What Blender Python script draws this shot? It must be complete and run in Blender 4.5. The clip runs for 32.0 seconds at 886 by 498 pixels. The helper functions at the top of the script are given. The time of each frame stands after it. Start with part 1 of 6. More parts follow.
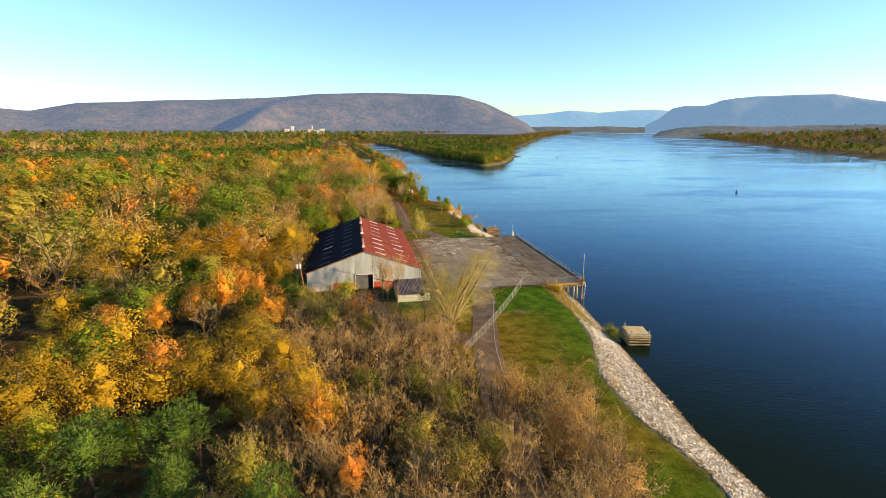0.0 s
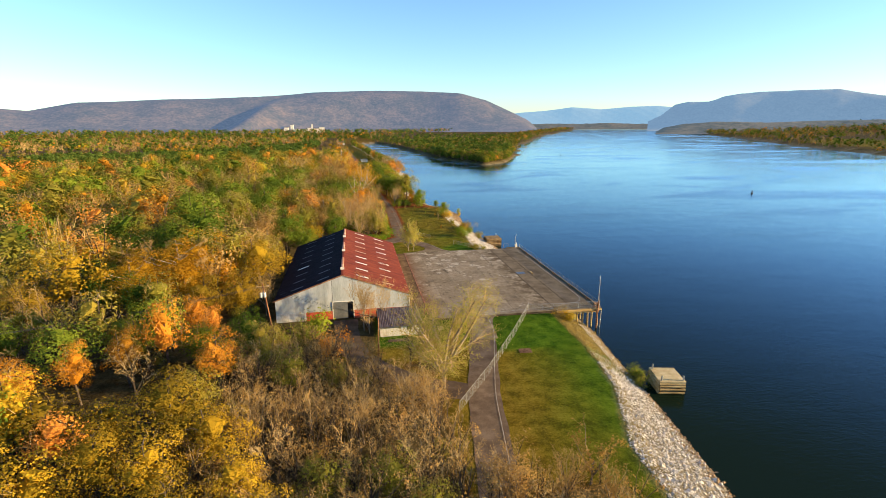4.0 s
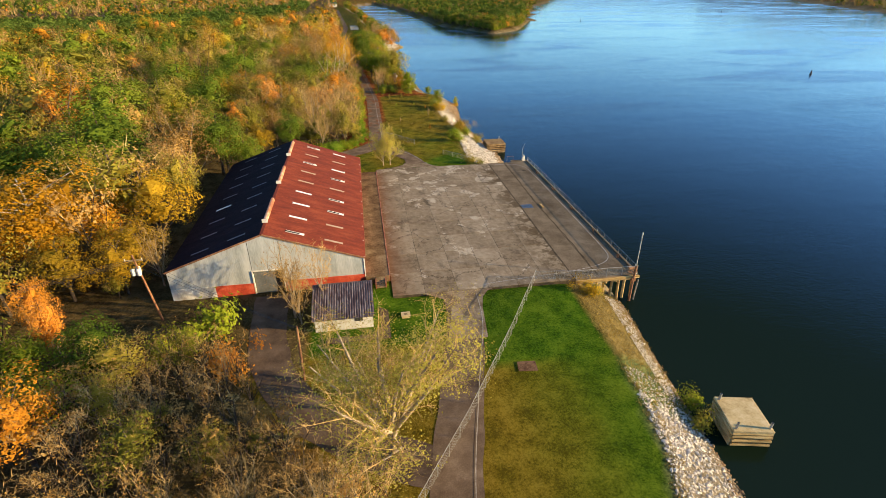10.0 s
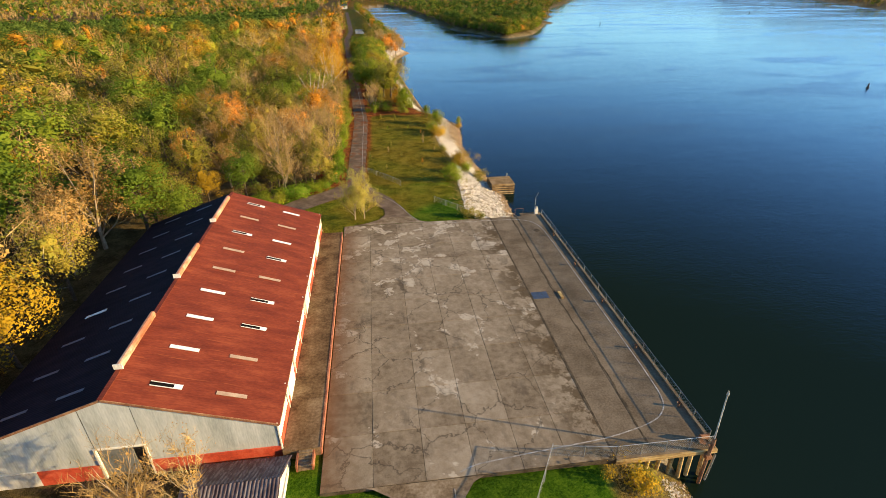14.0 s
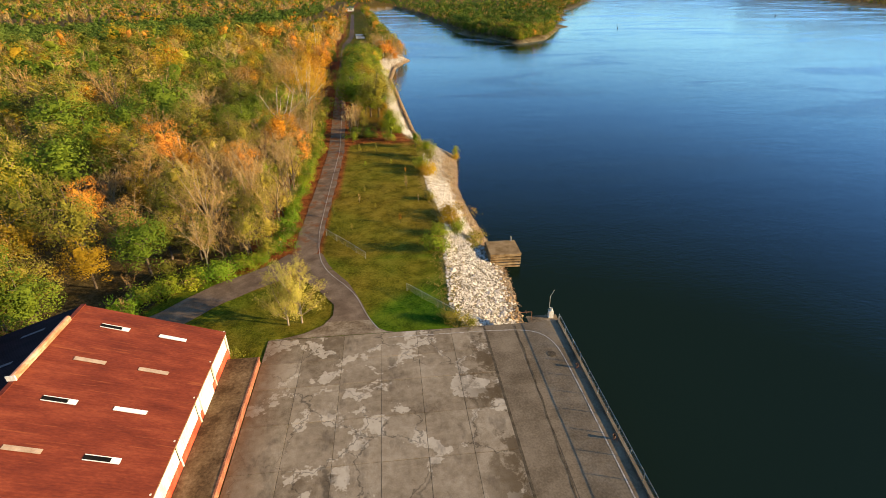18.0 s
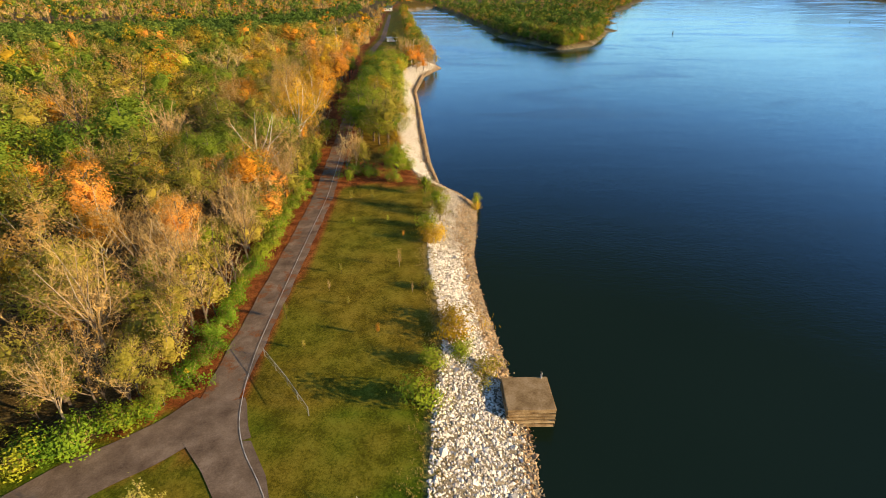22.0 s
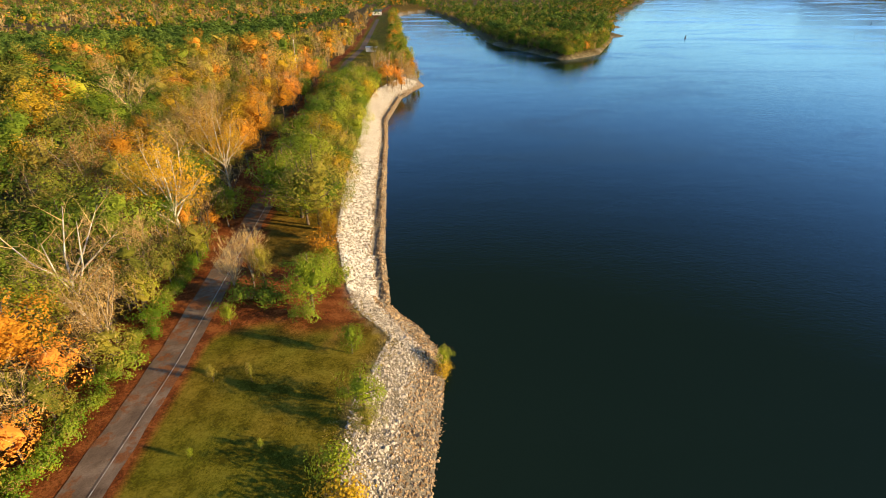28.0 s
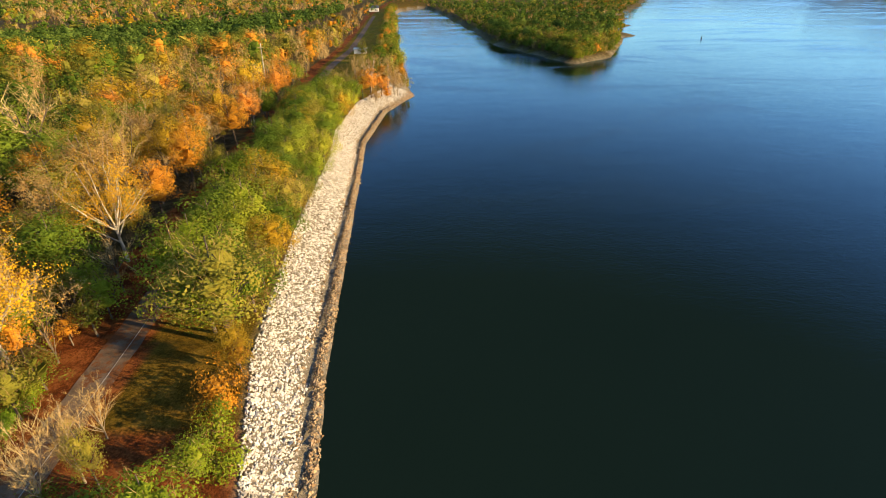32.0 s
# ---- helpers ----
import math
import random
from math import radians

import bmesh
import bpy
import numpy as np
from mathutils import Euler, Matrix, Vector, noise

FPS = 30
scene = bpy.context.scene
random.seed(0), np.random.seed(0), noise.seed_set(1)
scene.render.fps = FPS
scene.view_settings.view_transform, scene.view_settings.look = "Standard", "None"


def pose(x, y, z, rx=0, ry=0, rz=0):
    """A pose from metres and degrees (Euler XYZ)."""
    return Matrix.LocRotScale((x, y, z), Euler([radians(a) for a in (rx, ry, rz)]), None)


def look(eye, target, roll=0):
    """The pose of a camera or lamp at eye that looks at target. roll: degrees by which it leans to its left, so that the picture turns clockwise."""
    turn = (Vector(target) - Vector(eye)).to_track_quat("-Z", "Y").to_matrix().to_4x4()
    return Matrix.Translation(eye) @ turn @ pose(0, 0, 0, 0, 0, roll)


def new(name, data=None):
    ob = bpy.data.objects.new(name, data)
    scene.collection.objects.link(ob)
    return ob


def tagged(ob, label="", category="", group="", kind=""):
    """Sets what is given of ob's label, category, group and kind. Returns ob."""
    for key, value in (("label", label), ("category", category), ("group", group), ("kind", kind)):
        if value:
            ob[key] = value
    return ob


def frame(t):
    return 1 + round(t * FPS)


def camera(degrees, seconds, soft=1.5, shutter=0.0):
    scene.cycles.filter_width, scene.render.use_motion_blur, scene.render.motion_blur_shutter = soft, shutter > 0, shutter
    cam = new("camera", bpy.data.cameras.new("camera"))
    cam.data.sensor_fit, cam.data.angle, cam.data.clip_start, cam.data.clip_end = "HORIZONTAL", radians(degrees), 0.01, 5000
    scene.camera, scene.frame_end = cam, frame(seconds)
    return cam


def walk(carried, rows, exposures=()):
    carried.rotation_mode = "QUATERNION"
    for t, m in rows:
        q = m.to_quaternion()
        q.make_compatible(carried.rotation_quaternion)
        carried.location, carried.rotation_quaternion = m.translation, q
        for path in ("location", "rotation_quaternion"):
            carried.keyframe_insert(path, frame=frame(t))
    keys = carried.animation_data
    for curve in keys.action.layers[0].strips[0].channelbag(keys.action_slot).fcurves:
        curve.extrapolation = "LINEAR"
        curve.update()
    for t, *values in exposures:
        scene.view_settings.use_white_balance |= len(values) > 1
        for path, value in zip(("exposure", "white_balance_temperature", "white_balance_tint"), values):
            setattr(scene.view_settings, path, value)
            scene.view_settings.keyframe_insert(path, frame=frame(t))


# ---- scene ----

# ---- camera: seconds, x, y, z, yaw, pitch, lean ----
PATH = [
    (0, -51.78, -124.56, 42.17, -10.29, -13.86, -0.20),
    (1, -50.41, -119.87, 42.36, -10.21, -13.94, -0.07),
    (2, -49.02, -115.12, 42.55, -10.27, -14.05, 0.08),
    (3, -47.56, -110.22, 42.76, -10.38, -14.11, 0.12),
    (3.5, -46.77, -107.66, 42.87, -10.04, -14.12, 0.15),
    (5.5, -43.39, -96.87, 43.31, -11.03, -14.08, 0.16),
    (6, -42.47, -93.98, 43.42, -11.49, -14.04, 0.17),
    (7, -40.45, -87.82, 43.62, -10.03, -14.04, 0.17),
    (7.5, -39.36, -84.60, 43.71, -10.01, -14.00, 0.16),
    (8, -38.19, -81.25, 43.78, -10.04, -18.30, 0.12),
    (8.5, -36.97, -77.78, 43.83, -10.11, -20.60, 0.30),
    (9, -35.71, -74.18, 43.90, -10.10, -22.94, 0.16),
    (9.5, -34.42, -70.46, 43.96, -10.21, -28.33, 0.12),
    (10, -33.12, -66.65, 43.99, -9.22, -28.39, 0.15),
    (11, -30.46, -58.76, 44.01, -9.09, -28.40, 0.22),
    (12, -27.78, -50.54, 44.02, -7.94, -28.38, 0.32),
    (13, -25.13, -42.03, 44.01, -7.75, -28.33, 0.34),
    (14, -22.45, -33.29, 44.02, -7.51, -28.29, 0.27),
    (14.5, -21.11, -28.87, 44.01, -7.49, -28.27, 0.21),
    (16.5, -15.77, -11.07, 43.92, -7.37, -28.26, 0.17),
    (17, -14.51, -6.52, 43.89, -7.33, -28.18, 0.23),
    (18, -12.13, 2.80, 43.81, -6.20, -28.14, 0.24),
    (19, -9.87, 12.28, 43.79, -5.91, -28.12, 0.09),
    (20, -7.66, 21.77, 43.85, -5.00, -28.15, 0.06),
    (21, -5.48, 31.26, 43.92, -3.57, -28.17, 0.04),
    (21.5, -4.41, 36.02, 43.91, -2.33, -28.22, -0.11),
    (22, -3.42, 40.81, 43.88, -1.82, -28.19, -0.14),
    (23, -1.64, 50.39, 43.76, -1.27, -28.14, -0.04),
    (24, -0.01, 60.03, 43.64, -0.77, -28.08, 0.18),
    (25, 1.58, 69.69, 43.54, -1.40, -28.01, 0.07),
    (25.5, 2.36, 74.47, 43.50, -2.37, -27.99, 0.23),
    (27.5, 5.55, 93.47, 43.49, -2.05, -27.96, 0.20),
    (28, 6.33, 98.20, 43.51, -1.94, -27.99, 0.27),
    (29, 7.82, 107.65, 43.61, -1.84, -28.02, 0.29),
    (30, 9.30, 117.07, 43.68, -1.78, -28.02, 0.36),
    (31, 10.72, 126.31, 43.69, -1.68, -28.04, 0.22),
    (32, 12.18, 135.43, 43.64, -1.73, -28.43, 0.08),
]
cam = camera(83.4, 32.0, soft=0.6)
walk(cam, [(t, pose(x, y, z, 90 + p, 0, yaw) @ pose(0, 0, 0, 0, 0, -r)) for t, x, y, z, yaw, p, r in PATH],
     [(0, 1.28, 6500, 8), (32, 1.28, 6500, 8)])

# ---- light ----
SUN_TO = Vector((0.955, -0.297, 0)).normalized()      # towards the sun, on the level
SUN_EL = radians(13.5)
world = bpy.data.worlds.new("world")
scene.world = world
world.use_nodes = True
wn = world.node_tree
sky = wn.nodes.new("ShaderNodeTexSky")
sky.sky_type = 'NISHITA'
sky.sun_disc = False
sky.sun_elevation = SUN_EL
sky.sun_rotation = math.atan2(SUN_TO.x, SUN_TO.y)
sky.air_density, sky.dust_density, sky.ozone_density = 1.0, 0.15, 2.2
bg = wn.nodes["Background"]
bg.inputs["Strength"].default_value = 0.10
tint = wn.nodes.new("ShaderNodeMix")
tint.data_type, tint.blend_type = "RGBA", "MULTIPLY"
tint.inputs[0].default_value = 1.0
tint.inputs[7].default_value = (0.83, 1.0, 1.17, 1)
wn.links.new(sky.outputs["Color"], tint.inputs[6])
wn.links.new(tint.outputs[2], bg.inputs["Color"])
sun = new("sun", bpy.data.lights.new("sun", "SUN"))
sun.data.energy, sun.data.angle, sun.data.color = 5.0, radians(0.6), (1.0, 0.71, 0.36)
sun.matrix_world = look((0, 0, 200), Vector((0, 0, 200)) - (SUN_TO * math.cos(SUN_EL) + Vector((0, 0, math.sin(SUN_EL)))))

# ---- materials ----
def node_mat(name):
    m = bpy.data.materials.new(name)
    m.use_nodes = True
    return m, m.node_tree, m.node_tree.nodes["Principled BSDF"]


def ramp_node(nt, stops):
    r = nt.nodes.new("ShaderNodeValToRGB")
    r.color_ramp.elements[0].position, r.color_ramp.elements[0].color = stops[0][0], (*stops[0][1], 1)
    r.color_ramp.elements[1].position, r.color_ramp.elements[1].color = stops[-1][0], (*stops[-1][1], 1)
    for p, c in stops[1:-1]:
        e = r.color_ramp.elements.new(p)
        e.color = (*c, 1)
    return r


def noise_node(nt, scale, detail=4.0, rough=0.55, world_space=True, stretch=None):
    n = nt.nodes.new("ShaderNodeTexNoise")
    n.inputs["Scale"].default_value, n.inputs["Detail"].default_value, n.inputs["Roughness"].default_value = scale, detail, rough
    if world_space:
        src = nt.nodes.new("ShaderNodeNewGeometry").outputs["Position"]
    else:
        src = nt.nodes.new("ShaderNodeTexCoord").outputs["Object"]
    if stretch:
        mp = nt.nodes.new("ShaderNodeMapping")
        mp.inputs["Scale"].default_value = stretch
        nt.links.new(src, mp.inputs["Vector"])
        src = mp.outputs["Vector"]
    nt.links.new(src, n.inputs["Vector"])
    return n


def mathn(nt, op, a, b):
    n = nt.nodes.new("ShaderNodeMath")
    n.operation = op
    for i, v in enumerate((a, b)):
        if isinstance(v, (int, float)):
            n.inputs[i].default_value = v
        else:
            nt.links.new(v, n.inputs[i])
    return n.outputs[0]


def mixc(nt, fac, a, b, mode="MIX"):
    n = nt.nodes.new("ShaderNodeMix")
    n.data_type, n.blend_type = "RGBA", mode
    for i, v in ((0, fac), (6, a), (7, b)):
        if isinstance(v, (int, float)):
            n.inputs[i].default_value = v
        elif isinstance(v, tuple):
            n.inputs[i].default_value = (*v, 1)
        else:
            nt.links.new(v, n.inputs[i])
    return n.outputs[2]


def rough_mat(name, stops, scale=0.5, fine=6.0, rough=0.85, bump=0.3, metal=0.0, per_object=0.0, per_island=0.0, stretch=None, bump_dist=0.02):
    """Two scales of noise drive the colour; a finer one the relief."""
    m, nt, b = node_mat(name)
    big, small = noise_node(nt, scale, 5, 0.6, stretch=stretch), noise_node(nt, fine, 4, 0.6, stretch=stretch)
    fac = mathn(nt, "ADD", mathn(nt, "MULTIPLY", big.outputs[0], 0.65), mathn(nt, "MULTIPLY", small.outputs[0], 0.35))
    fac = mathn(nt, "ADD", mathn(nt, "MULTIPLY", mathn(nt, "SUBTRACT", fac, 0.5), 2.1), 0.5)
    if per_object:
        o = nt.nodes.new("ShaderNodeObjectInfo")
        fac = mathn(nt, "ADD", fac, mathn(nt, "MULTIPLY", mathn(nt, "SUBTRACT", o.outputs["Random"], 0.5), per_object))
    if per_island:
        g = nt.nodes.new("ShaderNodeNewGeometry")
        fac = mathn(nt, "ADD", fac, mathn(nt, "MULTIPLY", mathn(nt, "SUBTRACT", g.outputs["Random Per Island"], 0.5), per_island))
    r = ramp_node(nt, stops)
    nt.links.new(fac, r.inputs[0])
    nt.links.new(r.outputs[0], b.inputs["Base Color"])
    b.inputs["Roughness"].default_value, b.inputs["Metallic"].default_value = rough, metal
    if rough > 0.8:
        b.inputs["Specular IOR Level"].default_value = 0.08
    if bump:
        bp = nt.nodes.new("ShaderNodeBump")
        bp.inputs["Strength"].default_value, bp.inputs["Distance"].default_value = bump, bump_dist
        nt.links.new(small.outputs[0], bp.inputs["Height"])
        nt.links.new(bp.outputs[0], b.inputs["Normal"])
    return m


def leaf_mat(name, stops, glow=0.15, shift=0.0):
    """Thin leaves: light passes through; the colour differs from tree to tree, and a little from leaf to leaf."""
    m, nt, b = node_mat(name)
    nt.nodes.remove(b)
    low = noise_node(nt, 0.3, 3, 0.6)
    o, g = nt.nodes.new("ShaderNodeObjectInfo"), nt.nodes.new("ShaderNodeNewGeometry")
    own = nt.nodes.new("ShaderNodeAttribute")
    own.attribute_name = "tint"
    fac = mathn(nt, "ADD", mathn(nt, "MULTIPLY", mathn(nt, "SUBTRACT", low.outputs[0], 0.5), 0.55), mathn(nt, "MULTIPLY", mathn(nt, "SUBTRACT", g.outputs["Random Per Island"], 0.5), 0.16))
    fac = mathn(nt, "ADD", mathn(nt, "ADD", fac, 0.5 + shift), mathn(nt, "MULTIPLY", mathn(nt, "SUBTRACT", o.outputs["Random"], 0.5), 0.5))
    fac = mathn(nt, "ADD", fac, mathn(nt, "MULTIPLY", own.outputs["Fac"], 0.75))
    r = ramp_node(nt, [(p, (min(0.8, c[0] * 1.20), min(0.8, c[1] * 1.22), c[2])) for p, c in stops])
    nt.links.new(fac, r.inputs[0])
    d, tr, mx = nt.nodes.new("ShaderNodeBsdfDiffuse"), nt.nodes.new("ShaderNodeBsdfTranslucent"), nt.nodes.new("ShaderNodeMixShader")
    mx.inputs[0].default_value = glow
    nt.links.new(r.outputs[0], d.inputs[0]), nt.links.new(r.outputs[0], tr.inputs[0])
    nt.links.new(d.outputs[0], mx.inputs[1]), nt.links.new(tr.outputs[0], mx.inputs[2])
    nt.links.new(mx.outputs[0], nt.nodes["Material Output"].inputs[0])
    return m


def leaf_set(name, stops, glow=0.32):
    """Three tints of one kind of leaf."""
    return [leaf_mat(name, stops, glow, sh) for sh in (-0.22, 0.0, 0.22)]


L_GOLD = leaf_set("leaf_gold", [(0.1, (0.19, 0.125, 0.016)), (0.5, (0.33, 0.205, 0.020)), (0.9, (0.47, 0.30, 0.028))])
L_ORANGE = leaf_set("leaf_orange", [(0.1, (0.25, 0.12, 0.018)), (0.5, (0.47, 0.205, 0.024)), (0.9, (0.62, 0.25, 0.05))])
L_RUST = leaf_set("leaf_rust", [(0.1, (0.17, 0.095, 0.03)), (0.5, (0.29, 0.165, 0.055)), (0.9, (0.40, 0.24, 0.09))])
L_OLIVE = leaf_set("leaf_olive", [(0.1, (0.105, 0.106, 0.020)), (0.5, (0.19, 0.172, 0.030)), (0.9, (0.30, 0.235, 0.045))])
L_GREEN = leaf_set("leaf_green", [(0.1, (0.055, 0.088, 0.014)), (0.5, (0.105, 0.148, 0.020)), (0.9, (0.18, 0.215, 0.028))])
L_LIME = leaf_set("leaf_lime", [(0.1, (0.11, 0.145, 0.014)), (0.5, (0.19, 0.225, 0.022)), (0.9, (0.32, 0.31, 0.034))])
L_PINE = leaf_set("leaf_pine", [(0.1, (0.045, 0.075, 0.016)), (0.5, (0.078, 0.12, 0.026)), (0.9, (0.14, 0.185, 0.04))], 0.2)
L_AMBER = leaf_set("leaf_amber", [(0.1, (0.34, 0.17, 0.014)), (0.5, (0.52, 0.29, 0.018)), (0.9, (0.64, 0.39, 0.03))])
L_VIVID = leaf_set("leaf_vivid_green", [(0.1, (0.06, 0.11, 0.012)), (0.5, (0.105, 0.175, 0.017)), (0.9, (0.17, 0.245, 0.025))])
L_WILLOW = leaf_set("leaf_willow", [(0.1, (0.20, 0.17, 0.035)), (0.5, (0.31, 0.265, 0.06)), (0.9, (0.42, 0.36, 0.09))])
L_BARE = leaf_mat("twig_grey", [(0.1, (0.21, 0.13, 0.06)), (0.5, (0.35, 0.23, 0.112)), (0.9, (0.48, 0.34, 0.185))], 0.1)
L_WEED = leaf_mat("weed", [(0.1, (0.17, 0.12, 0.04)), (0.5, (0.32, 0.235, 0.085)), (0.9, (0.46, 0.36, 0.14))])
BARK = rough_mat("bark", [(0.3, (0.05, 0.037, 0.026)), (0.7, (0.15, 0.115, 0.085))], 1.5, 14, 0.95, 0.6)
PALE_BARK = rough_mat("pale_bark", [(0.3, (0.22, 0.18, 0.13)), (0.5, (0.42, 0.37, 0.29)), (0.7, (0.55, 0.50, 0.42))], 0.8, 6, 0.9, 0.3)
CONCRETE = rough_mat("concrete", [(0.2, (0.095, 0.064, 0.036)), (0.5, (0.205, 0.15, 0.092)), (0.8, (0.345, 0.277, 0.19))], 0.35, 3.5, 0.9, 0.35, per_object=0.16)
DOCK_C = rough_mat("dock_concrete", [(0.2, (0.06, 0.035, 0.017)), (0.5, (0.14, 0.088, 0.045)), (0.8, (0.24, 0.17, 0.10))], 0.35, 3, 0.9, 0.3, per_object=0.15)
APRON_C = rough_mat("apron_concrete", [(0.2, (0.095, 0.071, 0.044)), (0.5, (0.158, 0.121, 0.079)), (0.8, (0.22, 0.172, 0.115))], 0.25, 4, 0.9, 0.3, per_object=0.12)
ASPHALT = rough_mat("asphalt", [(0.2, (0.085, 0.057, 0.036)), (0.5, (0.148, 0.103, 0.067)), (0.8, (0.22, 0.16, 0.108))], 0.4, 7, 0.92, 0.35)
DRIVE = rough_mat("drive_asphalt", [(0.2, (0.06, 0.041, 0.027)), (0.5, (0.105, 0.073, 0.049)), (0.8, (0.16, 0.115, 0.08))], 0.4, 7, 0.92, 0.35)
JOINT = rough_mat("joint_dirt", [(0.3, (0.05, 0.038, 0.024)), (0.7, (0.115, 0.09, 0.058))], 1, 9, 0.95, 0.4)
PAINT_W = rough_mat("white_line", [(0.35, (0.20, 0.17, 0.13)), (0.65, (0.46, 0.42, 0.36))], 1.2, 9, 0.7, 0.1)
ROOF_RED = rough_mat("roof_red", [(0.2, (0.10, 0.019, 0.010)), (0.5, (0.155, 0.030, 0.014)), (0.8, (0.22, 0.050, 0.022))], 0.22, 2.2, 0.75, 0.15, per_object=0.06, stretch=(1, 3, 1))
nt = ROOF_RED.node_tree
b = nt.nodes["Principled BSDF"]
b.inputs["Specular IOR Level"].default_value = 0.15
streak = ramp_node(nt, [(0.60, (0, 0, 0)), (0.68, (1, 1, 1))])
nt.links.new(noise_node(nt, 1.0, 4, 0.7, stretch=(0.16, 3.2, 0.16)).outputs[0], streak.inputs[0])
nt.links.new(mixc(nt, mathn(nt, "MULTIPLY", streak.outputs[0], 0.5), b.inputs["Base Color"].links[0].from_socket, (0.30, 0.085, 0.03)), b.inputs["Base Color"])
WALL_GREY = rough_mat("wall_grey_metal", [(0.2, (0.30, 0.32, 0.30)), (0.5, (0.43, 0.45, 0.43)), (0.8, (0.55, 0.56, 0.53))], 0.35, 4, 0.5, 0.15, stretch=(2, 2, 0.35))
WALL_WHITE = rough_mat("wall_white", [(0.2, (0.5, 0.46, 0.38)), (0.5, (0.68, 0.65, 0.57)), (0.8, (0.78, 0.76, 0.7))], 0.5, 4, 0.6, 0.1, stretch=(1, 1, 0.4))
PAINT_RED = rough_mat("paint_red", [(0.2, (0.30, 0.04, 0.02)), (0.5, (0.52, 0.07, 0.03)), (0.85, (0.60, 0.15, 0.08))], 0.7, 5, 0.6, 0.15)
DOOR_GREY = rough_mat("door_grey", [(0.2, (0.10, 0.105, 0.10)), (0.8, (0.19, 0.195, 0.185))], 0.6, 5, 0.6, 0.15)
DARK_IN = rough_mat("dark_inside", [(0.3, (0.02, 0.02, 0.022)), (0.7, (0.045, 0.045, 0.05))], 0.6, 5, 0.8, 0.1)
SHED_ROOF = rough_mat("shed_roof", [(0.2, (0.022, 0.011, 0.011)), (0.45, (0.06, 0.035, 0.036)), (0.62, (0.15, 0.13, 0.13)), (0.8, (0.08, 0.034, 0.026))], 1.2, 3, 0.6, 0.2, stretch=(2.5, 0.25, 1))
TIMBER = rough_mat("timber", [(0.2, (0.22, 0.135, 0.05)), (0.5, (0.45, 0.31, 0.13)), (0.8, (0.62, 0.47, 0.23))], 0.9, 7, 0.9, 0.4, per_object=0.25, stretch=(0.4, 0.4, 3))
RUST = rough_mat("rusty_steel", [(0.2, (0.12, 0.045, 0.02)), (0.5, (0.25, 0.11, 0.05)), (0.8, (0.40, 0.23, 0.12))], 1.0, 8, 0.8, 0.3, metal=0.2)
RIM_RUST = rough_mat("faded_red_steel", [(0.2, (0.12, 0.045, 0.022)), (0.5, (0.26, 0.085, 0.04)), (0.8, (0.42, 0.20, 0.11))], 0.8, 6, 0.8, 0.3)
GALV = rough_mat("galvanised", [(0.2, (0.30, 0.30, 0.29)), (0.8, (0.50, 0.50, 0.48))], 1, 8, 0.45, 0.1, metal=0.6)
CRIB_TOP = rough_mat("crib_concrete", [(0.2, (0.36, 0.26, 0.12)), (0.5, (0.52, 0.40, 0.20)), (0.8, (0.62, 0.50, 0.29))], 0.6, 4, 0.9, 0.3)
TWIGBARK = rough_mat("twig_bark", [(0.3, (0.19, 0.145, 0.095)), (0.7, (0.37, 0.295, 0.205))], 1.5, 14, 0.95, 0.4)
CRIB_BROWN = rough_mat("crib_brown", [(0.2, (0.14, 0.085, 0.035)), (0.5, (0.24, 0.155, 0.07)), (0.8, (0.33, 0.23, 0.12))], 0.6, 4, 0.9, 0.3)
ROCK_PALE = rough_mat("rock_pale", [(0.1, (0.205, 0.17, 0.128)), (0.5, (0.325, 0.278, 0.218)), (0.9, (0.45, 0.395, 0.32))], 0.5, 5, 0.9, 0.3, per_island=0.5, per_object=0.5)
ROCK_WHITE = rough_mat("rock_white", [(0.1, (0.27, 0.235, 0.19)), (0.5, (0.45, 0.405, 0.34)), (0.9, (0.62, 0.57, 0.49))], 0.5, 5, 0.9, 0.3, per_island=0.6, per_object=0.5)
ROCK_TAN = rough_mat("rock_tan", [(0.1, (0.12, 0.07, 0.032)), (0.5, (0.25, 0.16, 0.082)), (0.9, (0.38, 0.27, 0.155))], 0.5, 5, 0.85, 0.3, per_island=0.8, per_object=0.5)
VENT_PAINT = rough_mat("vent_paint", [(0.2, (0.26, 0.085, 0.035)), (0.5, (0.44, 0.19, 0.09)), (0.8, (0.58, 0.40, 0.28))], 0.5, 3, 0.6, 0.15, stretch=(1, 0.5, 1))
# near-black copy of the red roof: the west slope's shade put into colour
ROOF_SHADED = rough_mat("roof_shaded_slope", [(0.2, (0.006, 0.003, 0.006)), (0.5, (0.011, 0.006, 0.010)), (0.8, (0.02, 0.010, 0.015))], 0.22, 2.2, 0.85, 0.15, per_object=0.06, stretch=(1, 3, 1))
ROOF_SHADED.node_tree.nodes["Principled BSDF"].inputs["Specular IOR Level"].default_value = 0.08
# near-black paint for the unlit inside of broken roof lights
HOLE_BLACK = rough_mat("hole_black", [(0.3, (0.004, 0.004, 0.004)), (0.7, (0.010, 0.009, 0.009))], 0.6, 5, 0.95, 0.0)
SKY_NEW = rough_mat("skylight_white", [(0.2, (0.62, 0.62, 0.6)), (0.8, (0.8, 0.8, 0.78))], 1, 5, 0.4, 0.05)
SKY_OLD = rough_mat("skylight_beige", [(0.2, (0.30, 0.20, 0.13)), (0.8, (0.45, 0.34, 0.24))], 1, 5, 0.5, 0.05)

# ---- mesh helpers ----
RNG = np.random.default_rng(7)


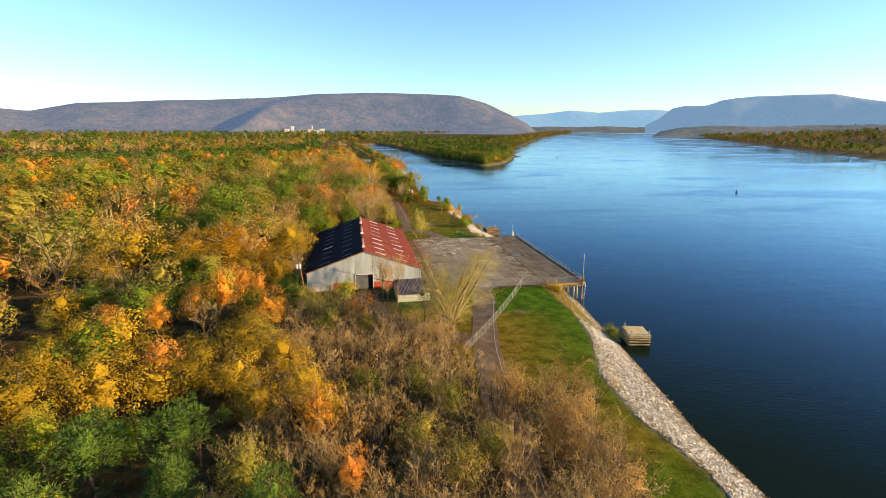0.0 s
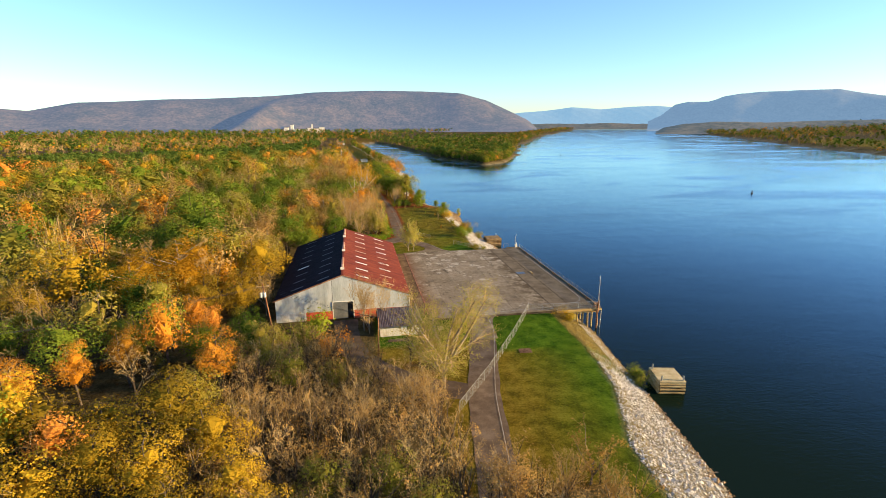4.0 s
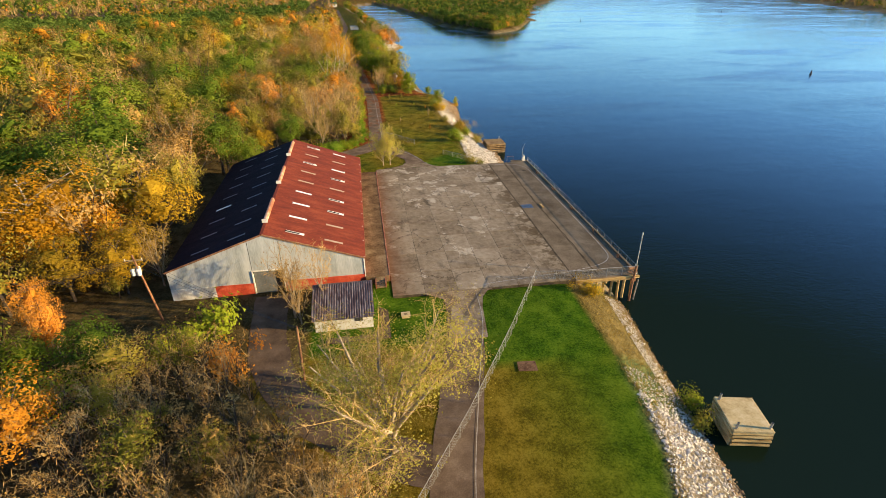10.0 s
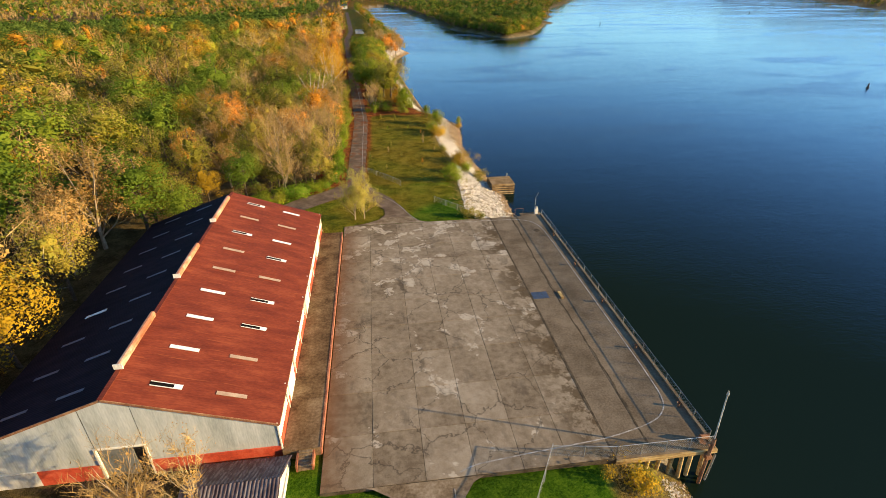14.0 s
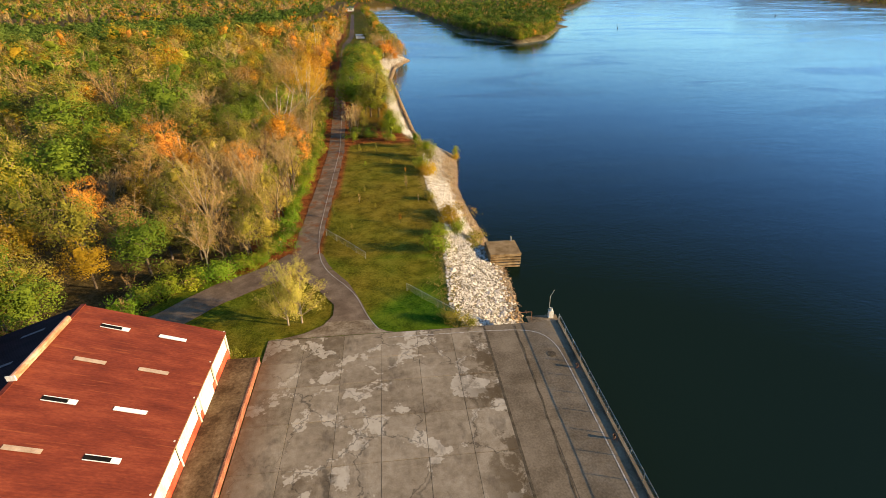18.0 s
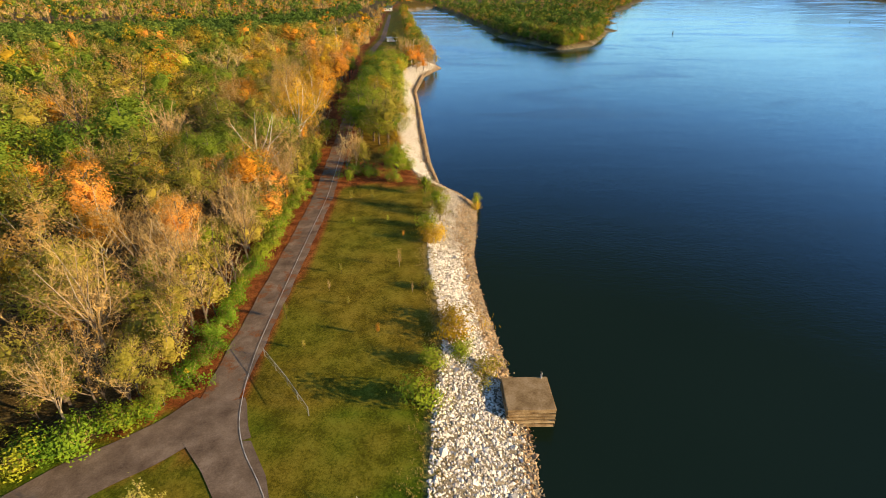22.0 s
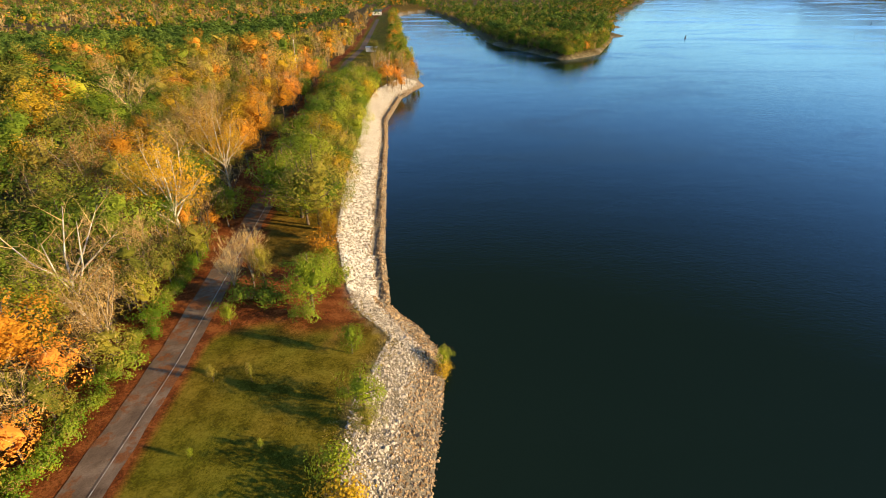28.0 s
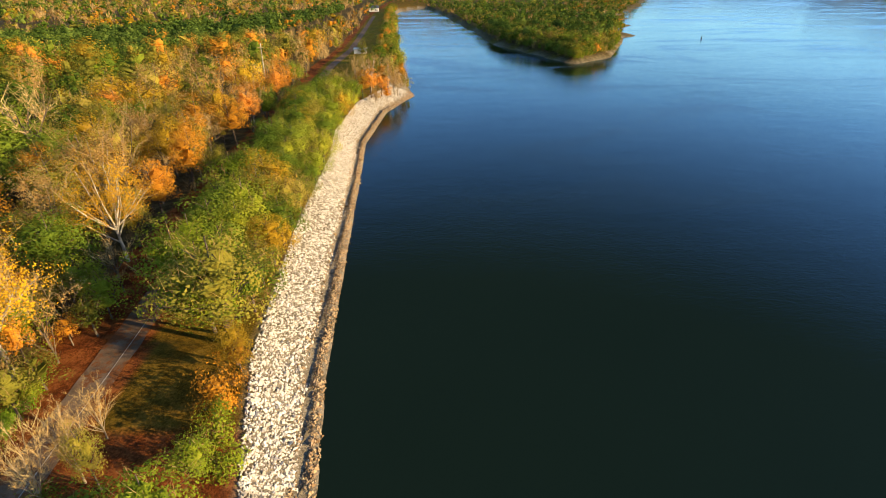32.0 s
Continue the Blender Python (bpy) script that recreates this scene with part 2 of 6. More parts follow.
def mesh_np(name, chunks, mats, smooth=False):
    """One mesh from chunks of (verts n x 3, faces m x k, material index)."""
    vs, loops, starts, mi, nv, nl = [], [], [], [], 0, 0
    for v, f, k in chunks:
        v, f = np.asarray(v, float).reshape(-1, 3), np.asarray(f, int)
        if not len(f):
            continue
        vs.append(v)
        loops.append((f + nv).ravel())
        starts.append(nl + np.arange(len(f)) * f.shape[1])
        mi.append(np.broadcast_to(k, (len(f),)))
        nv, nl = nv + len(v), nl + f.size
    me = bpy.data.meshes.new(name)
    vs, loops, starts, mi = np.concatenate(vs), np.concatenate(loops), np.concatenate(starts), np.concatenate(mi)
    me.vertices.add(len(vs)), me.loops.add(len(loops)), me.polygons.add(len(starts))
    me.vertices.foreach_set("co", vs.ravel().astype(np.float32))
    me.loops.foreach_set("vertex_index", loops.astype(np.int32))
    me.polygons.foreach_set("loop_start", starts.astype(np.int32))
    for m in mats:
        me.materials.append(m)
    me.polygons.foreach_set("material_index", mi.astype(np.int32))
    me.update(calc_edges=True)
    if not smooth:
        me.shade_flat()
    return me


def box_chunk(x0, y0, z0, x1, y1, z1, k=0):
    v = [(x, y, z) for z in (z0, z1) for y in (y0, y1) for x in (x0, x1)]
    f = [(0, 2, 3, 1), (4, 5, 7, 6), (0, 1, 5, 4), (2, 6, 7, 3), (0, 4, 6, 2), (1, 3, 7, 5)]
    return (np.array(v, float), np.array(f), k)


def moved(chunk, m):
    v = np.c_[chunk[0], np.ones(len(chunk[0]))] @ np.array(m).T
    return (v[:, :3], chunk[1], chunk[2])


def tube_chunk(path, radii, sides=6, k=0, cap=True):
    path = np.asarray(path, float)
    n = len(path)
    radii = np.broadcast_to(radii, (n,))
    t = np.gradient(path, axis=0)
    t /= np.linalg.norm(t, axis=1)[:, None] + 1e-9
    ref = np.where(np.abs(t[:, 2:3]) > 0.9, [[1.0, 0, 0]], [[0, 0, 1.0]])
    a = np.cross(t, ref)
    a /= np.linalg.norm(a, axis=1)[:, None] + 1e-9
    b = np.cross(t, a)
    ang = np.arange(sides) * 2 * math.pi / sides
    v = path[:, None] + radii[:, None, None] * (a[:, None] * np.cos(ang)[None, :, None] + b[:, None] * np.sin(ang)[None, :, None])
    i, j = np.meshgrid(np.arange(n - 1), np.arange(sides), indexing="ij")
    j2 = (j + 1) % sides
    f = np.stack([i * sides + j, i * sides + j2, (i + 1) * sides + j2, (i + 1) * sides + j], -1).reshape(-1, 4)
    return (v.reshape(-1, 3), f, k)


def part(name, data, parent, label="", m=None, kind=""):
    ob = new(name, data)
    ob.parent = parent
    if m is not None:
        ob.matrix_local = m
    if label or kind:
        tagged(ob, label, kind=kind)
    return ob


def thing(name, label, category, at=(0, 0, 0), group="", kind="", data=None):
    ob = new(name, data)
    ob.location = at
    return tagged(ob, label, category, group, kind)


def boxes(name, parent, mat, *dims, label=""):
    """One part from one or more boxes."""
    return part(name, mesh_np(name, [box_chunk(*d) for d in dims], [mat]), parent, label)


# ---- the lie of the land ----
WATER = -5.2
SHORE_Y = [-400, -200, -77, -63, -50, -34, -19, -3, 20, 60, 67, 83, 98, 117, 129, 142, 155, 163, 169, 188, 227, 275, 300, 346, 372, 378, 400, 448, 615, 793, 971, 1100, 1300, 6000]
SHORE_X = [-60, -14, 0.5, 0.9, 3.1, 5.1, 6.6, 8.8, 9, 8.6, 8.4, 9.2, 7.7, 5.9, 6.0, 7.8, 9.0, 5, -0.4, -2.7, -4.9, -7.4, -9, -5, 4, 6.4, 3, 0, -14, -21, -38, -30, 60, 60]
TOP_X = [-70, -24, -8, -10, -9, -3, -1, -0.6, 1, -2, -3.4, -2.6, -1, -3, -3.2, -2.6, 1.0, -5, -7, -11.5, -14.5, -15.5, -18.5, -16, -8, -6, -8, -10, -24, -31, -48, -40, 50, 50]


def land_z(x, y):
    """The ground's height at arrays x, y."""
    sh, top = np.interp(y, SHORE_Y, SHORE_X), np.interp(y, SHORE_Y, TOP_X)
    u = (x - top) / np.maximum(sh - top, 0.5)
    main = np.where(u < 0, -0.45 - 0.25 * np.exp(np.minimum(u, 0) * 2.0), -0.7 + (WATER + 0.7) * u)
    berm = np.clip((y - 166) / 5, 0, 1) * np.clip((360 - y) / 6, 0, 1)
    main = main + berm * (0.75 * np.exp(-((u - 0.93) / 0.08) ** 2) - 0.55 * np.exp(-((u - 0.77) / 0.06) ** 2))
    main = np.where((y > 1.2) & (y < 58.5) & (x > -29) & (x < 0.5), -0.9, main)
    away = np.hypot(np.maximum(np.maximum(-30.4 - x, x), 0), np.maximum(np.maximum(-0.5 - y, y - 60.1), 0))
    main = main + np.where(u < 0, 0.40 * np.exp(-away / 4.0), 0) * (away > 0)
    xl = np.interp(y, [470, 474, 538, 577, 702, 1041, 1100, 1300, 2000], [107, 106, 86, 70, 62, 33, 22, 0, -900])
    xr = np.interp(y, [470, 474, 504, 600, 815, 988, 1909, 2200, 5554], [107, 108, 142, 184, 263, 322, 741, 900, 2689])
    isl = np.minimum(np.minimum(x - xl, xr - x), (y - 468) * 0.7)
    isl = np.clip(WATER + isl * 0.7, -9, -1.5)
    xb = np.interp(y, [-3000, -500, 492, 818, 1346, 2581, 6000], [-500, 330, 726, 883, 1186, 1842, 3650])
    rb = np.clip(WATER + (x - xb) * 0.3, -9, 1.0) + np.clip((x - xb - 60) * 0.028, 0, 30)
    return np.maximum(np.maximum(np.clip(main, -9, None), isl), rb)


def seg_dist(x, y, pts):
    """Distance from points to a line through pts."""
    d = np.full(np.shape(x), 1e9)
    for (ax, ay), (bx, by) in zip(pts[:-1], pts[1:]):
        vx, vy = bx - ax, by - ay
        t = np.clip(((x - ax) * vx + (y - ay) * vy) / (vx * vx + vy * vy), 0, 1)
        d = np.minimum(d, np.hypot(x - ax - t * vx, y - ay - t * vy))
    return d


ROAD_N = [(-29.0, 80), (-28.6, 100), (-28.2, 125), (-28.0, 150), (-29.6, 180), (-32, 222), (-36, 300), (-43.5, 440), (-42, 520), (-60, 900)]
ROAD_W = [(-62, 57), (-54, 60.5), (-47.5, 66), (-41, 74.2), (-35.5, 77.8), (-31.0, 81.5), (-28.5, 86)]
ROAD_J = [(-29.0, 86), (-26.2, 79), (-22.3, 72), (-19.4, 66), (-18.5, 60.2)]
ROAD_S = [(-19.6, -0.3), (-20.2, -8), (-22.5, -18), (-26.5, -34), (-30, -55), (-34, -90), (-38, -135)]


def smooth_noise(x, y, s, seed=0):
    a = np.sin(x / s * 1.3 + 2.1 * seed + 1.7 * np.sin(y / s * 0.9 + seed)) * np.sin(y / s * 1.1 + 1.3 * seed + 1.3 * np.sin(x / s * 0.7))
    b = np.sin(x / s * 2.9 + 5 * seed) * np.sin(y / s * 3.3 - 3 * seed)
    return 0.7 * a + 0.3 * b


DRIVE_LINE = [(-49.3, 4.3), (-49.0, -4), (-48.4, -10), (-46.6, -16), (-42.5, -22.5), (-36.5, -28), (-29.5, -32), (-26.2, -33.5)]


def cover(x, y):
    """Woods 0..1 where trees stand on the near land."""
    w = np.ones(np.shape(x), bool)
    w &= ~(seg_dist(x, y, DRIVE_LINE) < 3.6)
    w &= ~((y > -21) & (y < 0) & (x > -45.5))
    w &= ~((y > -11) & (y < 58) & (x > -69))
    w &= ~((y > -56) & (y <= -11) & (x > -33 - np.clip((-20 - y) * 0.02, 0, 1)))
    w &= ~((y <= -56) & (x > -17 + (y + 56) * 0.06))
    w &= ~((y >= 58) & (y < 83) & (x > np.interp(y, [58, 62, 67, 76, 80, 83], [-69, -58, -52, -47.5, -39, -35])))
    w &= ~((y >= 83) & (x > np.interp(y, [83, 90, 160, 222, 440, 520, 900], [-35.0, -34.6, -34.6, -37.5, -49, -48, -66])))
    return w

# ---- ground: one sheet out to the horizon ----
def spaced(*runs):
    out = []
    for a, b, s in runs:
        out += list(np.arange(a, b, s))
    return np.array(out + [runs[-1][1]])


gx = spaced((-4900, -1000, 300), (-1000, -200, 40), (-200, -70, 5), (-70, 30, 1.15), (30, 200, 10), (200, 1000, 40), (1000, 2800, 45), (2800, 4900, 300))
gy = spaced((-600, -160, 40), (-160, 240, 1.9), (240, 420, 2.5), (420, 700, 8), (700, 2000, 40), (2000, 4900, 90))
GX, GY = np.meshgrid(gx, gy, indexing="ij")
GZ = land_z(GX, GY) + np.where((np.abs(GX) < 200) & (GY < 450) & (land_z(GX, GY) > -0.8), 0.012 * smooth_noise(GX, GY, 4.0), 0)
ni, nj = GX.shape
ii, jj = np.meshgrid(np.arange(ni - 1), np.arange(nj - 1), indexing="ij")
quads = np.stack([ii * nj + jj, (ii + 1) * nj + jj, (ii + 1) * nj + jj + 1, ii * nj + jj + 1], -1).reshape(-1, 4)

# land cover: lawn, leaf litter, earth, as weights on the sheet
lawn = np.clip(0.75 + 0.3 * smooth_noise(GX, GY, 7, 2), 0, 1)
woods = cover(GX, GY) & (GX > -1200) & (GY < 1600)
rd = np.minimum(seg_dist(GX, GY, ROAD_N), seg_dist(GX, GY, ROAD_W))
litter = np.where(woods | ((GX > 15) & (GZ > -3.5)), 1.0, 0.0)
wl = -2.3 - np.clip((GY - 120) * 0.02, 0, 0.6)
edge_w = np.interp(GY, [60, 84, 95, 140, 152, 165, 240, 400], [0.4, 1.6, 2.3, 2.6, 3.2, 4.4, 4.5, 2])
litter = np.maximum(litter, np.clip((1.9 + edge_w * 0.8 - rd) / 0.8, 0, 1) * (GX < np.interp(GY, [s[1] for s in ROAD_N], [s[0] for s in ROAD_N]) + 2.4 + edge_w * 0.35))
litter = np.maximum(litter, np.clip((GY - 155 + 3 * smooth_noise(GX, GY, 3)) / 4, 0, 1.0) * (GY < 176))
litter = np.maximum(litter, np.clip((GY - 170) / 10, 0, 0.32))
bank = np.clip((GX - np.interp(GY, SHORE_Y, TOP_X) + 1.2) / 1.5, 0, 1)
bank = np.where((GX > 15) & (GZ > -4.6), 0.0, bank)
bank = np.where((GY > -27) & (GY < 0), bank * 0.3, bank)
xr_ = np.interp(GY, [-3000, -500, 492, 818, 1346, 2581, 6000], [-500, 330, 726, 883, 1186, 1842, 3650])
litter = np.where((GX > xr_ + 48) & (GX < xr_ + 210) & (GY > 420) & (GY < 950), 0.0, litter)
road_x = np.interp(GY, [s[1] for s in ROAD_N], [s[0] for s in ROAD_N])
litter = np.where((GY > 84) & (GY < 420) & (GX < road_x - 2), 1.0, litter)
litter = np.where((GY > 372) & (GY < 1000) & (GX > road_x - 4) & (GX < 15), 0.0, litter)
litter = np.where((GX < -43.5) & (GY > -14) & (GY < 60), 1.0, litter)
duff = np.where(((GX < -43.5) & (GY < 60)) | woods & ((GY < 80) | (GX < road_x - 11)) | (GX > 15), 1.0, 0.0)
dry = np.clip(0.45 + 0.55 * smooth_noise(GX, GY, 11, 4) + 0.25 * smooth_noise(GX, GY, 3, 1), 0, 1)
dry = np.where((GY > -19) & (GY < 2), np.where(GX > np.interp(GY, SHORE_Y, TOP_X) - 0.6, 1.0, dry * 0.12), dry)
dry = np.where((GY <= -19) & (GY > -60), np.clip(dry * 0.3 + np.clip((-8 - GX) / 12, 0, 1) * 0.7, 0, 1), dry)
dry = np.where((GX < -22.5) & (GY < -13) & (GY > -60), 1.0, dry)
dry = np.where(GY > 85, np.clip(0.62 + 0.5 * dry, 0, 1), dry)
me = mesh_np("ground", [(np.stack([GX, GY, GZ], -1), quads, 0)], [], True)
att = me.color_attributes.new("cover", "FLOAT_COLOR", "POINT")
att.data.foreach_set("color", np.stack([litter, bank, dry, duff], -1).ravel().astype(np.float32))
gm, nt, b = node_mat("ground")
at = nt.nodes.new("ShaderNodeVertexColor")
at.layer_name = "cover"
sp = nt.nodes.new("ShaderNodeSeparateColor")
nt.links.new(at.outputs[0], sp.inputs[0])
n1, n2, n3 = noise_node(nt, 0.35, 5, 0.65), noise_node(nt, 3.5, 4, 0.7), noise_node(nt, 14, 3, 0.7)
fine = mathn(nt, "ADD", mathn(nt, "MULTIPLY", n1.outputs[0], 0.4), mathn(nt, "ADD", mathn(nt, "MULTIPLY", n2.outputs[0], 0.35), mathn(nt, "MULTIPLY", n3.outputs[0], 0.25)))
fine = mathn(nt, "ADD", mathn(nt, "MULTIPLY", mathn(nt, "SUBTRACT", fine, 0.5), 2.9), 0.5)
green = ramp_node(nt, [(0.25, (0.012, 0.042, 0.002)), (0.5, (0.036, 0.092, 0.004)), (0.75, (0.08, 0.145, 0.009))])
straw = ramp_node(nt, [(0.3, (0.07, 0.052, 0.005)), (0.5, (0.135, 0.098, 0.010)), (0.7, (0.21, 0.15, 0.02))])
leafy = ramp_node(nt, [(0.3, (0.07, 0.020, 0.008)), (0.5, (0.155, 0.043, 0.012)), (0.7, (0.26, 0.09, 0.026))])
earth = ramp_node(nt, [(0.3, (0.11, 0.09, 0.062)), (0.5, (0.20, 0.168, 0.12)), (0.7, (0.29, 0.245, 0.18))])
floor_ = ramp_node(nt, [(0.3, (0.034, 0.025, 0.010)), (0.5, (0.075, 0.055, 0.022)), (0.7, (0.125, 0.092, 0.04))])
for r in (green, straw, leafy, earth, floor_):
    nt.links.new(fine, r.inputs[0])
c = mixc(nt, sp.outputs[2], green.outputs[0], straw.outputs[0])
lit = mathn(nt, "MULTIPLY", sp.outputs[0], mathn(nt, "ADD", 0.45, mathn(nt, "MULTIPLY", n2.outputs[0], 1.1)))
c = mixc(nt, lit, c, mixc(nt, at.outputs["Alpha"], leafy.outputs[0], floor_.outputs[0]))
c = mixc(nt, sp.outputs[1], c, earth.outputs[0])
nt.links.new(c, b.inputs["Base Color"])
b.inputs["Roughness"].default_value = 0.95
b.inputs["Specular IOR Level"].default_value = 0.03
bp = nt.nodes.new("ShaderNodeBump")
bp.inputs["Strength"].default_value, bp.inputs["Distance"].default_value = 0.9, 0.16
nt.links.new(n3.outputs[0], bp.inputs["Height"])
nt.links.new(bp.outputs[0], b.inputs["Normal"])
me.materials.append(gm)
thing("ground", "mown green lawn, leaf-strewn woodland floor and earth bank", "ground", kind="structure", data=me)

# ---- river ----
wm, nt, b = node_mat("river_water")
murk = noise_node(nt, 0.012, 3, 0.5)
r = ramp_node(nt, [(0.3, (0.0058, 0.0124, 0.0064)), (0.7, (0.0074, 0.0150, 0.0080))])
nt.links.new(murk.outputs[0], r.inputs[0])
w1 = noise_node(nt, 0.9, 4, 0.6, stretch=(1.0, 2.2, 1))
w2 = noise_node(nt, 0.05, 4, 0.65, stretch=(1.0, 2.0, 1))
calm = noise_node(nt, 0.011, 6, 0.66, stretch=(0.55, 1.5, 1))
calm.inputs["Distortion"].default_value = 1.4
cr_ = ramp_node(nt, [(0.40, (0.03, 0.03, 0.03)), (0.52, (0.10, 0.10, 0.10)), (0.60, (0.26, 0.26, 0.26))])
nt.links.new(calm.outputs[0], cr_.inputs[0])
hh = mathn(nt, "ADD", mathn(nt, "MULTIPLY", w1.outputs[0], mathn(nt, "ADD", 0.15, mathn(nt, "MULTIPLY", calm.outputs[0], 1.5))), mathn(nt, "MULTIPLY", w2.outputs[0], 2.2))
bp = nt.nodes.new("ShaderNodeBump")
bp.inputs["Strength"].default_value, bp.inputs["Distance"].default_value = 0.17, 0.22
nt.links.new(hh, bp.inputs["Height"])
dif, glo, mx = nt.nodes.new("ShaderNodeBsdfDiffuse"), nt.nodes.new("ShaderNodeBsdfGlossy"), nt.nodes.new("ShaderNodeMixShader")
fr = nt.nodes.new("ShaderNodeFresnel")
fr.inputs["IOR"].default_value = 1.33
graze = nt.nodes.new("ShaderNodeMapRange")
graze.inputs["From Min"].default_value, graze.inputs["From Max"].default_value = 0.08, 0.45
nt.links.new(fr.outputs[0], graze.inputs["Value"])
nt.links.new(mixc(nt, graze.outputs[0], (0.50, 0.70, 1.0), (0.68, 0.86, 1.0)), glo.inputs["Color"])
nt.links.new(r.outputs[0], dif.inputs["Color"])
nt.links.new(cr_.outputs[0], glo.inputs["Roughness"])
nt.links.new(bp.outputs[0], glo.inputs["Normal"]), nt.links.new(bp.outputs[0], fr.inputs["Normal"])
sheen = mathn(nt, "MINIMUM", mathn(nt, "MAXIMUM", mathn(nt, "SUBTRACT", mathn(nt, "MULTIPLY", fr.outputs[0], 1.5), 0.078), 0.010), 1.0)
nt.links.new(sheen, mx.inputs[0]), nt.links.new(dif.outputs[0], mx.inputs[1]), nt.links.new(glo.outputs[0], mx.inputs[2])
nt.links.new(mx.outputs[0], nt.nodes["Material Output"].inputs[0])
nt.nodes.remove(b)
wx, wy = np.meshgrid(spaced((-120, 4900, 251)), spaced((-600, 4900, 275)), indexing="ij")
ni, nj = wx.shape
ii, jj = np.meshgrid(np.arange(ni - 1), np.arange(nj - 1), indexing="ij")
quads = np.stack([ii * nj + jj, (ii + 1) * nj + jj, (ii + 1) * nj + jj + 1, ii * nj + jj + 1], -1).reshape(-1, 4)
thing("water", "wide calm blue river with faint ripples", "river", kind="structure",
      data=mesh_np("water", [(np.stack([wx, wy, np.full_like(wx, WATER)], -1), quads, 0)], [wm]))

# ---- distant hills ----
def hill_mat(name, c0, c1, c2, haze, haze_amount):
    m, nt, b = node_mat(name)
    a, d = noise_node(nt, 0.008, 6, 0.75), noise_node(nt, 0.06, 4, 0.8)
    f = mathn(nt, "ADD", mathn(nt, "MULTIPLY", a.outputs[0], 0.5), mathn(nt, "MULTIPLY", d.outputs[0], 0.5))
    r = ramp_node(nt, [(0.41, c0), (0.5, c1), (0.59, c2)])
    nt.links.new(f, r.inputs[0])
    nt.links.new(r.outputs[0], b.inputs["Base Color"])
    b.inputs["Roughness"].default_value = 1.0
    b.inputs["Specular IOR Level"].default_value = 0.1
    # distance haze painted in as a bluish glow of the hillside itself
    b.inputs["Emission Color"].default_value = (*haze, 1)
    b.inputs["Emission Strength"].default_value = haze_amount
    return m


def hill(name, dist, depth, profile, mat, label, seed, fold=1.0, spurs=()):
    """A wooded ridge seen from the river: bearing in degrees, and the tangent of the skyline over the eye's level."""
    az = np.linspace(profile[0][0], profile[-1][0], 190)
    tan = np.interp(az, [p[0] for p in profile], [p[1] for p in profile])
    u = np.linspace(0, 1, 26)
    A, U = np.meshgrid(np.radians(az), u, indexing="ij")
    H = tan[:, None] * dist + 42
    rise = np.clip(U / 0.75, 0, 1)
    rise = rise * rise * (3 - 2 * rise)
    arc = A * dist
    gully = 1 + fold * (0.13 * np.sin(arc / 170 + seed + 1.5 * np.sin(arc / 410)) + 0.12 * np.sin(arc / 75 + 2.3 * seed + 2 * U)) * np.sin(np.clip(U / 0.75, 0, 1) * math.pi)
    R = dist - depth * 0.75 + depth * U + 0.15 * depth * fold * np.sin(arc / 330 + seed) * (1 - rise)
    for base_, top_, push in spurs:
        a0 = base_ + (top_ - base_) * np.clip(U / 0.75, 0, 1)
        d_ = np.degrees(A) - a0
        st = np.clip(d_ / 1.3, 0, 1)
        R = R - push * st * st * (3 - 2 * st) * np.exp(-np.maximum(d_ - 1.3, 0) / 5.0) * (1 - rise ** 2)
    Z = np.where(U <= 0.75, H * rise * gully, H * (1 - 0.25 * (U - 0.75) / 0.25)) + 3.5 * np.sin(arc / 17) * np.sin(U * 40 + seed) * rise * (U < 0.7)
    Z = Z - 3
    v = np.stack([-51.8 + R * np.sin(A), -124.6 + R * np.cos(A), Z], -1)
    ni, nj = A.shape
    ii, jj = np.meshgrid(np.arange(ni - 1), np.arange(nj - 1), indexing="ij")
    q = np.stack([ii * nj + jj, (ii + 1) * nj + jj, (ii + 1) * nj + jj + 1, ii * nj + jj + 1], -1).reshape(-1, 4)
    thing(name, label, "hill", kind="structure", data=mesh_np(name, [(v, q, 0)], [mat], True))


# farther ridges: greyer base colours and more blue glow for the haze
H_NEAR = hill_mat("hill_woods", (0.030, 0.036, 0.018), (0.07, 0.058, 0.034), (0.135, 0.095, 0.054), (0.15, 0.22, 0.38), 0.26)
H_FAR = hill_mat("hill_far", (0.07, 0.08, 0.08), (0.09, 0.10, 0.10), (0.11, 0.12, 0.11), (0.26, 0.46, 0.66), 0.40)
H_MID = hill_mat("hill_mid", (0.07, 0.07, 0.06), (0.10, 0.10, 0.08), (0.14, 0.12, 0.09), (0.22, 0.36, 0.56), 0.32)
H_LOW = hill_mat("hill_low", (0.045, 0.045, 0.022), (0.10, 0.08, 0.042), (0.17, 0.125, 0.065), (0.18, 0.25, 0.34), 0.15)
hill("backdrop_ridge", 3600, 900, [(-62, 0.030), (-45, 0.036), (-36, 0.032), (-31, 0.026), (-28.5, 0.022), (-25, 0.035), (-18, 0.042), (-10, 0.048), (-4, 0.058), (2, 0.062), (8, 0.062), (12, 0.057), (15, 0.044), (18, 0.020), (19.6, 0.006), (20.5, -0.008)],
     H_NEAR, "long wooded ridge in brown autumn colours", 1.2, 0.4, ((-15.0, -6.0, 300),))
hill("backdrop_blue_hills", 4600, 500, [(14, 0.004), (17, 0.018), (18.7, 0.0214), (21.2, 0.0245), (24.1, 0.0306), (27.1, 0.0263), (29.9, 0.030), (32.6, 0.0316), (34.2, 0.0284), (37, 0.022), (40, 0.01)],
     H_FAR, "far hills over the river, painted pale blue with haze", 2.1, 0.3)
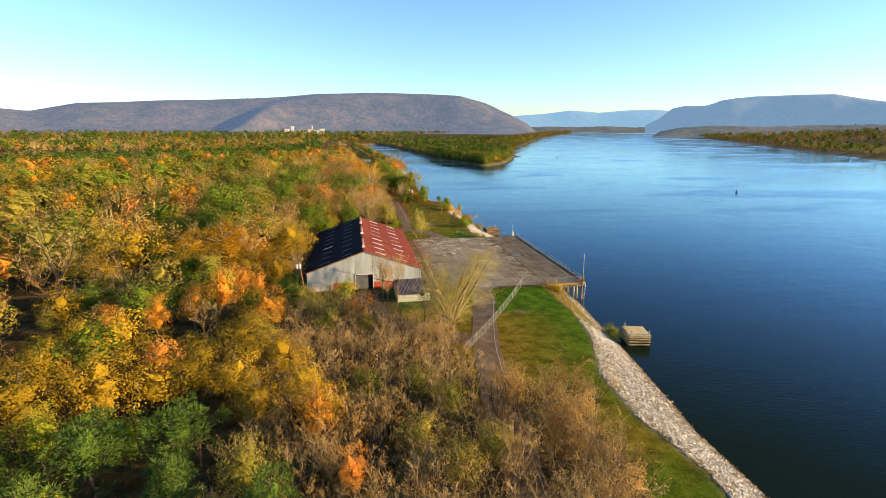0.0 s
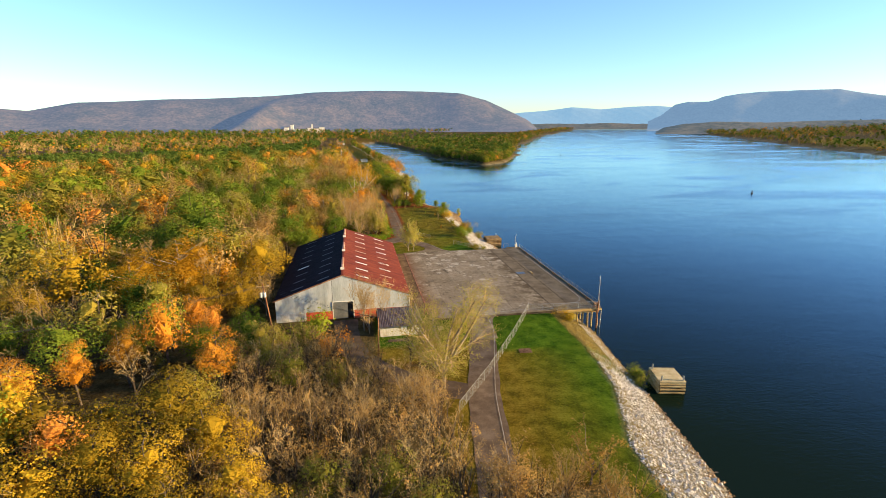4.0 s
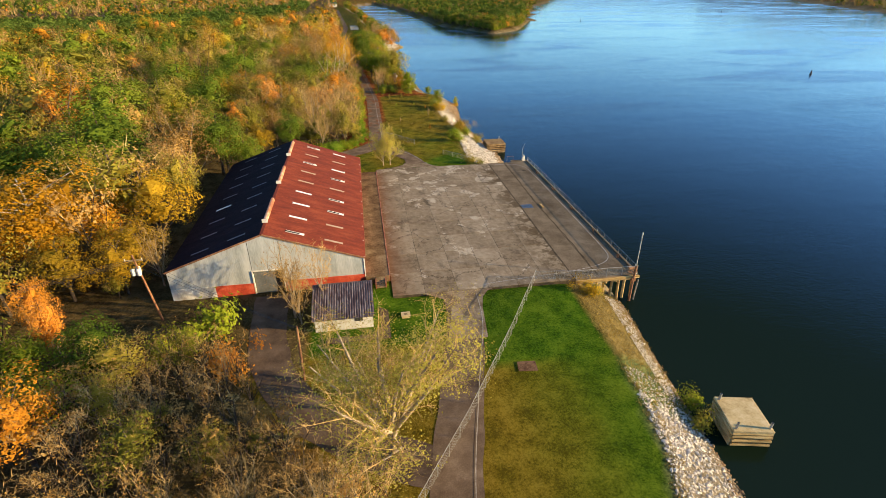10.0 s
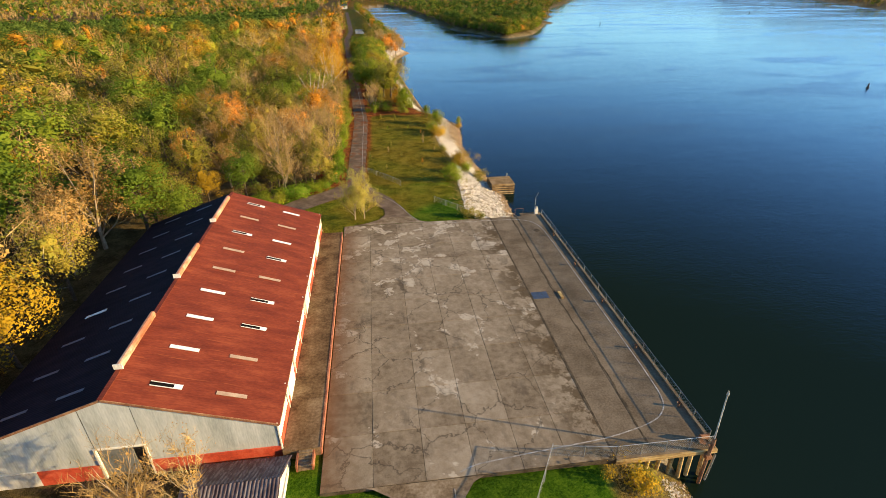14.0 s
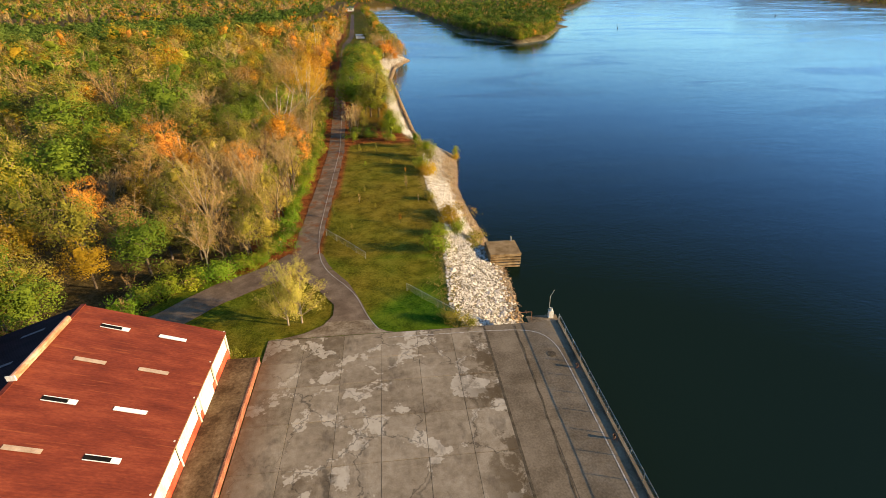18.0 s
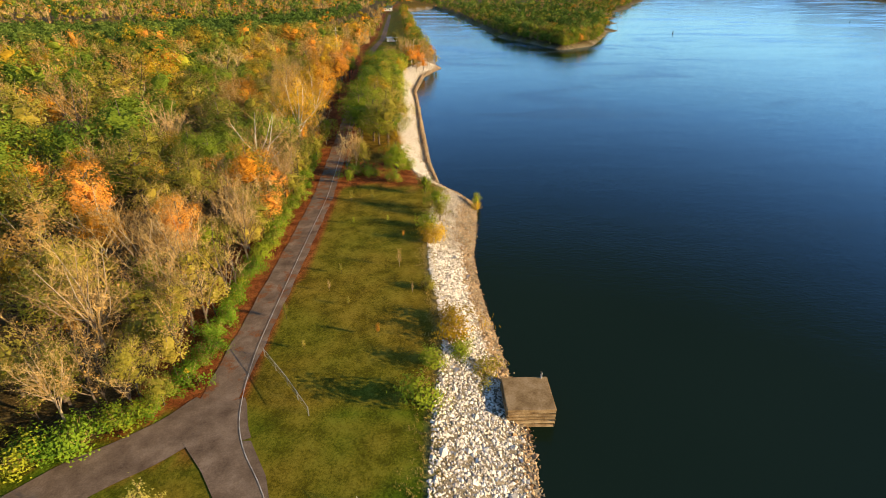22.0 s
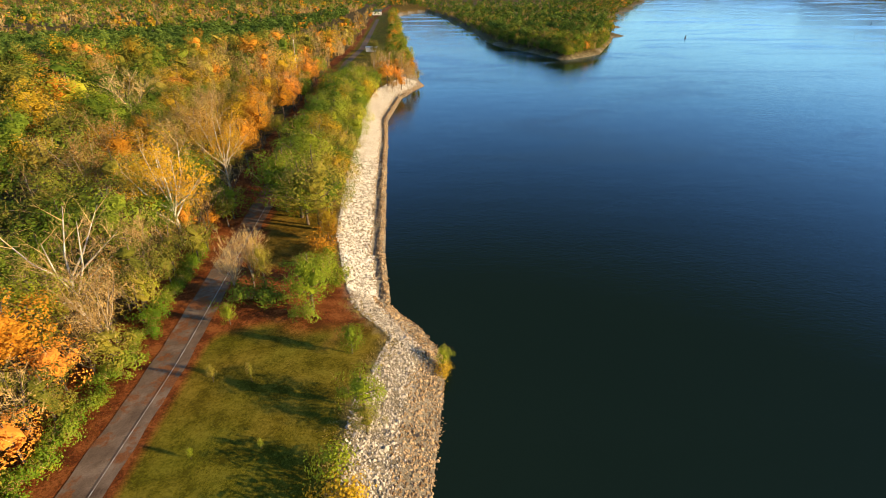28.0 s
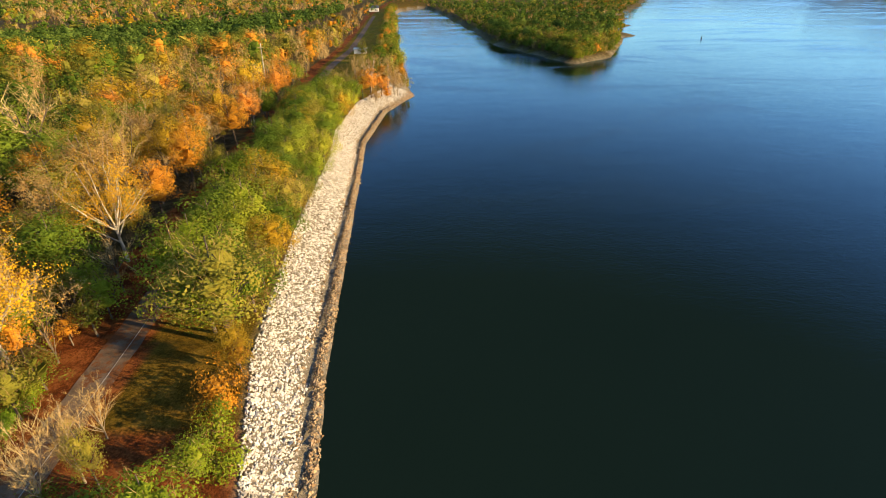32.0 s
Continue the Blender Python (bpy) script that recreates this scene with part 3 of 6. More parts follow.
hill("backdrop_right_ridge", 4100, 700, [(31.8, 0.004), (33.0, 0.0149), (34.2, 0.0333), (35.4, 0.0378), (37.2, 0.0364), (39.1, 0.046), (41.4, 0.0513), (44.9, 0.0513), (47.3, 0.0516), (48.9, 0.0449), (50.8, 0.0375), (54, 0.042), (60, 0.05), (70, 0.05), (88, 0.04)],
     H_MID, "wooded ridge beyond the far bank, painted bluish with haze", 3.3, 0.6)
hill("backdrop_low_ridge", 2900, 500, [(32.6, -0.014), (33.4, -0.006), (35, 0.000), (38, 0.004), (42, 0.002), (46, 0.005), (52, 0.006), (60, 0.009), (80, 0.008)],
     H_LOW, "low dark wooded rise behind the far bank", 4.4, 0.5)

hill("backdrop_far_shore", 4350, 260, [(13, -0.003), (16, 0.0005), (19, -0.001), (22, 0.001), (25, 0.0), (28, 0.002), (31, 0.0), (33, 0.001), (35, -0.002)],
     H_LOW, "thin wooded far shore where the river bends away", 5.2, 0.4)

# ---- roads ----
def ribbon(pts, width, lift, step=1.0, shift=0.0, wob=0.0):
    """A strip along a smoothed line, lying on the ground."""
    p = np.array(pts, float)
    s = np.r_[0, np.cumsum(np.hypot(*np.diff(p, axis=0).T))]
    t = np.arange(0, s[-1], step)
    x, y = np.interp(t, s, p[:, 0]), np.interp(t, s, p[:, 1])
    ker = np.ones(9) / 9
    xs, ys = np.convolve(np.pad(x, 4, "edge"), ker, "valid"), np.convolve(np.pad(y, 4, "edge"), ker, "valid")
    dx, dy = np.gradient(xs), np.gradient(ys)
    n = np.hypot(dx, dy)
    nx, ny = dy / n, -dx / n
    w = width / 2 + wob * np.sin(t * 0.7) * np.sin(t * 0.23 + 1)
    rows = [np.stack([xs + nx * (shift + k * w), ys + ny * (shift + k * w)], -1) for k in (-1, -0.33, 0.33, 1)]
    v = np.stack(rows, 1).reshape(-1, 2)
    z = land_z(v[:, 0], v[:, 1]) + 0.025 + lift
    m = len(t)
    i, j = np.meshgrid(np.arange(m - 1), np.arange(3), indexing="ij")
    f = np.stack([i * 4 + j, i * 4 + j + 1, (i + 1) * 4 + j + 1, (i + 1) * 4 + j], -1).reshape(-1, 4)
    return (np.c_[v, z], f, 0)


ROAD_LEAFY = rough_mat("leafy_asphalt", [(0.2, (0.085, 0.056, 0.035)), (0.5, (0.150, 0.103, 0.067)), (0.8, (0.225, 0.162, 0.11))], 0.4, 7, 0.92, 0.35)
nt = ROAD_LEAFY.node_tree
sep = nt.nodes.new("ShaderNodeSeparateXYZ")
nt.links.new(nt.nodes.new("ShaderNodeNewGeometry").outputs["Position"], sep.inputs[0])
north = nt.nodes.new("ShaderNodeMapRange")
north.inputs["From Min"].default_value, north.inputs["From Max"].default_value = 125, 185
nt.links.new(sep.outputs[1], north.inputs["Value"])
clear = nt.nodes.new("ShaderNodeMapRange")
clear.inputs["From Min"].default_value, clear.inputs["From Max"].default_value = 370, 340
nt.links.new(sep.outputs[1], clear.inputs["Value"])
drift = mathn(nt, "ADD", noise_node(nt, 0.35, 5, 0.7).outputs[0], mathn(nt, "MULTIPLY", mathn(nt, "MULTIPLY", north.outputs[0], clear.outputs[0]), 0.06))
strewn = ramp_node(nt, [(0.54, (0, 0, 0)), (0.62, (1, 1, 1))])
nt.links.new(drift, strewn.inputs[0])
b = nt.nodes["Principled BSDF"]
leaves = ramp_node(nt, [(0.3, (0.09, 0.028, 0.010)), (0.7, (0.26, 0.10, 0.03))])
nt.links.new(noise_node(nt, 9, 3, 0.7).outputs[0], leaves.inputs[0])
nt.links.new(mixc(nt, mathn(nt, "MULTIPLY", strewn.outputs[0], 0.85), b.inputs["Base Color"].links[0].from_socket, leaves.outputs[0]), b.inputs["Base Color"])
for nm, pts, w, lift in (("road_north", ROAD_N, 4.7, 0.02), ("road_west", ROAD_W, 6.0, 0.03), ("road_link", ROAD_J[:2] + [(-25.0, 77.0)], 5.8, 0.04), ("road_south", ROAD_S, 5.4, 0.02)):
    thing(nm, "worn grey-brown asphalt park road", "road", kind="structure", data=mesh_np(nm, [ribbon(pts, w, lift, wob=0.12)], [ROAD_LEAFY if nm == "road_north" else ASPHALT]))


def flare(name, left, right, tarred=0):
    """A paved mouth between two curving edges, widening to the yard."""
    a, c = np.array(left, float), np.array(right, float)
    t = np.linspace(0, 1, 25)

    def along(p):
        q = np.linspace(0, 1, len(p))
        return np.stack([np.interp(t, q, p[:, 0]), np.interp(t, q, p[:, 1])], -1)
    a, c = along(a), along(c)
    v = np.concatenate([a + (c - a) * u for u in (0, 0.33, 0.67, 1)])
    v = np.c_[v, land_z(v[:, 0], v[:, 1]) + 0.075]
    f = [(k * 25 + i, k * 25 + i + 1, (k + 1) * 25 + i + 1, (k + 1) * 25 + i) for k in range(3) for i in range(24)]
    thing(name, "worn concrete mouth of the road widening to the yard", "road", kind="structure", data=mesh_np(name, [(v, np.array(f), np.array([int(i < tarred) for k in range(3) for i in range(24)]))], [CONCRETE, ASPHALT]))


flare("road_mouth_north", [(-30.6, 79.5), (-27.0, 75.6), (-24.0, 71.6), (-22.1, 68.5), (-22.0, 65.6), (-23.2, 63.2), (-25.6, 61.4), (-28.4, 60.4), (-30.3, 60.2)], [(-23.2, 79.5), (-20.3, 75), (-18.7, 71), (-17.6, 68), (-16.9, 65.2), (-16.2, 63), (-15.2, 61.5), (-14.0, 60.5), (-12.8, 60.2)], 14)
flare("road_mouth_south", [(-23.6, -12.5), (-22.6, -8.5), (-21.8, -5.2), (-22.6, -2.4), (-25.2, -0.8), (-26.5, -0.5)], [(-17.9, -12.5), (-17.4, -8.5), (-17.0, -5.2), (-16.4, -2.8), (-15.2, -1.2), (-13.6, -0.5)])
LINE_N = [(-14.5, 60.3), (-15.9, 62), (-16.9, 64.6), (-17.9, 68.5), (-19.6, 73), (-22.6, 76.5), (-24.6, 79.5), (-26.2, 85), (-27.2, 95), (-27.2, 125), (-27.0, 150), (-28.6, 180), (-31, 222)]
LINE_S = [(-17.2, -0.6), (-17.4, -8), (-20.3, -18), (-24.6, -34), (-28.2, -55), (-32, -90)]
for nm, pts in (("line_north", LINE_N), ("line_south", LINE_S)):
    thing(nm, "thin worn white painted edge line", "road marking", kind="structure", data=mesh_np(nm, [ribbon(pts, 0.10, 0.085)], [PAINT_W]))

# ---- concrete yard: slabs laid side by side over a dirt-filled bed ----
pad = thing("pavement", "cracked brown-grey concrete yard of large slabs with pale patches", "pavement", kind="structure",
            data=mesh_np("pavement", [box_chunk(-30.4, -0.6, -0.9, -0.05, 60.2, -0.05)], [JOINT]))
px = [-30.4, -25.2, -19.9, -14.8, -9.8, -4.9, -0.12]
py = [-0.5, 6.2, 12.6, 19.4, 25.6, 32.0, 38.4, 44.6, 50.4, 55.0, 60.1]


def slab_mesh(name, w, h, mat, th=0.06, bev=0.012):
    v = [(-w / 2, -h / 2, -th), (w / 2, -h / 2, -th), (w / 2, h / 2, -th), (-w / 2, h / 2, -th),
         (-w / 2, -h / 2, -bev * 0.5), (w / 2, -h / 2, -bev * 0.5), (w / 2, h / 2, -bev * 0.5), (-w / 2, h / 2, -bev * 0.5),
         (-w / 2 + bev, -h / 2 + bev, 0), (w / 2 - bev, -h / 2 + bev, 0), (w / 2 - bev, h / 2 - bev, 0), (-w / 2 + bev, h / 2 - bev, 0)]
    f = [(a + i, a + (i + 1) % 4, a + 4 + (i + 1) % 4, a + 4 + i) for a in (0, 4) for i in range(4)] + [(8, 9, 10, 11)]
    return mesh_np(name, [(np.array(v), np.array(f), 0)], [mat])


# ---- quay apron on piles ----
quay = thing("quay_apron", "darker concrete quay apron on timber piles above the river", "quay", kind="structure",
             data=mesh_np("quay_apron", [box_chunk(0.06, -0.7, -0.55, 11.2, 60.2, -0.05, 0), box_chunk(0.0, -0.9, -0.62, 11.35, -0.7, -0.12, 1)], [APRON_C, TIMBER]))
boxes("kerb", quay, APRON_C, (10.88, -0.4, -0.06, 11.25, 60.2, 0.24), label="weathered concrete edge kerb")
boxes("fender_beam", quay, TIMBER, (11.26, -0.7, -0.8, 11.5, 60.2, -0.35), label="timber fender beam along the edge")
pile = mesh_np("pile", [tube_chunk([(0, 0, -9), (0, 0, -4), (0, 0, -1.0)], [0.24, 0.23, 0.22], 8)], [TIMBER])
for yy in np.arange(0.2, 60, 4.9):
    for xx in ((3.2, 4.4, 5.7, 7.1, 8.3, 9.5, 10.7) if yy < 3 else (1.9, 4.4, 6.6, 8.8, 10.7)):
        part("pile", pile, quay, m=pose(xx + RNG.normal(0, 0.08), yy + RNG.normal(0, 0.08), 0, RNG.normal(0, 1.2), RNG.normal(0, 1.2), 0))
batter = mesh_np("pile", [tube_chunk([(0, 0, -7), (0.25, -0.05, -0.9)], [0.13, 0.12], 8)], [GALV])
part("pile", batter, quay, "leaning steel pile", m=pose(11.0, -0.8, 0))
cap = mesh_np("cap_beam", [box_chunk(0.6, -0.18, -1.35, 11.2, 0.18, -0.96)], [TIMBER])
for yy in np.arange(0.2, 60, 4.9):
    part("cap_beam", cap, quay, m=pose(0, yy, 0))
LINE_Q = [(-14.2, 59.0), (0, 58.9), (5, 58.6), (7.4, 57.9), (8.7, 56.2), (9.3, 53.5), (9.45, 46), (9.5, 30), (9.5, 12), (9.3, 6.6), (8.3, 4.6), (5.8, 3.3), (0.6, 2.1), (-11, 1.1), (-15.6, 0.6), (-16.9, -0.4)]
ln = ribbon(LINE_Q, 0.15, 0.366, 0.4)
ln[0][:, 2] = 0.018
thing("line_quay", "thin worn white painted line round the yard", "road marking", kind="structure", data=mesh_np("line_quay", [ln], [PAINT_W]))

# ---- warehouse ----
WX0, WX1, WY0, WY1, WR, EAVE, RIDGE = -64.6, -34.6, 4.6, 56.6, -49.6, 4.7, 10.0
house = thing("warehouse", "large metal warehouse with a rusty red roof and pale corrugated walls", "warehouse", (0, 0, 0))
FLOOR = 1.05


def corrugated(name, w, h_fn, pitch, amp, mat, mats_extra=()):
    """An upright ribbed sheet in x-z from 0 to w, its top given by h_fn(x), 3 cm thick ribs."""
    xs = np.arange(0, w + 1e-6, pitch / 4)
    off = np.array([0, amp, amp, 0])[np.arange(len(xs)) % 4]
    v = np.concatenate([np.stack([xs, off, np.zeros_like(xs)], -1), np.stack([xs, off, np.array([h_fn(x) for x in xs])], -1)])
    n = len(xs)
    i = np.arange(n - 1)
    return (v, np.stack([i, i + 1, n + i + 1, n + i], -1), 0)


def gable(x):
    return RIDGE - abs(x - WR) * (RIDGE - EAVE) / (WR - WX0) - 0.06


# south gable in three stretches round the doorway
for x0, x1, z0, mat_ in ((WX0, -52.0, 1.5, WALL_GREY), (-52.0, -47.4, 3.7, WALL_GREY), (-47.4, WX1, 1.5, WALL_GREY)):
    ch = corrugated("wall", x1 - x0, lambda x, a=x0, z=z0: gable(a + x) - z, 0.26, -0.0025, mat_)
    part("wall_sheet", mesh_np("wall_sheet", [(ch[0] + [x0, WY0, z0], ch[1], 0)], [mat_]), house, "pale grey-green corrugated gable cladding")
boxes("plinth", house, PAINT_RED, (-58.0, WY0 - 0.12, -0.6, -52.0, WY0 + 0.25, 1.5), (-47.4, WY0 - 0.12, -0.6, WX1, WY0 + 0.25, 1.5), label="red painted base wall")
boxes("plinth", house, WALL_WHITE, (WX0, WY0 - 0.12, -0.6, -58.0, WY0 + 0.25, 1.5), label="bare pale base wall")
boxes("door_frame", house, WALL_WHITE, (-52.15, WY0 - 0.14, -0.5, -51.95, WY0 + 0.1, 3.75), (-47.45, WY0 - 0.14, -0.5, -47.25, WY0 + 0.1, 3.75), (-52.0, WY0 - 0.14, 3.62, -47.4, WY0 + 0.1, 3.78))
boxes("door", house, DOOR_GREY, (-51.9, WY0 + 0.12, -0.5, -48.7, WY0 + 0.2, 3.6), label="dull grey sliding door, partly open")
# added dark sheet behind the doorway, coloured as the unlit interior
boxes("dark_backing", house, DARK_IN, (WX0 + 0.4, WY0 + 0.9, -0.5, WX1 - 0.4, WY0 + 1.0, 4.0))
boxes("wall_west", house, WALL_GREY, (WX0, WY0, -0.6, WX0 + 0.2, WY1, EAVE - 0.05))
# north gable
ng = np.array([(WX0, WY1, -0.6), (WX1, WY1, -0.6), (WX1, WY1, EAVE), (WR, WY1, RIDGE - 0.1), (WX0, WY1, EAVE)])
part("wall_north", mesh_np("wall_north", [(np.r_[ng, ng - [0, 0.2, 0]], np.array([(0, 1, 2, 3, 4), (9, 8, 7, 6, 5)]), 0), ], [WALL_GREY]), house)
# east wall: white panels and doors over a red base
nb = 9
bay = (WY1 - WY0) / nb
boxes("base_band", house, PAINT_RED, (WX1 - 0.12, WY0, 0.4, WX1 + 0.10, WY1, FLOOR + 0.85), label="red painted lower wall")
pan = mesh_np("wall_panel", [(moved(corrugated("p", bay - 0.12, lambda x: EAVE - FLOOR - 0.95, 0.4, -0.04, WALL_WHITE), pose(0, 0, 0, 0, 0, 90)))], [WALL_WHITE])
for i in range(nb):
    part("wall_panel", pan, house, m=pose(WX1 - 0.03, WY0 + bay * i + 0.06, FLOOR + 0.85))
for i in (1, 4, 7):
    y0 = WY0 + bay * i + 1.0
    d = boxes("door", house, WALL_WHITE, (WX1 + 0.05, y0, FLOOR, WX1 + 0.16, y0 + 3.6, 4.1), label="white sliding dock door")
    part("rail", mesh_np("rail", [box_chunk(WX1 + 0.05, y0 - 1, 4.12, WX1 + 0.2, y0 + 4.6, 4.25)], [RUST]), d)
post = mesh_np("post", [box_chunk(0, -0.09, 0, 0.14, 0.09, EAVE - FLOOR)], [WALL_WHITE])
for i in range(nb + 1):
    part("post", post, house, m=pose(WX1 + 0.04, WY0 + bay * i, FLOOR))

# roof: ribbed sheets, each its own piece
slope = math.hypot(WR - WX0, RIDGE - EAVE)
tilt = math.degrees(math.atan2(RIDGE - EAVE, WR - WX0))
SW = bay / 3


def roof_sheet(name, ln_, w, mat, pitch=0.32, amp=0.009):
    n = int(round(w / pitch)) * 4
    ys = np.linspace(0, w, n + 1)
    off = np.array([0, amp, amp, 0])[np.arange(n + 1) % 4]
    rows = np.linspace(0, ln_, 5)
    v = np.stack([np.repeat(rows, n + 1), np.tile(ys, 5), np.tile(off, 5)], -1)
    i, j = np.meshgrid(np.arange(4), np.arange(n), indexing="ij")
    f = np.stack([i * (n + 1) + j, (i + 1) * (n + 1) + j, (i + 1) * (n + 1) + j + 1, i * (n + 1) + j + 1], -1).reshape(-1, 4)
    return mesh_np(name, [(v, f, 0), (np.array([(0, 0, -0.06), (ln_, 0, -0.06), (ln_, w, -0.06), (0, w, -0.06)]), np.array([(3, 2, 1, 0)]), 0)], [mat])


sheet = roof_sheet("roof_sheet", slope + 0.35, SW - 0.012, ROOF_RED)
# west sheets carry the slope's shade in their colour
sheet_w = roof_sheet("roof_sheet", slope + 0.35, SW - 0.012, ROOF_SHADED)
for i in range(nb * 3):
    part("roof_sheet", sheet, house, m=pose(WR, WY0 + SW * i, RIDGE, 0, tilt, 0))
    part("roof_sheet", sheet_w, house, "roof sheet with the west slope's shade painted near black", m=pose(WR, WY0 + SW * (i + 1), RIDGE, 0, 0, 180) @ pose(0, 0, 0, 0, tilt, 0))
boxes("ridge_cap", house, ROOF_RED, (WR - 0.25, WY0 - 0.05, RIDGE + 0.02, WR + 0.25, WY1 + 0.05, RIDGE + 0.09))
boxes("verge_trim", house, ROOF_RED, (WR - 0.1, WY0 - 0.08, RIDGE - 0.12, WR + 0.1, WY0 - 0.02, RIDGE + 0.04))
bm = box_chunk(0, -0.05, -0.2, slope + 0.35, 0.03, 0.06)
part("verge_trim", mesh_np("verge_trim", [bm], [RUST]), house, m=pose(WR, WY0 - 0.06, RIDGE, 0, tilt, 0))
part("verge_trim", mesh_np("verge_trim", [bm], [RUST]), house, m=pose(WR, WY0 - 0.03, RIDGE, 0, 0, 180) @ pose(0, 0, 0, 0, tilt, 0))
boxes("gutter", house, RUST, (WX1 + 0.22, WY0, EAVE - 0.32, WX1 + 0.36, WY1, EAVE - 0.18))
VENT = [(8.8, 17.8), (26.3, 35.1), (43.6, 53.4)]
for y0, y1 in VENT:
    v = part("ridge_vent", mesh_np("ridge_vent", [box_chunk(WR - 0.32, y0, RIDGE + 0.05, WR + 0.32, y1, RIDGE + 0.32), tube_chunk([(WR, y0 - 0.1, RIDGE + 0.34), (WR, y1 + 0.1, RIDGE + 0.34)], 0.30, 10)], [VENT_PAINT]), house, "rust-streaked pale ridge ventilator")
    part("vent_cap", mesh_np("vent_cap", [box_chunk(WR - 0.44, y0 - 0.16, RIDGE + 0.1, WR + 0.44, y0 - 0.04, RIDGE + 0.68)], [WALL_WHITE]), v)
sk_new = mesh_np("skylight", [box_chunk(-1.5, -0.25, 0.05, 1.5, 0.25, 0.12)], [SKY_NEW])
sk_old = mesh_np("skylight", [box_chunk(-1.5, -0.25, 0.05, 1.5, 0.25, 0.10)], [SKY_OLD])
# darker copy for the west roof lights, the slope's shade in its colour
sk_shaded = mesh_np("skylight", [box_chunk(-1.5, -0.22, 0.03, 1.5, 0.22, 0.06)], [rough_mat("skylight_shaded", [(0.2, (0.05, 0.045, 0.06)), (0.8, (0.11, 0.10, 0.12))], 1, 5, 0.6, 0.05)])
# no real opening: a black slab is the unlit inside
sk_gone = mesh_np("skylight", [box_chunk(-1.5, -0.25, 0.05, 1.5, 0.25, 0.075, 0), box_chunk(-1.5, -0.31, 0.05, 1.5, -0.25, 0.12, 1), box_chunk(-1.5, 0.25, 0.05, 1.5, 0.31, 0.12, 1), box_chunk(0.7, -0.25, 0.05, 1.5, 0.25, 0.10, 1)], [HOLE_BLACK, SKY_NEW])
UP, LO = "gnnnoogog", "ooggognon"
for i in range(nb):
    yy = 7.5 + 5.76 * i
    for row, dist_ in ((UP, 4.75), (LO, 11.0)):
        mesh_ = {"n": sk_new, "o": sk_old, "g": sk_gone}[row[i]]
        part("skylight", mesh_, house, {"n": "clean white roof light", "o": "faded beige roof light", "g": "broken roof light, its dark inside painted black"}[row[i]], m=pose(WR, yy, RIDGE, 0, tilt, 0) @ pose(dist_, 0, 0))
        mesh_ = sk_new if i == 3 and dist_ > 8 else sk_shaded
        part("skylight", mesh_, house, m=pose(WR, yy, RIDGE, 0, 0, 180) @ pose(0, 0, 0, 0, tilt, 0) @ pose(dist_, 0, 0))

# loading dock and its steps
dock = thing("loading_dock", "raised stained concrete loading dock with a red steel rim", "loading dock", (0, 0, 0))
for i in range(7):
    y0, y1 = 4.2 + i * 7.33, 4.2 + (i + 1) * 7.33 - 0.03
    boxes("deck_slab", dock, DOCK_C, (-34.45, y0, -0.6, -30.62, y1, FLOOR))
boxes("face", dock, RIM_RUST, (-30.62, 4.2, -0.05, -30.50, 55.5, FLOOR - 0.12), label="rust-brown dock face")
boxes("rim", dock, RIM_RUST, (-30.63, 4.2, FLOOR - 0.11, -30.44, 55.5, FLOOR + 0.05), label="faded red steel rim")
st = thing("steps", "short flight of concrete steps with red side walls", "steps", (-32.1, 4.2, 0))
for i in range(6):
    boxes("step", st, CONCRETE, (-0.7, -0.28 * (i + 1), -0.4, 0.7, -0.28 * i - 0.004, FLOOR - 0.175 * (i + 0.6)))
boxes("side_wall", st, RIM_RUST, (0.72, -1.75, -0.4, 0.9, 0, FLOOR - 0.25))
boxes("side_wall", st, RIM_RUST, (-0.9, -1.75, -0.4, -0.72, 0, FLOOR - 0.25))
thing("footpath", "narrow worn concrete footpath to the steps", "path", kind="structure",
      data=mesh_np("footpath", [box_chunk(-32.7, -9.3, -0.6, -31.4, 2.4, -0.27), box_chunk(-40.5, -10.4, -0.6, -31.4, -9.3, -0.275)], [DRIVE]))
thing("drive", "dark worn asphalt drive to the warehouse door", "drive", kind="structure",
      data=mesh_np("drive", [ribbon(DRIVE_LINE, 5.2, 0.012, 0.8, wob=0.15)], [DRIVE]))

# shed by the gable
shed = thing("shed", "low cream shed with a rusty corrugated gable roof", "shed", (0, 0, 0))
boxes("wall", shed, WALL_WHITE, (-42.0, -7.4, -0.6, -33.75, -7.2, 2.0), (-33.95, -7.2, -0.6, -33.75, 3.9, 0.5), (-42.0, -7.2, -0.6, -41.8, 3.9, 0.5), label="cream block walls")
gb = np.array([(-33.76, -7.4, 1.95), (-33.76, 3.9, 0.5), (-33.76, -0.9, 3.4)])
part("gable", mesh_np("gable", [(np.r_[gb, gb - [0.15, 0, 0]], np.array([(0, 1, 2), (5, 4, 3)]), 0)], [WALL_WHITE]), shed)
boxes("window", shed, DARK_IN, (-36.4, -7.44, 0.9, -35.2, -7.39, 1.7), label="boarded grey window")
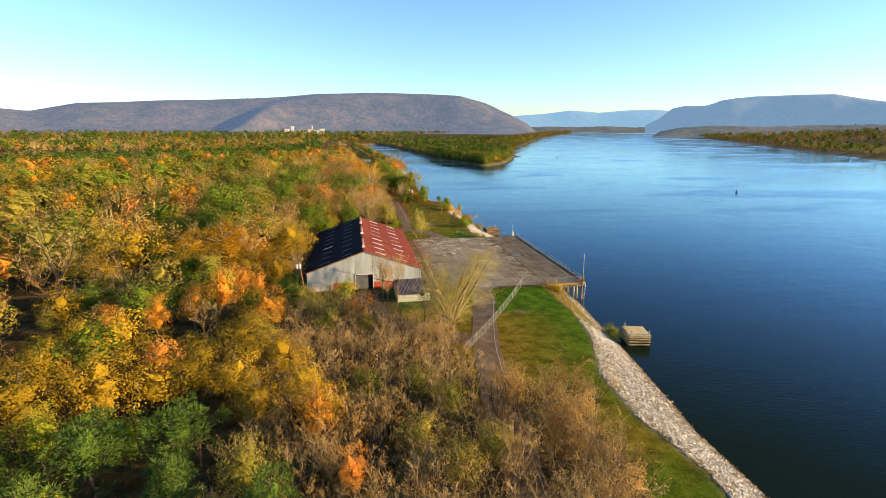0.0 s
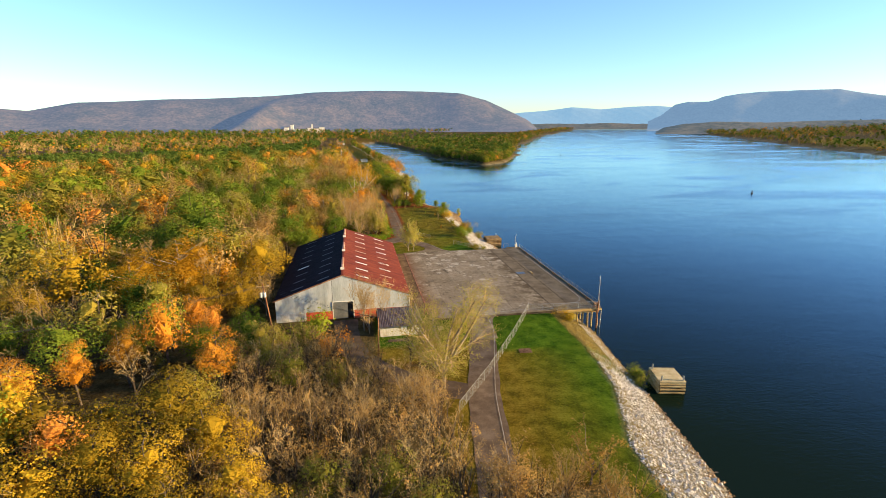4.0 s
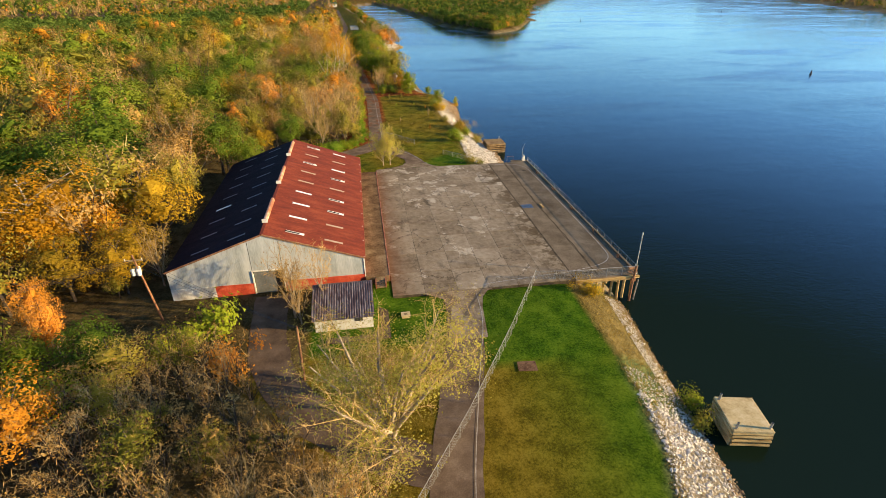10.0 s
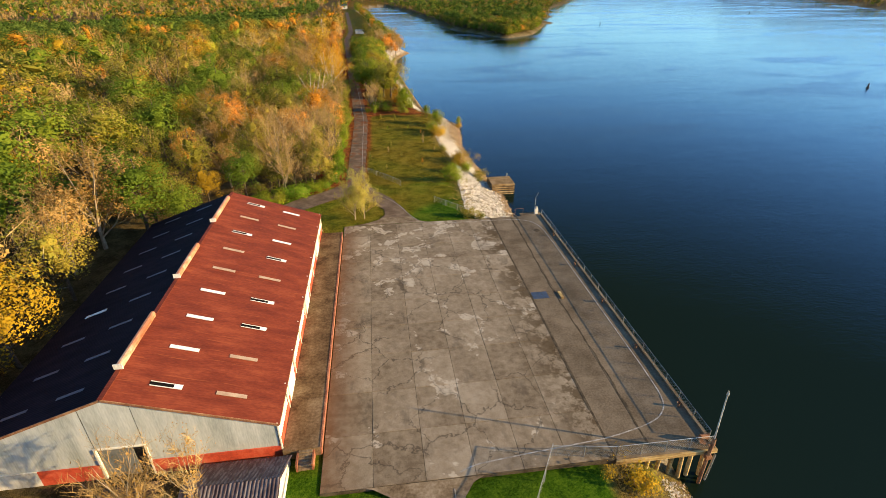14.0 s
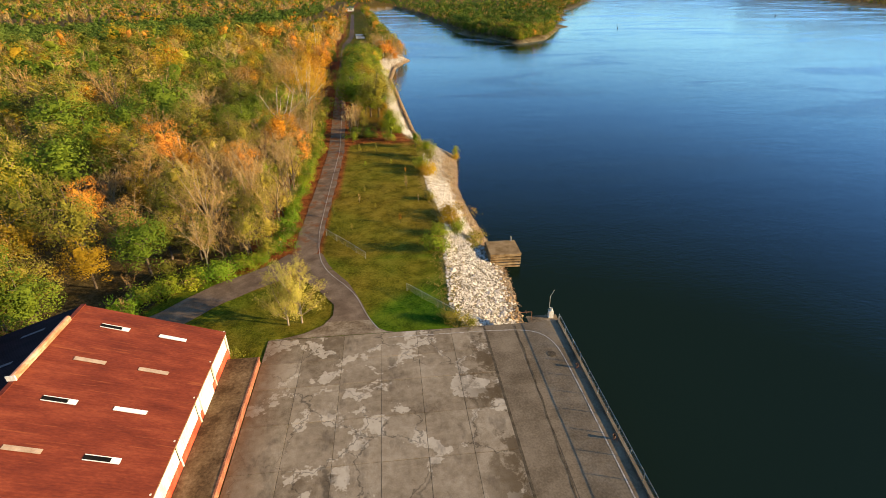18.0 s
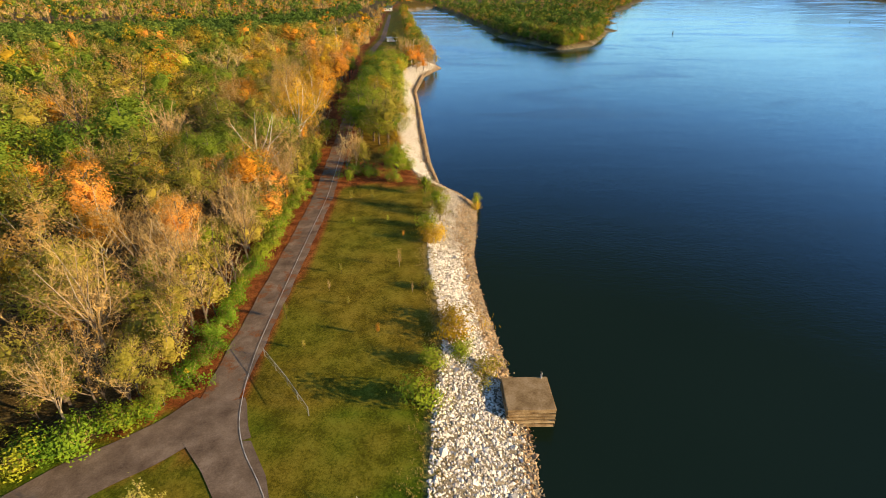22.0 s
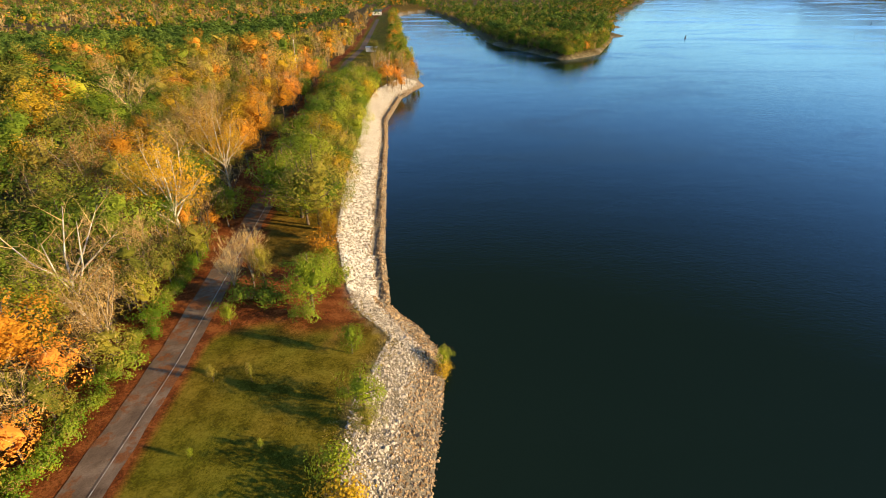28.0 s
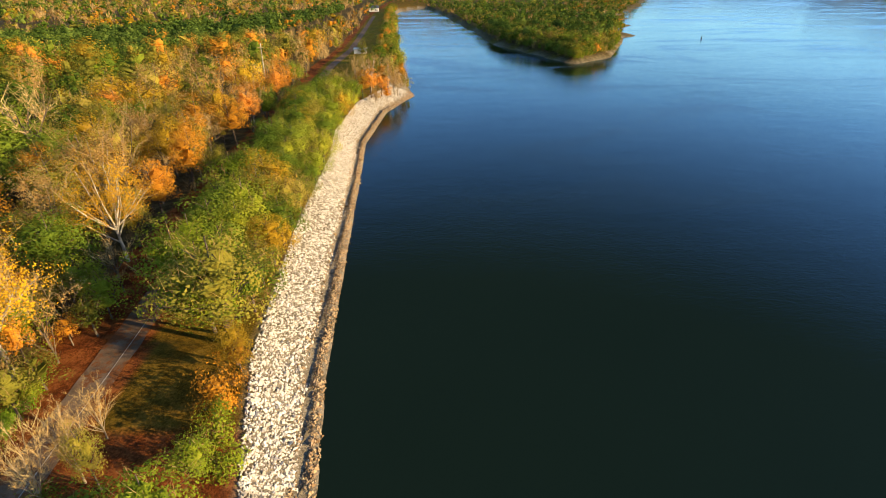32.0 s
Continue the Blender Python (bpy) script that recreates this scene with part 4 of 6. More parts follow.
for sgn, ln_, drop_, run_ in ((1, 7.35, 1.4, 6.6), (-1, 5.7, 2.9, 4.9)):
    ang = math.degrees(math.atan2(drop_, run_))
    n = 5
    sw = 8.9 / n
    shm = roof_sheet("roof_sheet", ln_, sw - 0.01, SHED_ROOF, 0.36, 0.06)
    for i in range(n):
        if sgn > 0:
            m = pose(-42.4 + sw * i, -0.9, 3.48, 0, 0, -90) @ pose(0, 0, 0, 0, ang, 0)
        else:
            m = pose(-42.4 + sw * (i + 1), -0.9, 3.48, 0, 0, 90) @ pose(0, 0, 0, 0, ang, 0)
        part("roof_sheet", shm, shed, m=m)

# ---- yard slabs ----
pm, nt, b = node_mat("yard_concrete")
a1, a2, a3 = noise_node(nt, 0.16, 4, 0.6), noise_node(nt, 1.1, 5, 0.65), noise_node(nt, 9, 3, 0.6)
oi = nt.nodes.new("ShaderNodeObjectInfo")
fac = mathn(nt, "ADD", mathn(nt, "MULTIPLY", a1.outputs[0], 0.4), mathn(nt, "ADD", mathn(nt, "MULTIPLY", a2.outputs[0], 0.4), mathn(nt, "MULTIPLY", a3.outputs[0], 0.2)))
fac = mathn(nt, "ADD", fac, mathn(nt, "MULTIPLY", mathn(nt, "SUBTRACT", oi.outputs["Random"], 0.5), 0.13))
base = ramp_node(nt, [(0.38, (0.145, 0.107, 0.066)), (0.48, (0.225, 0.174, 0.114)), (0.56, (0.285, 0.226, 0.153)), (0.66, (0.35, 0.285, 0.20))])
nt.links.new(fac, base.inputs[0])
p1 = noise_node(nt, 0.14, 5, 0.72)
vor = nt.nodes.new("ShaderNodeTexVoronoi")
vor.feature = "DISTANCE_TO_EDGE"
vor.inputs["Scale"].default_value = 0.17
warp = noise_node(nt, 0.5, 4, 0.6)
gpos = nt.nodes.new("ShaderNodeNewGeometry")
va = nt.nodes.new("ShaderNodeVectorMath")
va.operation = "MULTIPLY_ADD"
nt.links.new(warp.outputs["Color"], va.inputs[0])
va.inputs[1].default_value = (3.5, 3.5, 0)
nt.links.new(gpos.outputs["Position"], va.inputs[2])
nt.links.new(va.outputs[0], vor.inputs["Vector"])
# spalled pale patches spread from the cracks
worn = mathn(nt, "ADD", p1.outputs[0], mathn(nt, "MULTIPLY", mathn(nt, "SUBTRACT", 0.16, mathn(nt, "MINIMUM", vor.outputs["Distance"], 0.32)), 0.55))
sxy = nt.nodes.new("ShaderNodeSeparateXYZ")
nt.links.new(gpos.outputs["Position"], sxy.inputs[0])
worn = mathn(nt, "ADD", worn, mathn(nt, "MULTIPLY", mathn(nt, "SUBTRACT", sxy.outputs[1], 34.0), 0.0016))
patch = ramp_node(nt, [(0.605, (0, 0, 0)), (0.625, (1, 1, 1))])
nt.links.new(worn, patch.inputs[0])
col = mixc(nt, mathn(nt, "MULTIPLY", patch.outputs[0], mathn(nt, "ADD", 0.45, mathn(nt, "MULTIPLY", a2.outputs[0], 0.7))), base.outputs[0], (0.47, 0.40, 0.30))
crack = ramp_node(nt, [(0.004, (1, 1, 1)), (0.018, (0, 0, 0))])
nt.links.new(vor.outputs["Distance"], crack.inputs[0])
some = ramp_node(nt, [(0.42, (0, 0, 0)), (0.52, (1, 1, 1))])
nt.links.new(noise_node(nt, 0.09, 2, 0.5).outputs[0], some.inputs[0])
col = mixc(nt, mathn(nt, "MULTIPLY", mathn(nt, "MULTIPLY", crack.outputs[0], some.outputs[0]), 0.6), col, (0.035, 0.028, 0.02))
near_dock = nt.nodes.new("ShaderNodeMapRange")
near_dock.inputs["From Min"].default_value, near_dock.inputs["From Max"].default_value = -26.0, -30.2
nt.links.new(sxy.outputs[0], near_dock.inputs["Value"])
rustn = mathn(nt, "MULTIPLY", near_dock.outputs[0], mathn(nt, "ADD", 0.15, mathn(nt, "MULTIPLY", noise_node(nt, 0.6, 4, 0.7).outputs[0], 1.1)))
col = mixc(nt, mathn(nt, "MINIMUM", rustn, 0.85), col, (0.13, 0.062, 0.026))
debris = nt.nodes.new("ShaderNodeMapRange")
debris.inputs["From Min"].default_value, debris.inputs["From Max"].default_value = -6.5, -1.0
nt.links.new(sxy.outputs[0], debris.inputs["Value"])
dirty = ramp_node(nt, [(0.45, (0, 0, 0)), (0.52, (1, 1, 1))])
nt.links.new(noise_node(nt, 0.2, 5, 0.75).outputs[0], dirty.inputs[0])
col = mixc(nt, mathn(nt, "MULTIPLY", mathn(nt, "MULTIPLY", debris.outputs[0], dirty.outputs[0]), 0.8), col, (0.07, 0.045, 0.02))
spill = ramp_node(nt, [(0.56, (0, 0, 0)), (0.66, (1, 1, 1))])
nt.links.new(noise_node(nt, 0.23, 4, 0.7, stretch=(1.4, 0.7, 1)).outputs[0], spill.inputs[0])
col = mixc(nt, mathn(nt, "MULTIPLY", spill.outputs[0], 0.4), col, (0.055, 0.042, 0.03))
nt.links.new(col, b.inputs["Base Color"])
b.inputs["Roughness"].default_value = 0.88
b.inputs["Specular IOR Level"].default_value = 0.1
bp = nt.nodes.new("ShaderNodeBump")
bp.inputs["Strength"].default_value, bp.inputs["Distance"].default_value = 0.35, 0.03
nt.links.new(a3.outputs[0], bp.inputs["Height"])
nt.links.new(bp.outputs[0], b.inputs["Normal"])
YARD = pm
for i in range(len(px) - 1):
    for j in range(len(py) - 1):
        w, h = px[i + 1] - px[i] - 0.05, py[j + 1] - py[j] - 0.05
        part("slab", slab_mesh("slab", w, h, YARD), pad, m=pose((px[i] + px[i + 1]) / 2, (py[j] + py[j + 1]) / 2, RNG.normal(0, 0.006), RNG.normal(0, 0.05), RNG.normal(0, 0.05), 0))
ay = np.linspace(-0.6, 60.1, 11)
for x0, x1 in ((0.1, 4.16), (4.22, 10.74)):
    sm = slab_mesh("slab", x1 - x0, ay[1] - ay[0] - 0.008, APRON_C, 0.06, 0.004)
    for j in range(10):
        part("slab", sm, quay, m=pose((x0 + x1) / 2, (ay[j] + ay[j + 1]) / 2, RNG.normal(0, 0.004)))
boxes("trench", pad, JOINT, (-0.2, -0.5, -0.06, 0.12, 60.1, 0.006), label="dark broken joint between yard and apron")
PLATE = rough_mat("steel_plate", [(0.2, (0.04, 0.05, 0.07)), (0.8, (0.09, 0.11, 0.15))], 2, 9, 0.35, 0.1, metal=0.3)
for k in range(3):
    boxes("hatch_plate", quay, PLATE, (0.2 + 0.86 * k, 29.3, 0.0, 1.0 + 0.86 * k, 31.2, 0.025), label="dark steel hatch plate")
plank = thing("timber_baulk", "weathered timber baulk lying on the apron", "timber", (4.7, 29.8, 0.0))
boxes("beam", plank, TIMBER, (-0.22, -1.0, 0.0, 0.02, 1.0, 0.16))
boxes("beam", plank, TIMBER, (0.05, -0.9, 0.0, 0.26, 0.95, 0.14))
ty = np.arange(-0.4, 60, 1.0)
tx = 4.2 + 0.22 * np.sin(ty / 7.0) + 0.08 * np.sin(ty * 1.3)
tv = np.concatenate([np.stack([tx + w_ * (1 + 0.4 * np.sin(ty * 2.1 + w_)), ty, np.full_like(ty, 0.010)], -1) for w_ in (-0.11, 0.11)])
tf = np.array([(i, len(ty) + i, len(ty) + i + 1, i + 1) for i in range(len(ty) - 1)])
part("tar_seam", mesh_np("tar_seam", [(tv, tf, 0)], [JOINT]), quay, "dark wandering tar seam")
thing("manhole", "dark iron manhole cover in the apron", "manhole cover", (7.9, 53.0, 0), data=mesh_np("manhole", [tube_chunk([(0, 0, 0.0), (0, 0, 0.03), (0, 0, 0.032)], [0.62, 0.60, 0.01], 16)], [JOINT]))

# ---- fences ----
def fence(label, pts, h, mesh_step=0.24):
    """Chain link on steel posts with a top rail."""
    f = thing("chain_link_fence", label, "fence", (0, 0, 0))
    pm_ = mesh_np("post", [tube_chunk([(0, 0, -0.5), (0, 0, h + 0.06)], 0.045, 6)], [GALV])
    for (ax, ay_, az), (bx, by, bz) in zip(pts[:-1], pts[1:]):
        a, c = np.array((ax, ay_, az)), np.array((bx, by, bz))
        L = np.linalg.norm((c - a)[:2])
        n = max(1, int(round(L / 3)))
        for i in range(n + 1):
            part("post", pm_, f, m=pose(*(a + (c - a) * i / n)))
        part("top_rail", mesh_np("top_rail", [tube_chunk([a + [0, 0, h], c + [0, 0, h]], 0.03, 5)], [GALV]), f)
        d, up_ = (c - a) / L, np.array((0, 0, 1.0))
        s = np.arange(-h, L, mesh_step)
        vv, ff = [], []
        for sg in (1, -1):
            for q in s:
                u0, u1, z0, z1 = q, q + h, 0.05, h
                if u0 < 0:
                    z0, u0 = z0 - u0, 0
                if u1 > L:
                    z1, u1 = z1 - (u1 - L), L
                if u1 <= u0:
                    continue
                if sg < 0:
                    z0, z1 = h - z0 + 0.05, h - z1 + 0.05
                k = len(vv)
                w = 0.011
                vv += [a + d * u0 + up_ * (z0 - w), a + d * u0 + up_ * (z0 + w), a + d * u1 + up_ * (z1 + w), a + d * u1 + up_ * (z1 - w)]
                ff.append((k, k + 1, k + 2, k + 3))
        part("wire_mesh", mesh_np("wire_mesh", [(np.array(vv), np.array(ff), 0)], [GALV]), f, "galvanised chain-link wire", kind="stuff")


fence("chain-link fence running from the yard down the lawn", [(-6.6, 0.6, 0), (-14.6, -12.6, -0.4), (-23.6, -26.8, -0.4), (-31.5, -38, -0.4)], 1.9)
fence("chain-link fence along the yard's edge and quay end", [(-6.6, 0.6, 0), (0.1, -0.4, 0.0), (10.9, -0.5, 0)], 1.6)
fence("low chain-link fence along the quay's outer edge", [(11.0, 0.4, 0.28), (11.0, 59.8, 0.28)], 1.1)
fence("short chain-link fence on the lawn beside the road", [(-25.6, 93.5, -0.4), (-21.2, 88, -0.4), (-17.6, 83, -0.4)], 1.3)
fence("short chain-link fence at the top of the rocks", [(-10.6, 71.5, -0.4), (-3.8, 63.5, -0.4)], 1.3)

# ---- posts, masts, poles ----
mast = thing("mast", "slightly leaning pale mast on a rusty steel post", "mast", (10.15, -1.1, 0))
part("post", mesh_np("post", [tube_chunk([(0, 0, -6.5), (0, 0, -1), (0.1, -0.02, 2.0)], [0.2, 0.2, 0.19], 10)], [RUST]), mast, "rusty steel post")
part("pole", mesh_np("pole", [tube_chunk([(0.08, 0, 1.5), (0.46, 0.70, 7.9)], [0.09, 0.07], 8)], [PALE_BARK]), mast, "pale upper pole")
part("bracket", mesh_np("bracket", [box_chunk(-0.35, -0.3, -0.9, 0.3, 0.3, -0.4), box_chunk(-0.4, -0.1, 1.0, 0.35, 0.1, 1.25)], [RUST]), mast)
part("lamp", mesh_np("lamp", [tube_chunk([(0.43, 0.64, 7.4), (0.45, 0.67, 7.7)], [0.14, 0.1], 8)], [GALV]), mast)
wr = thing("winch", "rusty winch frame at the quay's corner", "winch", (10.3, 0.3, 0))
part("stand", mesh_np("stand", [box_chunk(-0.5, -0.1, 0, -0.38, 0.1, 1.0), box_chunk(0.38, -0.1, 0, 0.5, 0.1, 1.0), box_chunk(-0.5, -0.5, 0, 0.5, 0.5, 0.12)], [RUST]), wr)
part("drum", mesh_np("drum", [tube_chunk([(-0.45, 0, 0.7), (0.45, 0, 0.7)], 0.28, 12)], [RUST]), wr)
beacon = thing("beacon", "slim beacon mast with white cabinet on the quay corner", "beacon", (10.2, 61.1, 0))
part("cabinet", mesh_np("cabinet", [box_chunk(-0.35, -0.3, 0, 0.35, 0.3, 1.1), tube_chunk([(0, 0, 1.1), (0, 0, 1.6)], 0.22, 8)], [WALL_WHITE]), beacon)
part("pole", mesh_np("pole", [tube_chunk([(-0.3, 0.1, 0), (-0.3, 0.1, 3.6), (0.2, 0.1, 4.7)], 0.045, 6)], [GALV]), beacon)
part("platform", mesh_np("platform", [box_chunk(-3.5, -1.0, -0.2, 1.0, 0.6, 0.0)], [CONCRETE]), beacon)
gatep = thing("gate_panel", "small mesh gate panel at the quay's end", "gate", (6.3, 60.7, 0))
part("frame_bar", mesh_np("frame_bar", [box_chunk(-0.9, -0.03, 0, -0.84, 0.03, 1.5), box_chunk(0.84, -0.03, 0, 0.9, 0.03, 1.5), box_chunk(-0.9, -0.03, 1.44, 0.9, 0.03, 1.5)], [RUST]), gatep)
boll = mesh_np("bollard_post", [tube_chunk([(0, 0, 0), (0, 0, 0.55), (0, 0, 0.62)], [0.14, 0.14, 0.2], 10)], [RUST])
for yy in (5.3, 15.9, 27.0, 38.5, 50.0):
    bo = thing("bollard", "stubby rusty mooring bollard on the quay", "bollard", (10.35, yy, 0.0), group="quay bollards")
    part("bollard_post", boll, bo)


def utility_pole(x, y, h, lean, label, gear):
    u = thing("utility_pole", label, "utility pole", (x, y, -0.5))
    part("pole", mesh_np("pole", [tube_chunk([(0, 0, -0.5), (lean * 0.5, 0, h * 0.5), (lean, 0, h)], [0.19, 0.16, 0.12], 8)], [RUST]), u, "red-brown wooden pole")
    if not gear:
        return
    part("crossarm", mesh_np("crossarm", [box_chunk(lean - 1.2, -0.08, h - 0.9, lean + 1.2, 0.08, h - 0.72)], [TIMBER]), u)
    ins = mesh_np("insulator", [tube_chunk([(0, 0, 0), (0, 0, 0.16), (0, 0, 0.2)], [0.05, 0.07, 0.03], 8)], [WALL_WHITE])
    for dx in (-1.1, 0, 1.1):
        part("insulator", ins, u, m=pose(lean + dx, 0, h - 0.72))
    tm = mesh_np("transformer", [tube_chunk([(0, 0, 0), (0, 0, 0.9), (0, 0, 1.0)], [0.28, 0.28, 0.1], 12)], [WALL_WHITE])
    for dx, dy in ((0.35, -0.3), (-0.4, -0.25), (0.1, 0.4)):
        part("transformer", tm, u, "pale grey transformer can", m=pose(lean + dx, dy, h - 3.0))


utility_pole(-64.6, -0.6, 11.2, -1.3, "leaning wooden utility pole with transformers by the warehouse", True)
utility_pole(-42.9, -16.9, 8.4, 0.25, "bare reddish wooden pole beside the drive", False)


def wire(p, q, sag):
    t = np.linspace(0, 1, 14)
    p, q = np.array(p), np.array(q)
    return tube_chunk(p + (q - p) * t[:, None] - np.array([0, 0, 1]) * (sag * 4 * t * (1 - t))[:, None], 0.022, 4)


for off in (-1.1, 0, 1.1):
    thing("overhead_wire", "thin dark overhead wire", "cable", group="overhead wires", data=mesh_np("overhead_wire", [wire((-65.9 + off, -0.6, 10), (-120 + off, -20, 9.5), 1.2)], [DARK_IN]))
    thing("overhead_wire", "thin dark overhead wire", "cable", group="overhead wires", data=mesh_np("overhead_wire", [wire((-65.9 + off, -0.6, 10), (-42.7 + off * 0.1, -16.9, 7.7), 0.5)], [DARK_IN]))
sign = thing("road_sign", "small yellow road sign on a thin post", "road sign", (-33.5, 88.7, -0.5))
part("post", mesh_np("post", [tube_chunk([(0, 0, -0.3), (0, 0, 2.0)], 0.035, 6)], [GALV]), sign)
part("panel", mesh_np("panel", [moved(box_chunk(-0.3, -0.015, -0.3, 0.3, 0.015, 0.3), pose(0, -0.05, 2.1, 0, 45, 0))], [rough_mat("sign_yellow", [(0.3, (0.55, 0.36, 0.02)), (0.7, (0.68, 0.46, 0.03))], 2, 9, 0.5, 0.05)]), sign, "yellow diamond panel")
bx = thing("ground_box", "small pale concrete utility box in the grass", "utility box", (-28.9, -5.7, -0.45))
part("housing", mesh_np("housing", [box_chunk(-0.6, -0.5, 0, 0.6, 0.5, 0.45), box_chunk(-0.68, -0.58, 0.45, 0.68, 0.58, 0.53)], [CRIB_TOP]), bx)
part("hatch", mesh_np("hatch", [box_chunk(-0.25, -0.2, 0.531, 0.25, 0.2, 0.56)], [CONCRETE]), bx)
thing("bare_patch", "square patch of bare brown earth in the lawn", "earth patch", kind="structure",
      data=mesh_np("bare_patch", [(np.array([(-15.7, -20.0, -0.33), (-13.2, -20.3, -0.33), (-13.0, -18.4, -0.33), (-15.4, -18.2, -0.33)]), np.array([(0, 1, 2, 3)]), 0)], [rough_mat("bare_earth", [(0.3, (0.07, 0.035, 0.02)), (0.7, (0.19, 0.11, 0.06))], 1, 7)]))


# ---- timber cribs in the river ----
def crib(label, x, y, rz, w, d, top, posts, deck_mat, log_mat):
    c = thing("mooring_crib", label, "mooring platform", (x, y, 0))
    c.rotation_euler = (0, 0, radians(rz))
    part("deck", slab_mesh("deck", w + 0.3, d + 0.3, deck_mat, 0.3, 0.05), c, "weathered concrete deck", m=pose(0, 0, top))
    lay = 0.58
    n = int((top - 0.3 + 6.3) / lay)
    bx_, by_ = mesh_np("log", [moved(tube_chunk([(-w / 2 - 0.1, 0, 0), (0, 0, 0.01), (w / 2 + 0.1, 0, 0)], [0.25, 0.22, 0.24], 7), pose(0, 0, 0))], [log_mat]), mesh_np("log", [tube_chunk([(0, -d / 2 - 0.1, 0), (0, 0, 0.01), (0, d / 2 + 0.1, 0)], [0.23, 0.25, 0.22], 7)], [log_mat])
    for i in range(n):
        z = top - 0.5 - i * lay
        for s in (-1, 1):
            part("log", bx_, c, m=pose(RNG.normal(0, 0.05), s * d / 2 + RNG.normal(0, 0.05), z + RNG.normal(0, 0.03), 0, RNG.normal(0, 0.6), RNG.normal(0, 0.9)))
            part("log", by_, c, m=pose(s * w / 2, RNG.normal(0, 0.05), z - lay / 2, 0, 0, RNG.normal(0, 0.5)))
    # core coloured near black: the shade in the gaps between logs
    boxes("core", c, DARK_IN, (-w / 2 + 0.2, -d / 2 + 0.2, -6.5, w / 2 - 0.2, d / 2 - 0.2, top - 0.31), label="rubble core behind the logs, darkened for the shade between them")
    pst = mesh_np("bollard_post", [tube_chunk([(0, 0, 0), (0.06, 0, 1.0)], [0.15, 0.14], 8)], [GALV])
    for dx, dy in posts:
        part("bollard_post", pst, c, "worn steel mooring post", m=pose(dx, dy, top - 0.05))


crib("square timber crib with tan concrete deck off the rocky bank", 9.87, -29.45, -12, 4.4, 5.2, -2.45, [(2.0, -2.2), (-1.95, -2.35), (-1.9, 2.3)], CRIB_TOP, TIMBER)
crib("timber crib with brown concrete deck standing in the river", 8.95, 87.65, 0, 5.75, 5.5, -2.2, [(2.2, 2.7)], CRIB_BROWN, rough_mat("old_log", [(0.2, (0.10, 0.06, 0.026)), (0.5, (0.22, 0.145, 0.07)), (0.8, (0.36, 0.26, 0.14))], 0.9, 7, 0.9, 0.4, per_object=0.25))

# ---- riprap ----
ICO_V = []
gr = (1 + 5 ** 0.5) / 2
for a in (-1, 1):
    for c in (-gr, gr):
        ICO_V += [(0, a, c), (a, c, 0), (c, 0, a)]
ICO_V = np.array(ICO_V) / math.hypot(1, gr)
ICO_F = []
for i in range(12):
    for j in range(i + 1, 12):
        for k in range(j + 1, 12):
            e = [np.linalg.norm(ICO_V[p] - ICO_V[q]) for p, q in ((i, j), (j, k), (i, k))]
            if max(e) < 1.2:
                nrm = np.cross(ICO_V[j] - ICO_V[i], ICO_V[k] - ICO_V[i])
                ICO_F.append((i, j, k) if nrm @ ICO_V[i] > 0 else (i, k, j))
ICO_F = np.array(ICO_F)


def rock_verts(n, rng, form=ICO_V):
    v = np.repeat(form[None], n, 0) * rng.uniform(0.72, 1.2, (n, len(form), 1)) + rng.normal(0, 0.08, (n, len(form), 3))
    v = v * np.stack([rng.uniform(0.8, 1.35, n), rng.uniform(0.65, 1.1, n), rng.uniform(0.5, 0.9, n)], -1)[:, None]
    a = rng.uniform(0, 6.28, n)
    x, y = v[..., 0] * np.cos(a)[:, None] - v[..., 1] * np.sin(a)[:, None], v[..., 0] * np.sin(a)[:, None] + v[..., 1] * np.cos(a)[:, None]
    t = rng.normal(0, 0.5, n)
    z = v[..., 2] * np.cos(t)[:, None] + x * np.sin(t)[:, None]
    return np.stack([x, y, z], -1)


def rock_field(n, y0, y1, rng):
    y = rng.uniform(y0, y1, n)
    u = rng.uniform(-0.06, 1.12, n)
    x = np.interp(y, SHORE_Y, TOP_X) * (1 - u) + np.interp(y, SHORE_Y, SHORE_X) * u
    return x, y, u


rr = np.random.default_rng(3)
fx, fy, fu = [], [], []
for n, y0, y1 in ((21000, 60.6, 170), (31000, 170, 386), (10000, -92, -21), (4200, -24, -1)):
    x, y, u = rock_field(n, y0, y1, rr)
    if y0 == -24:
        u = 0.62 + 0.5 * rr.uniform(0, 1, n)
        x = np.interp(y, SHORE_Y, TOP_X) * (1 - u) + np.interp(y, SHORE_Y, SHORE_X) * u
    fx.append(x), fy.append(y), fu.append(u)
fx, fy, fu = np.concatenate(fx), np.concatenate(fy), np.concatenate(fu)
size = np.exp(rr.normal(math.log(0.142), 0.36, len(fx)))
size = np.where((fy > -26) & (fy < 0), size * 0.65, np.where(fy < 0, size * 0.98, np.where(fy > 168, size * 1.12, np.where(fy > 130, size * 0.95, size * 1.12))))
tan = fu + rr.normal(0, 0.06, len(fu)) > np.where(fy > 170, 0.72, np.where(fy > 132, 0.52, np.where(fy > 92, 0.66, np.where(fy > 60, 0.82, 0.86))))
fz = land_z(fx, fy) + size * 0.12
nearest = np.where((fy > 64) & (fy < 72) & (fu > 0.02) & (fu < 1.0))[0][:300]
rest = np.setdiff1d(np.arange(len(fx)), nearest)
RV = rock_verts(12, rr) * 1.15
bankob = thing("riprap", "bank of broken pale limestone rocks above the water", "rock bank", kind="structure")
variants = [mesh_np("rock", [(RV[i], ICO_F, 0)], [ROCK_WHITE]) for i in range(12)]
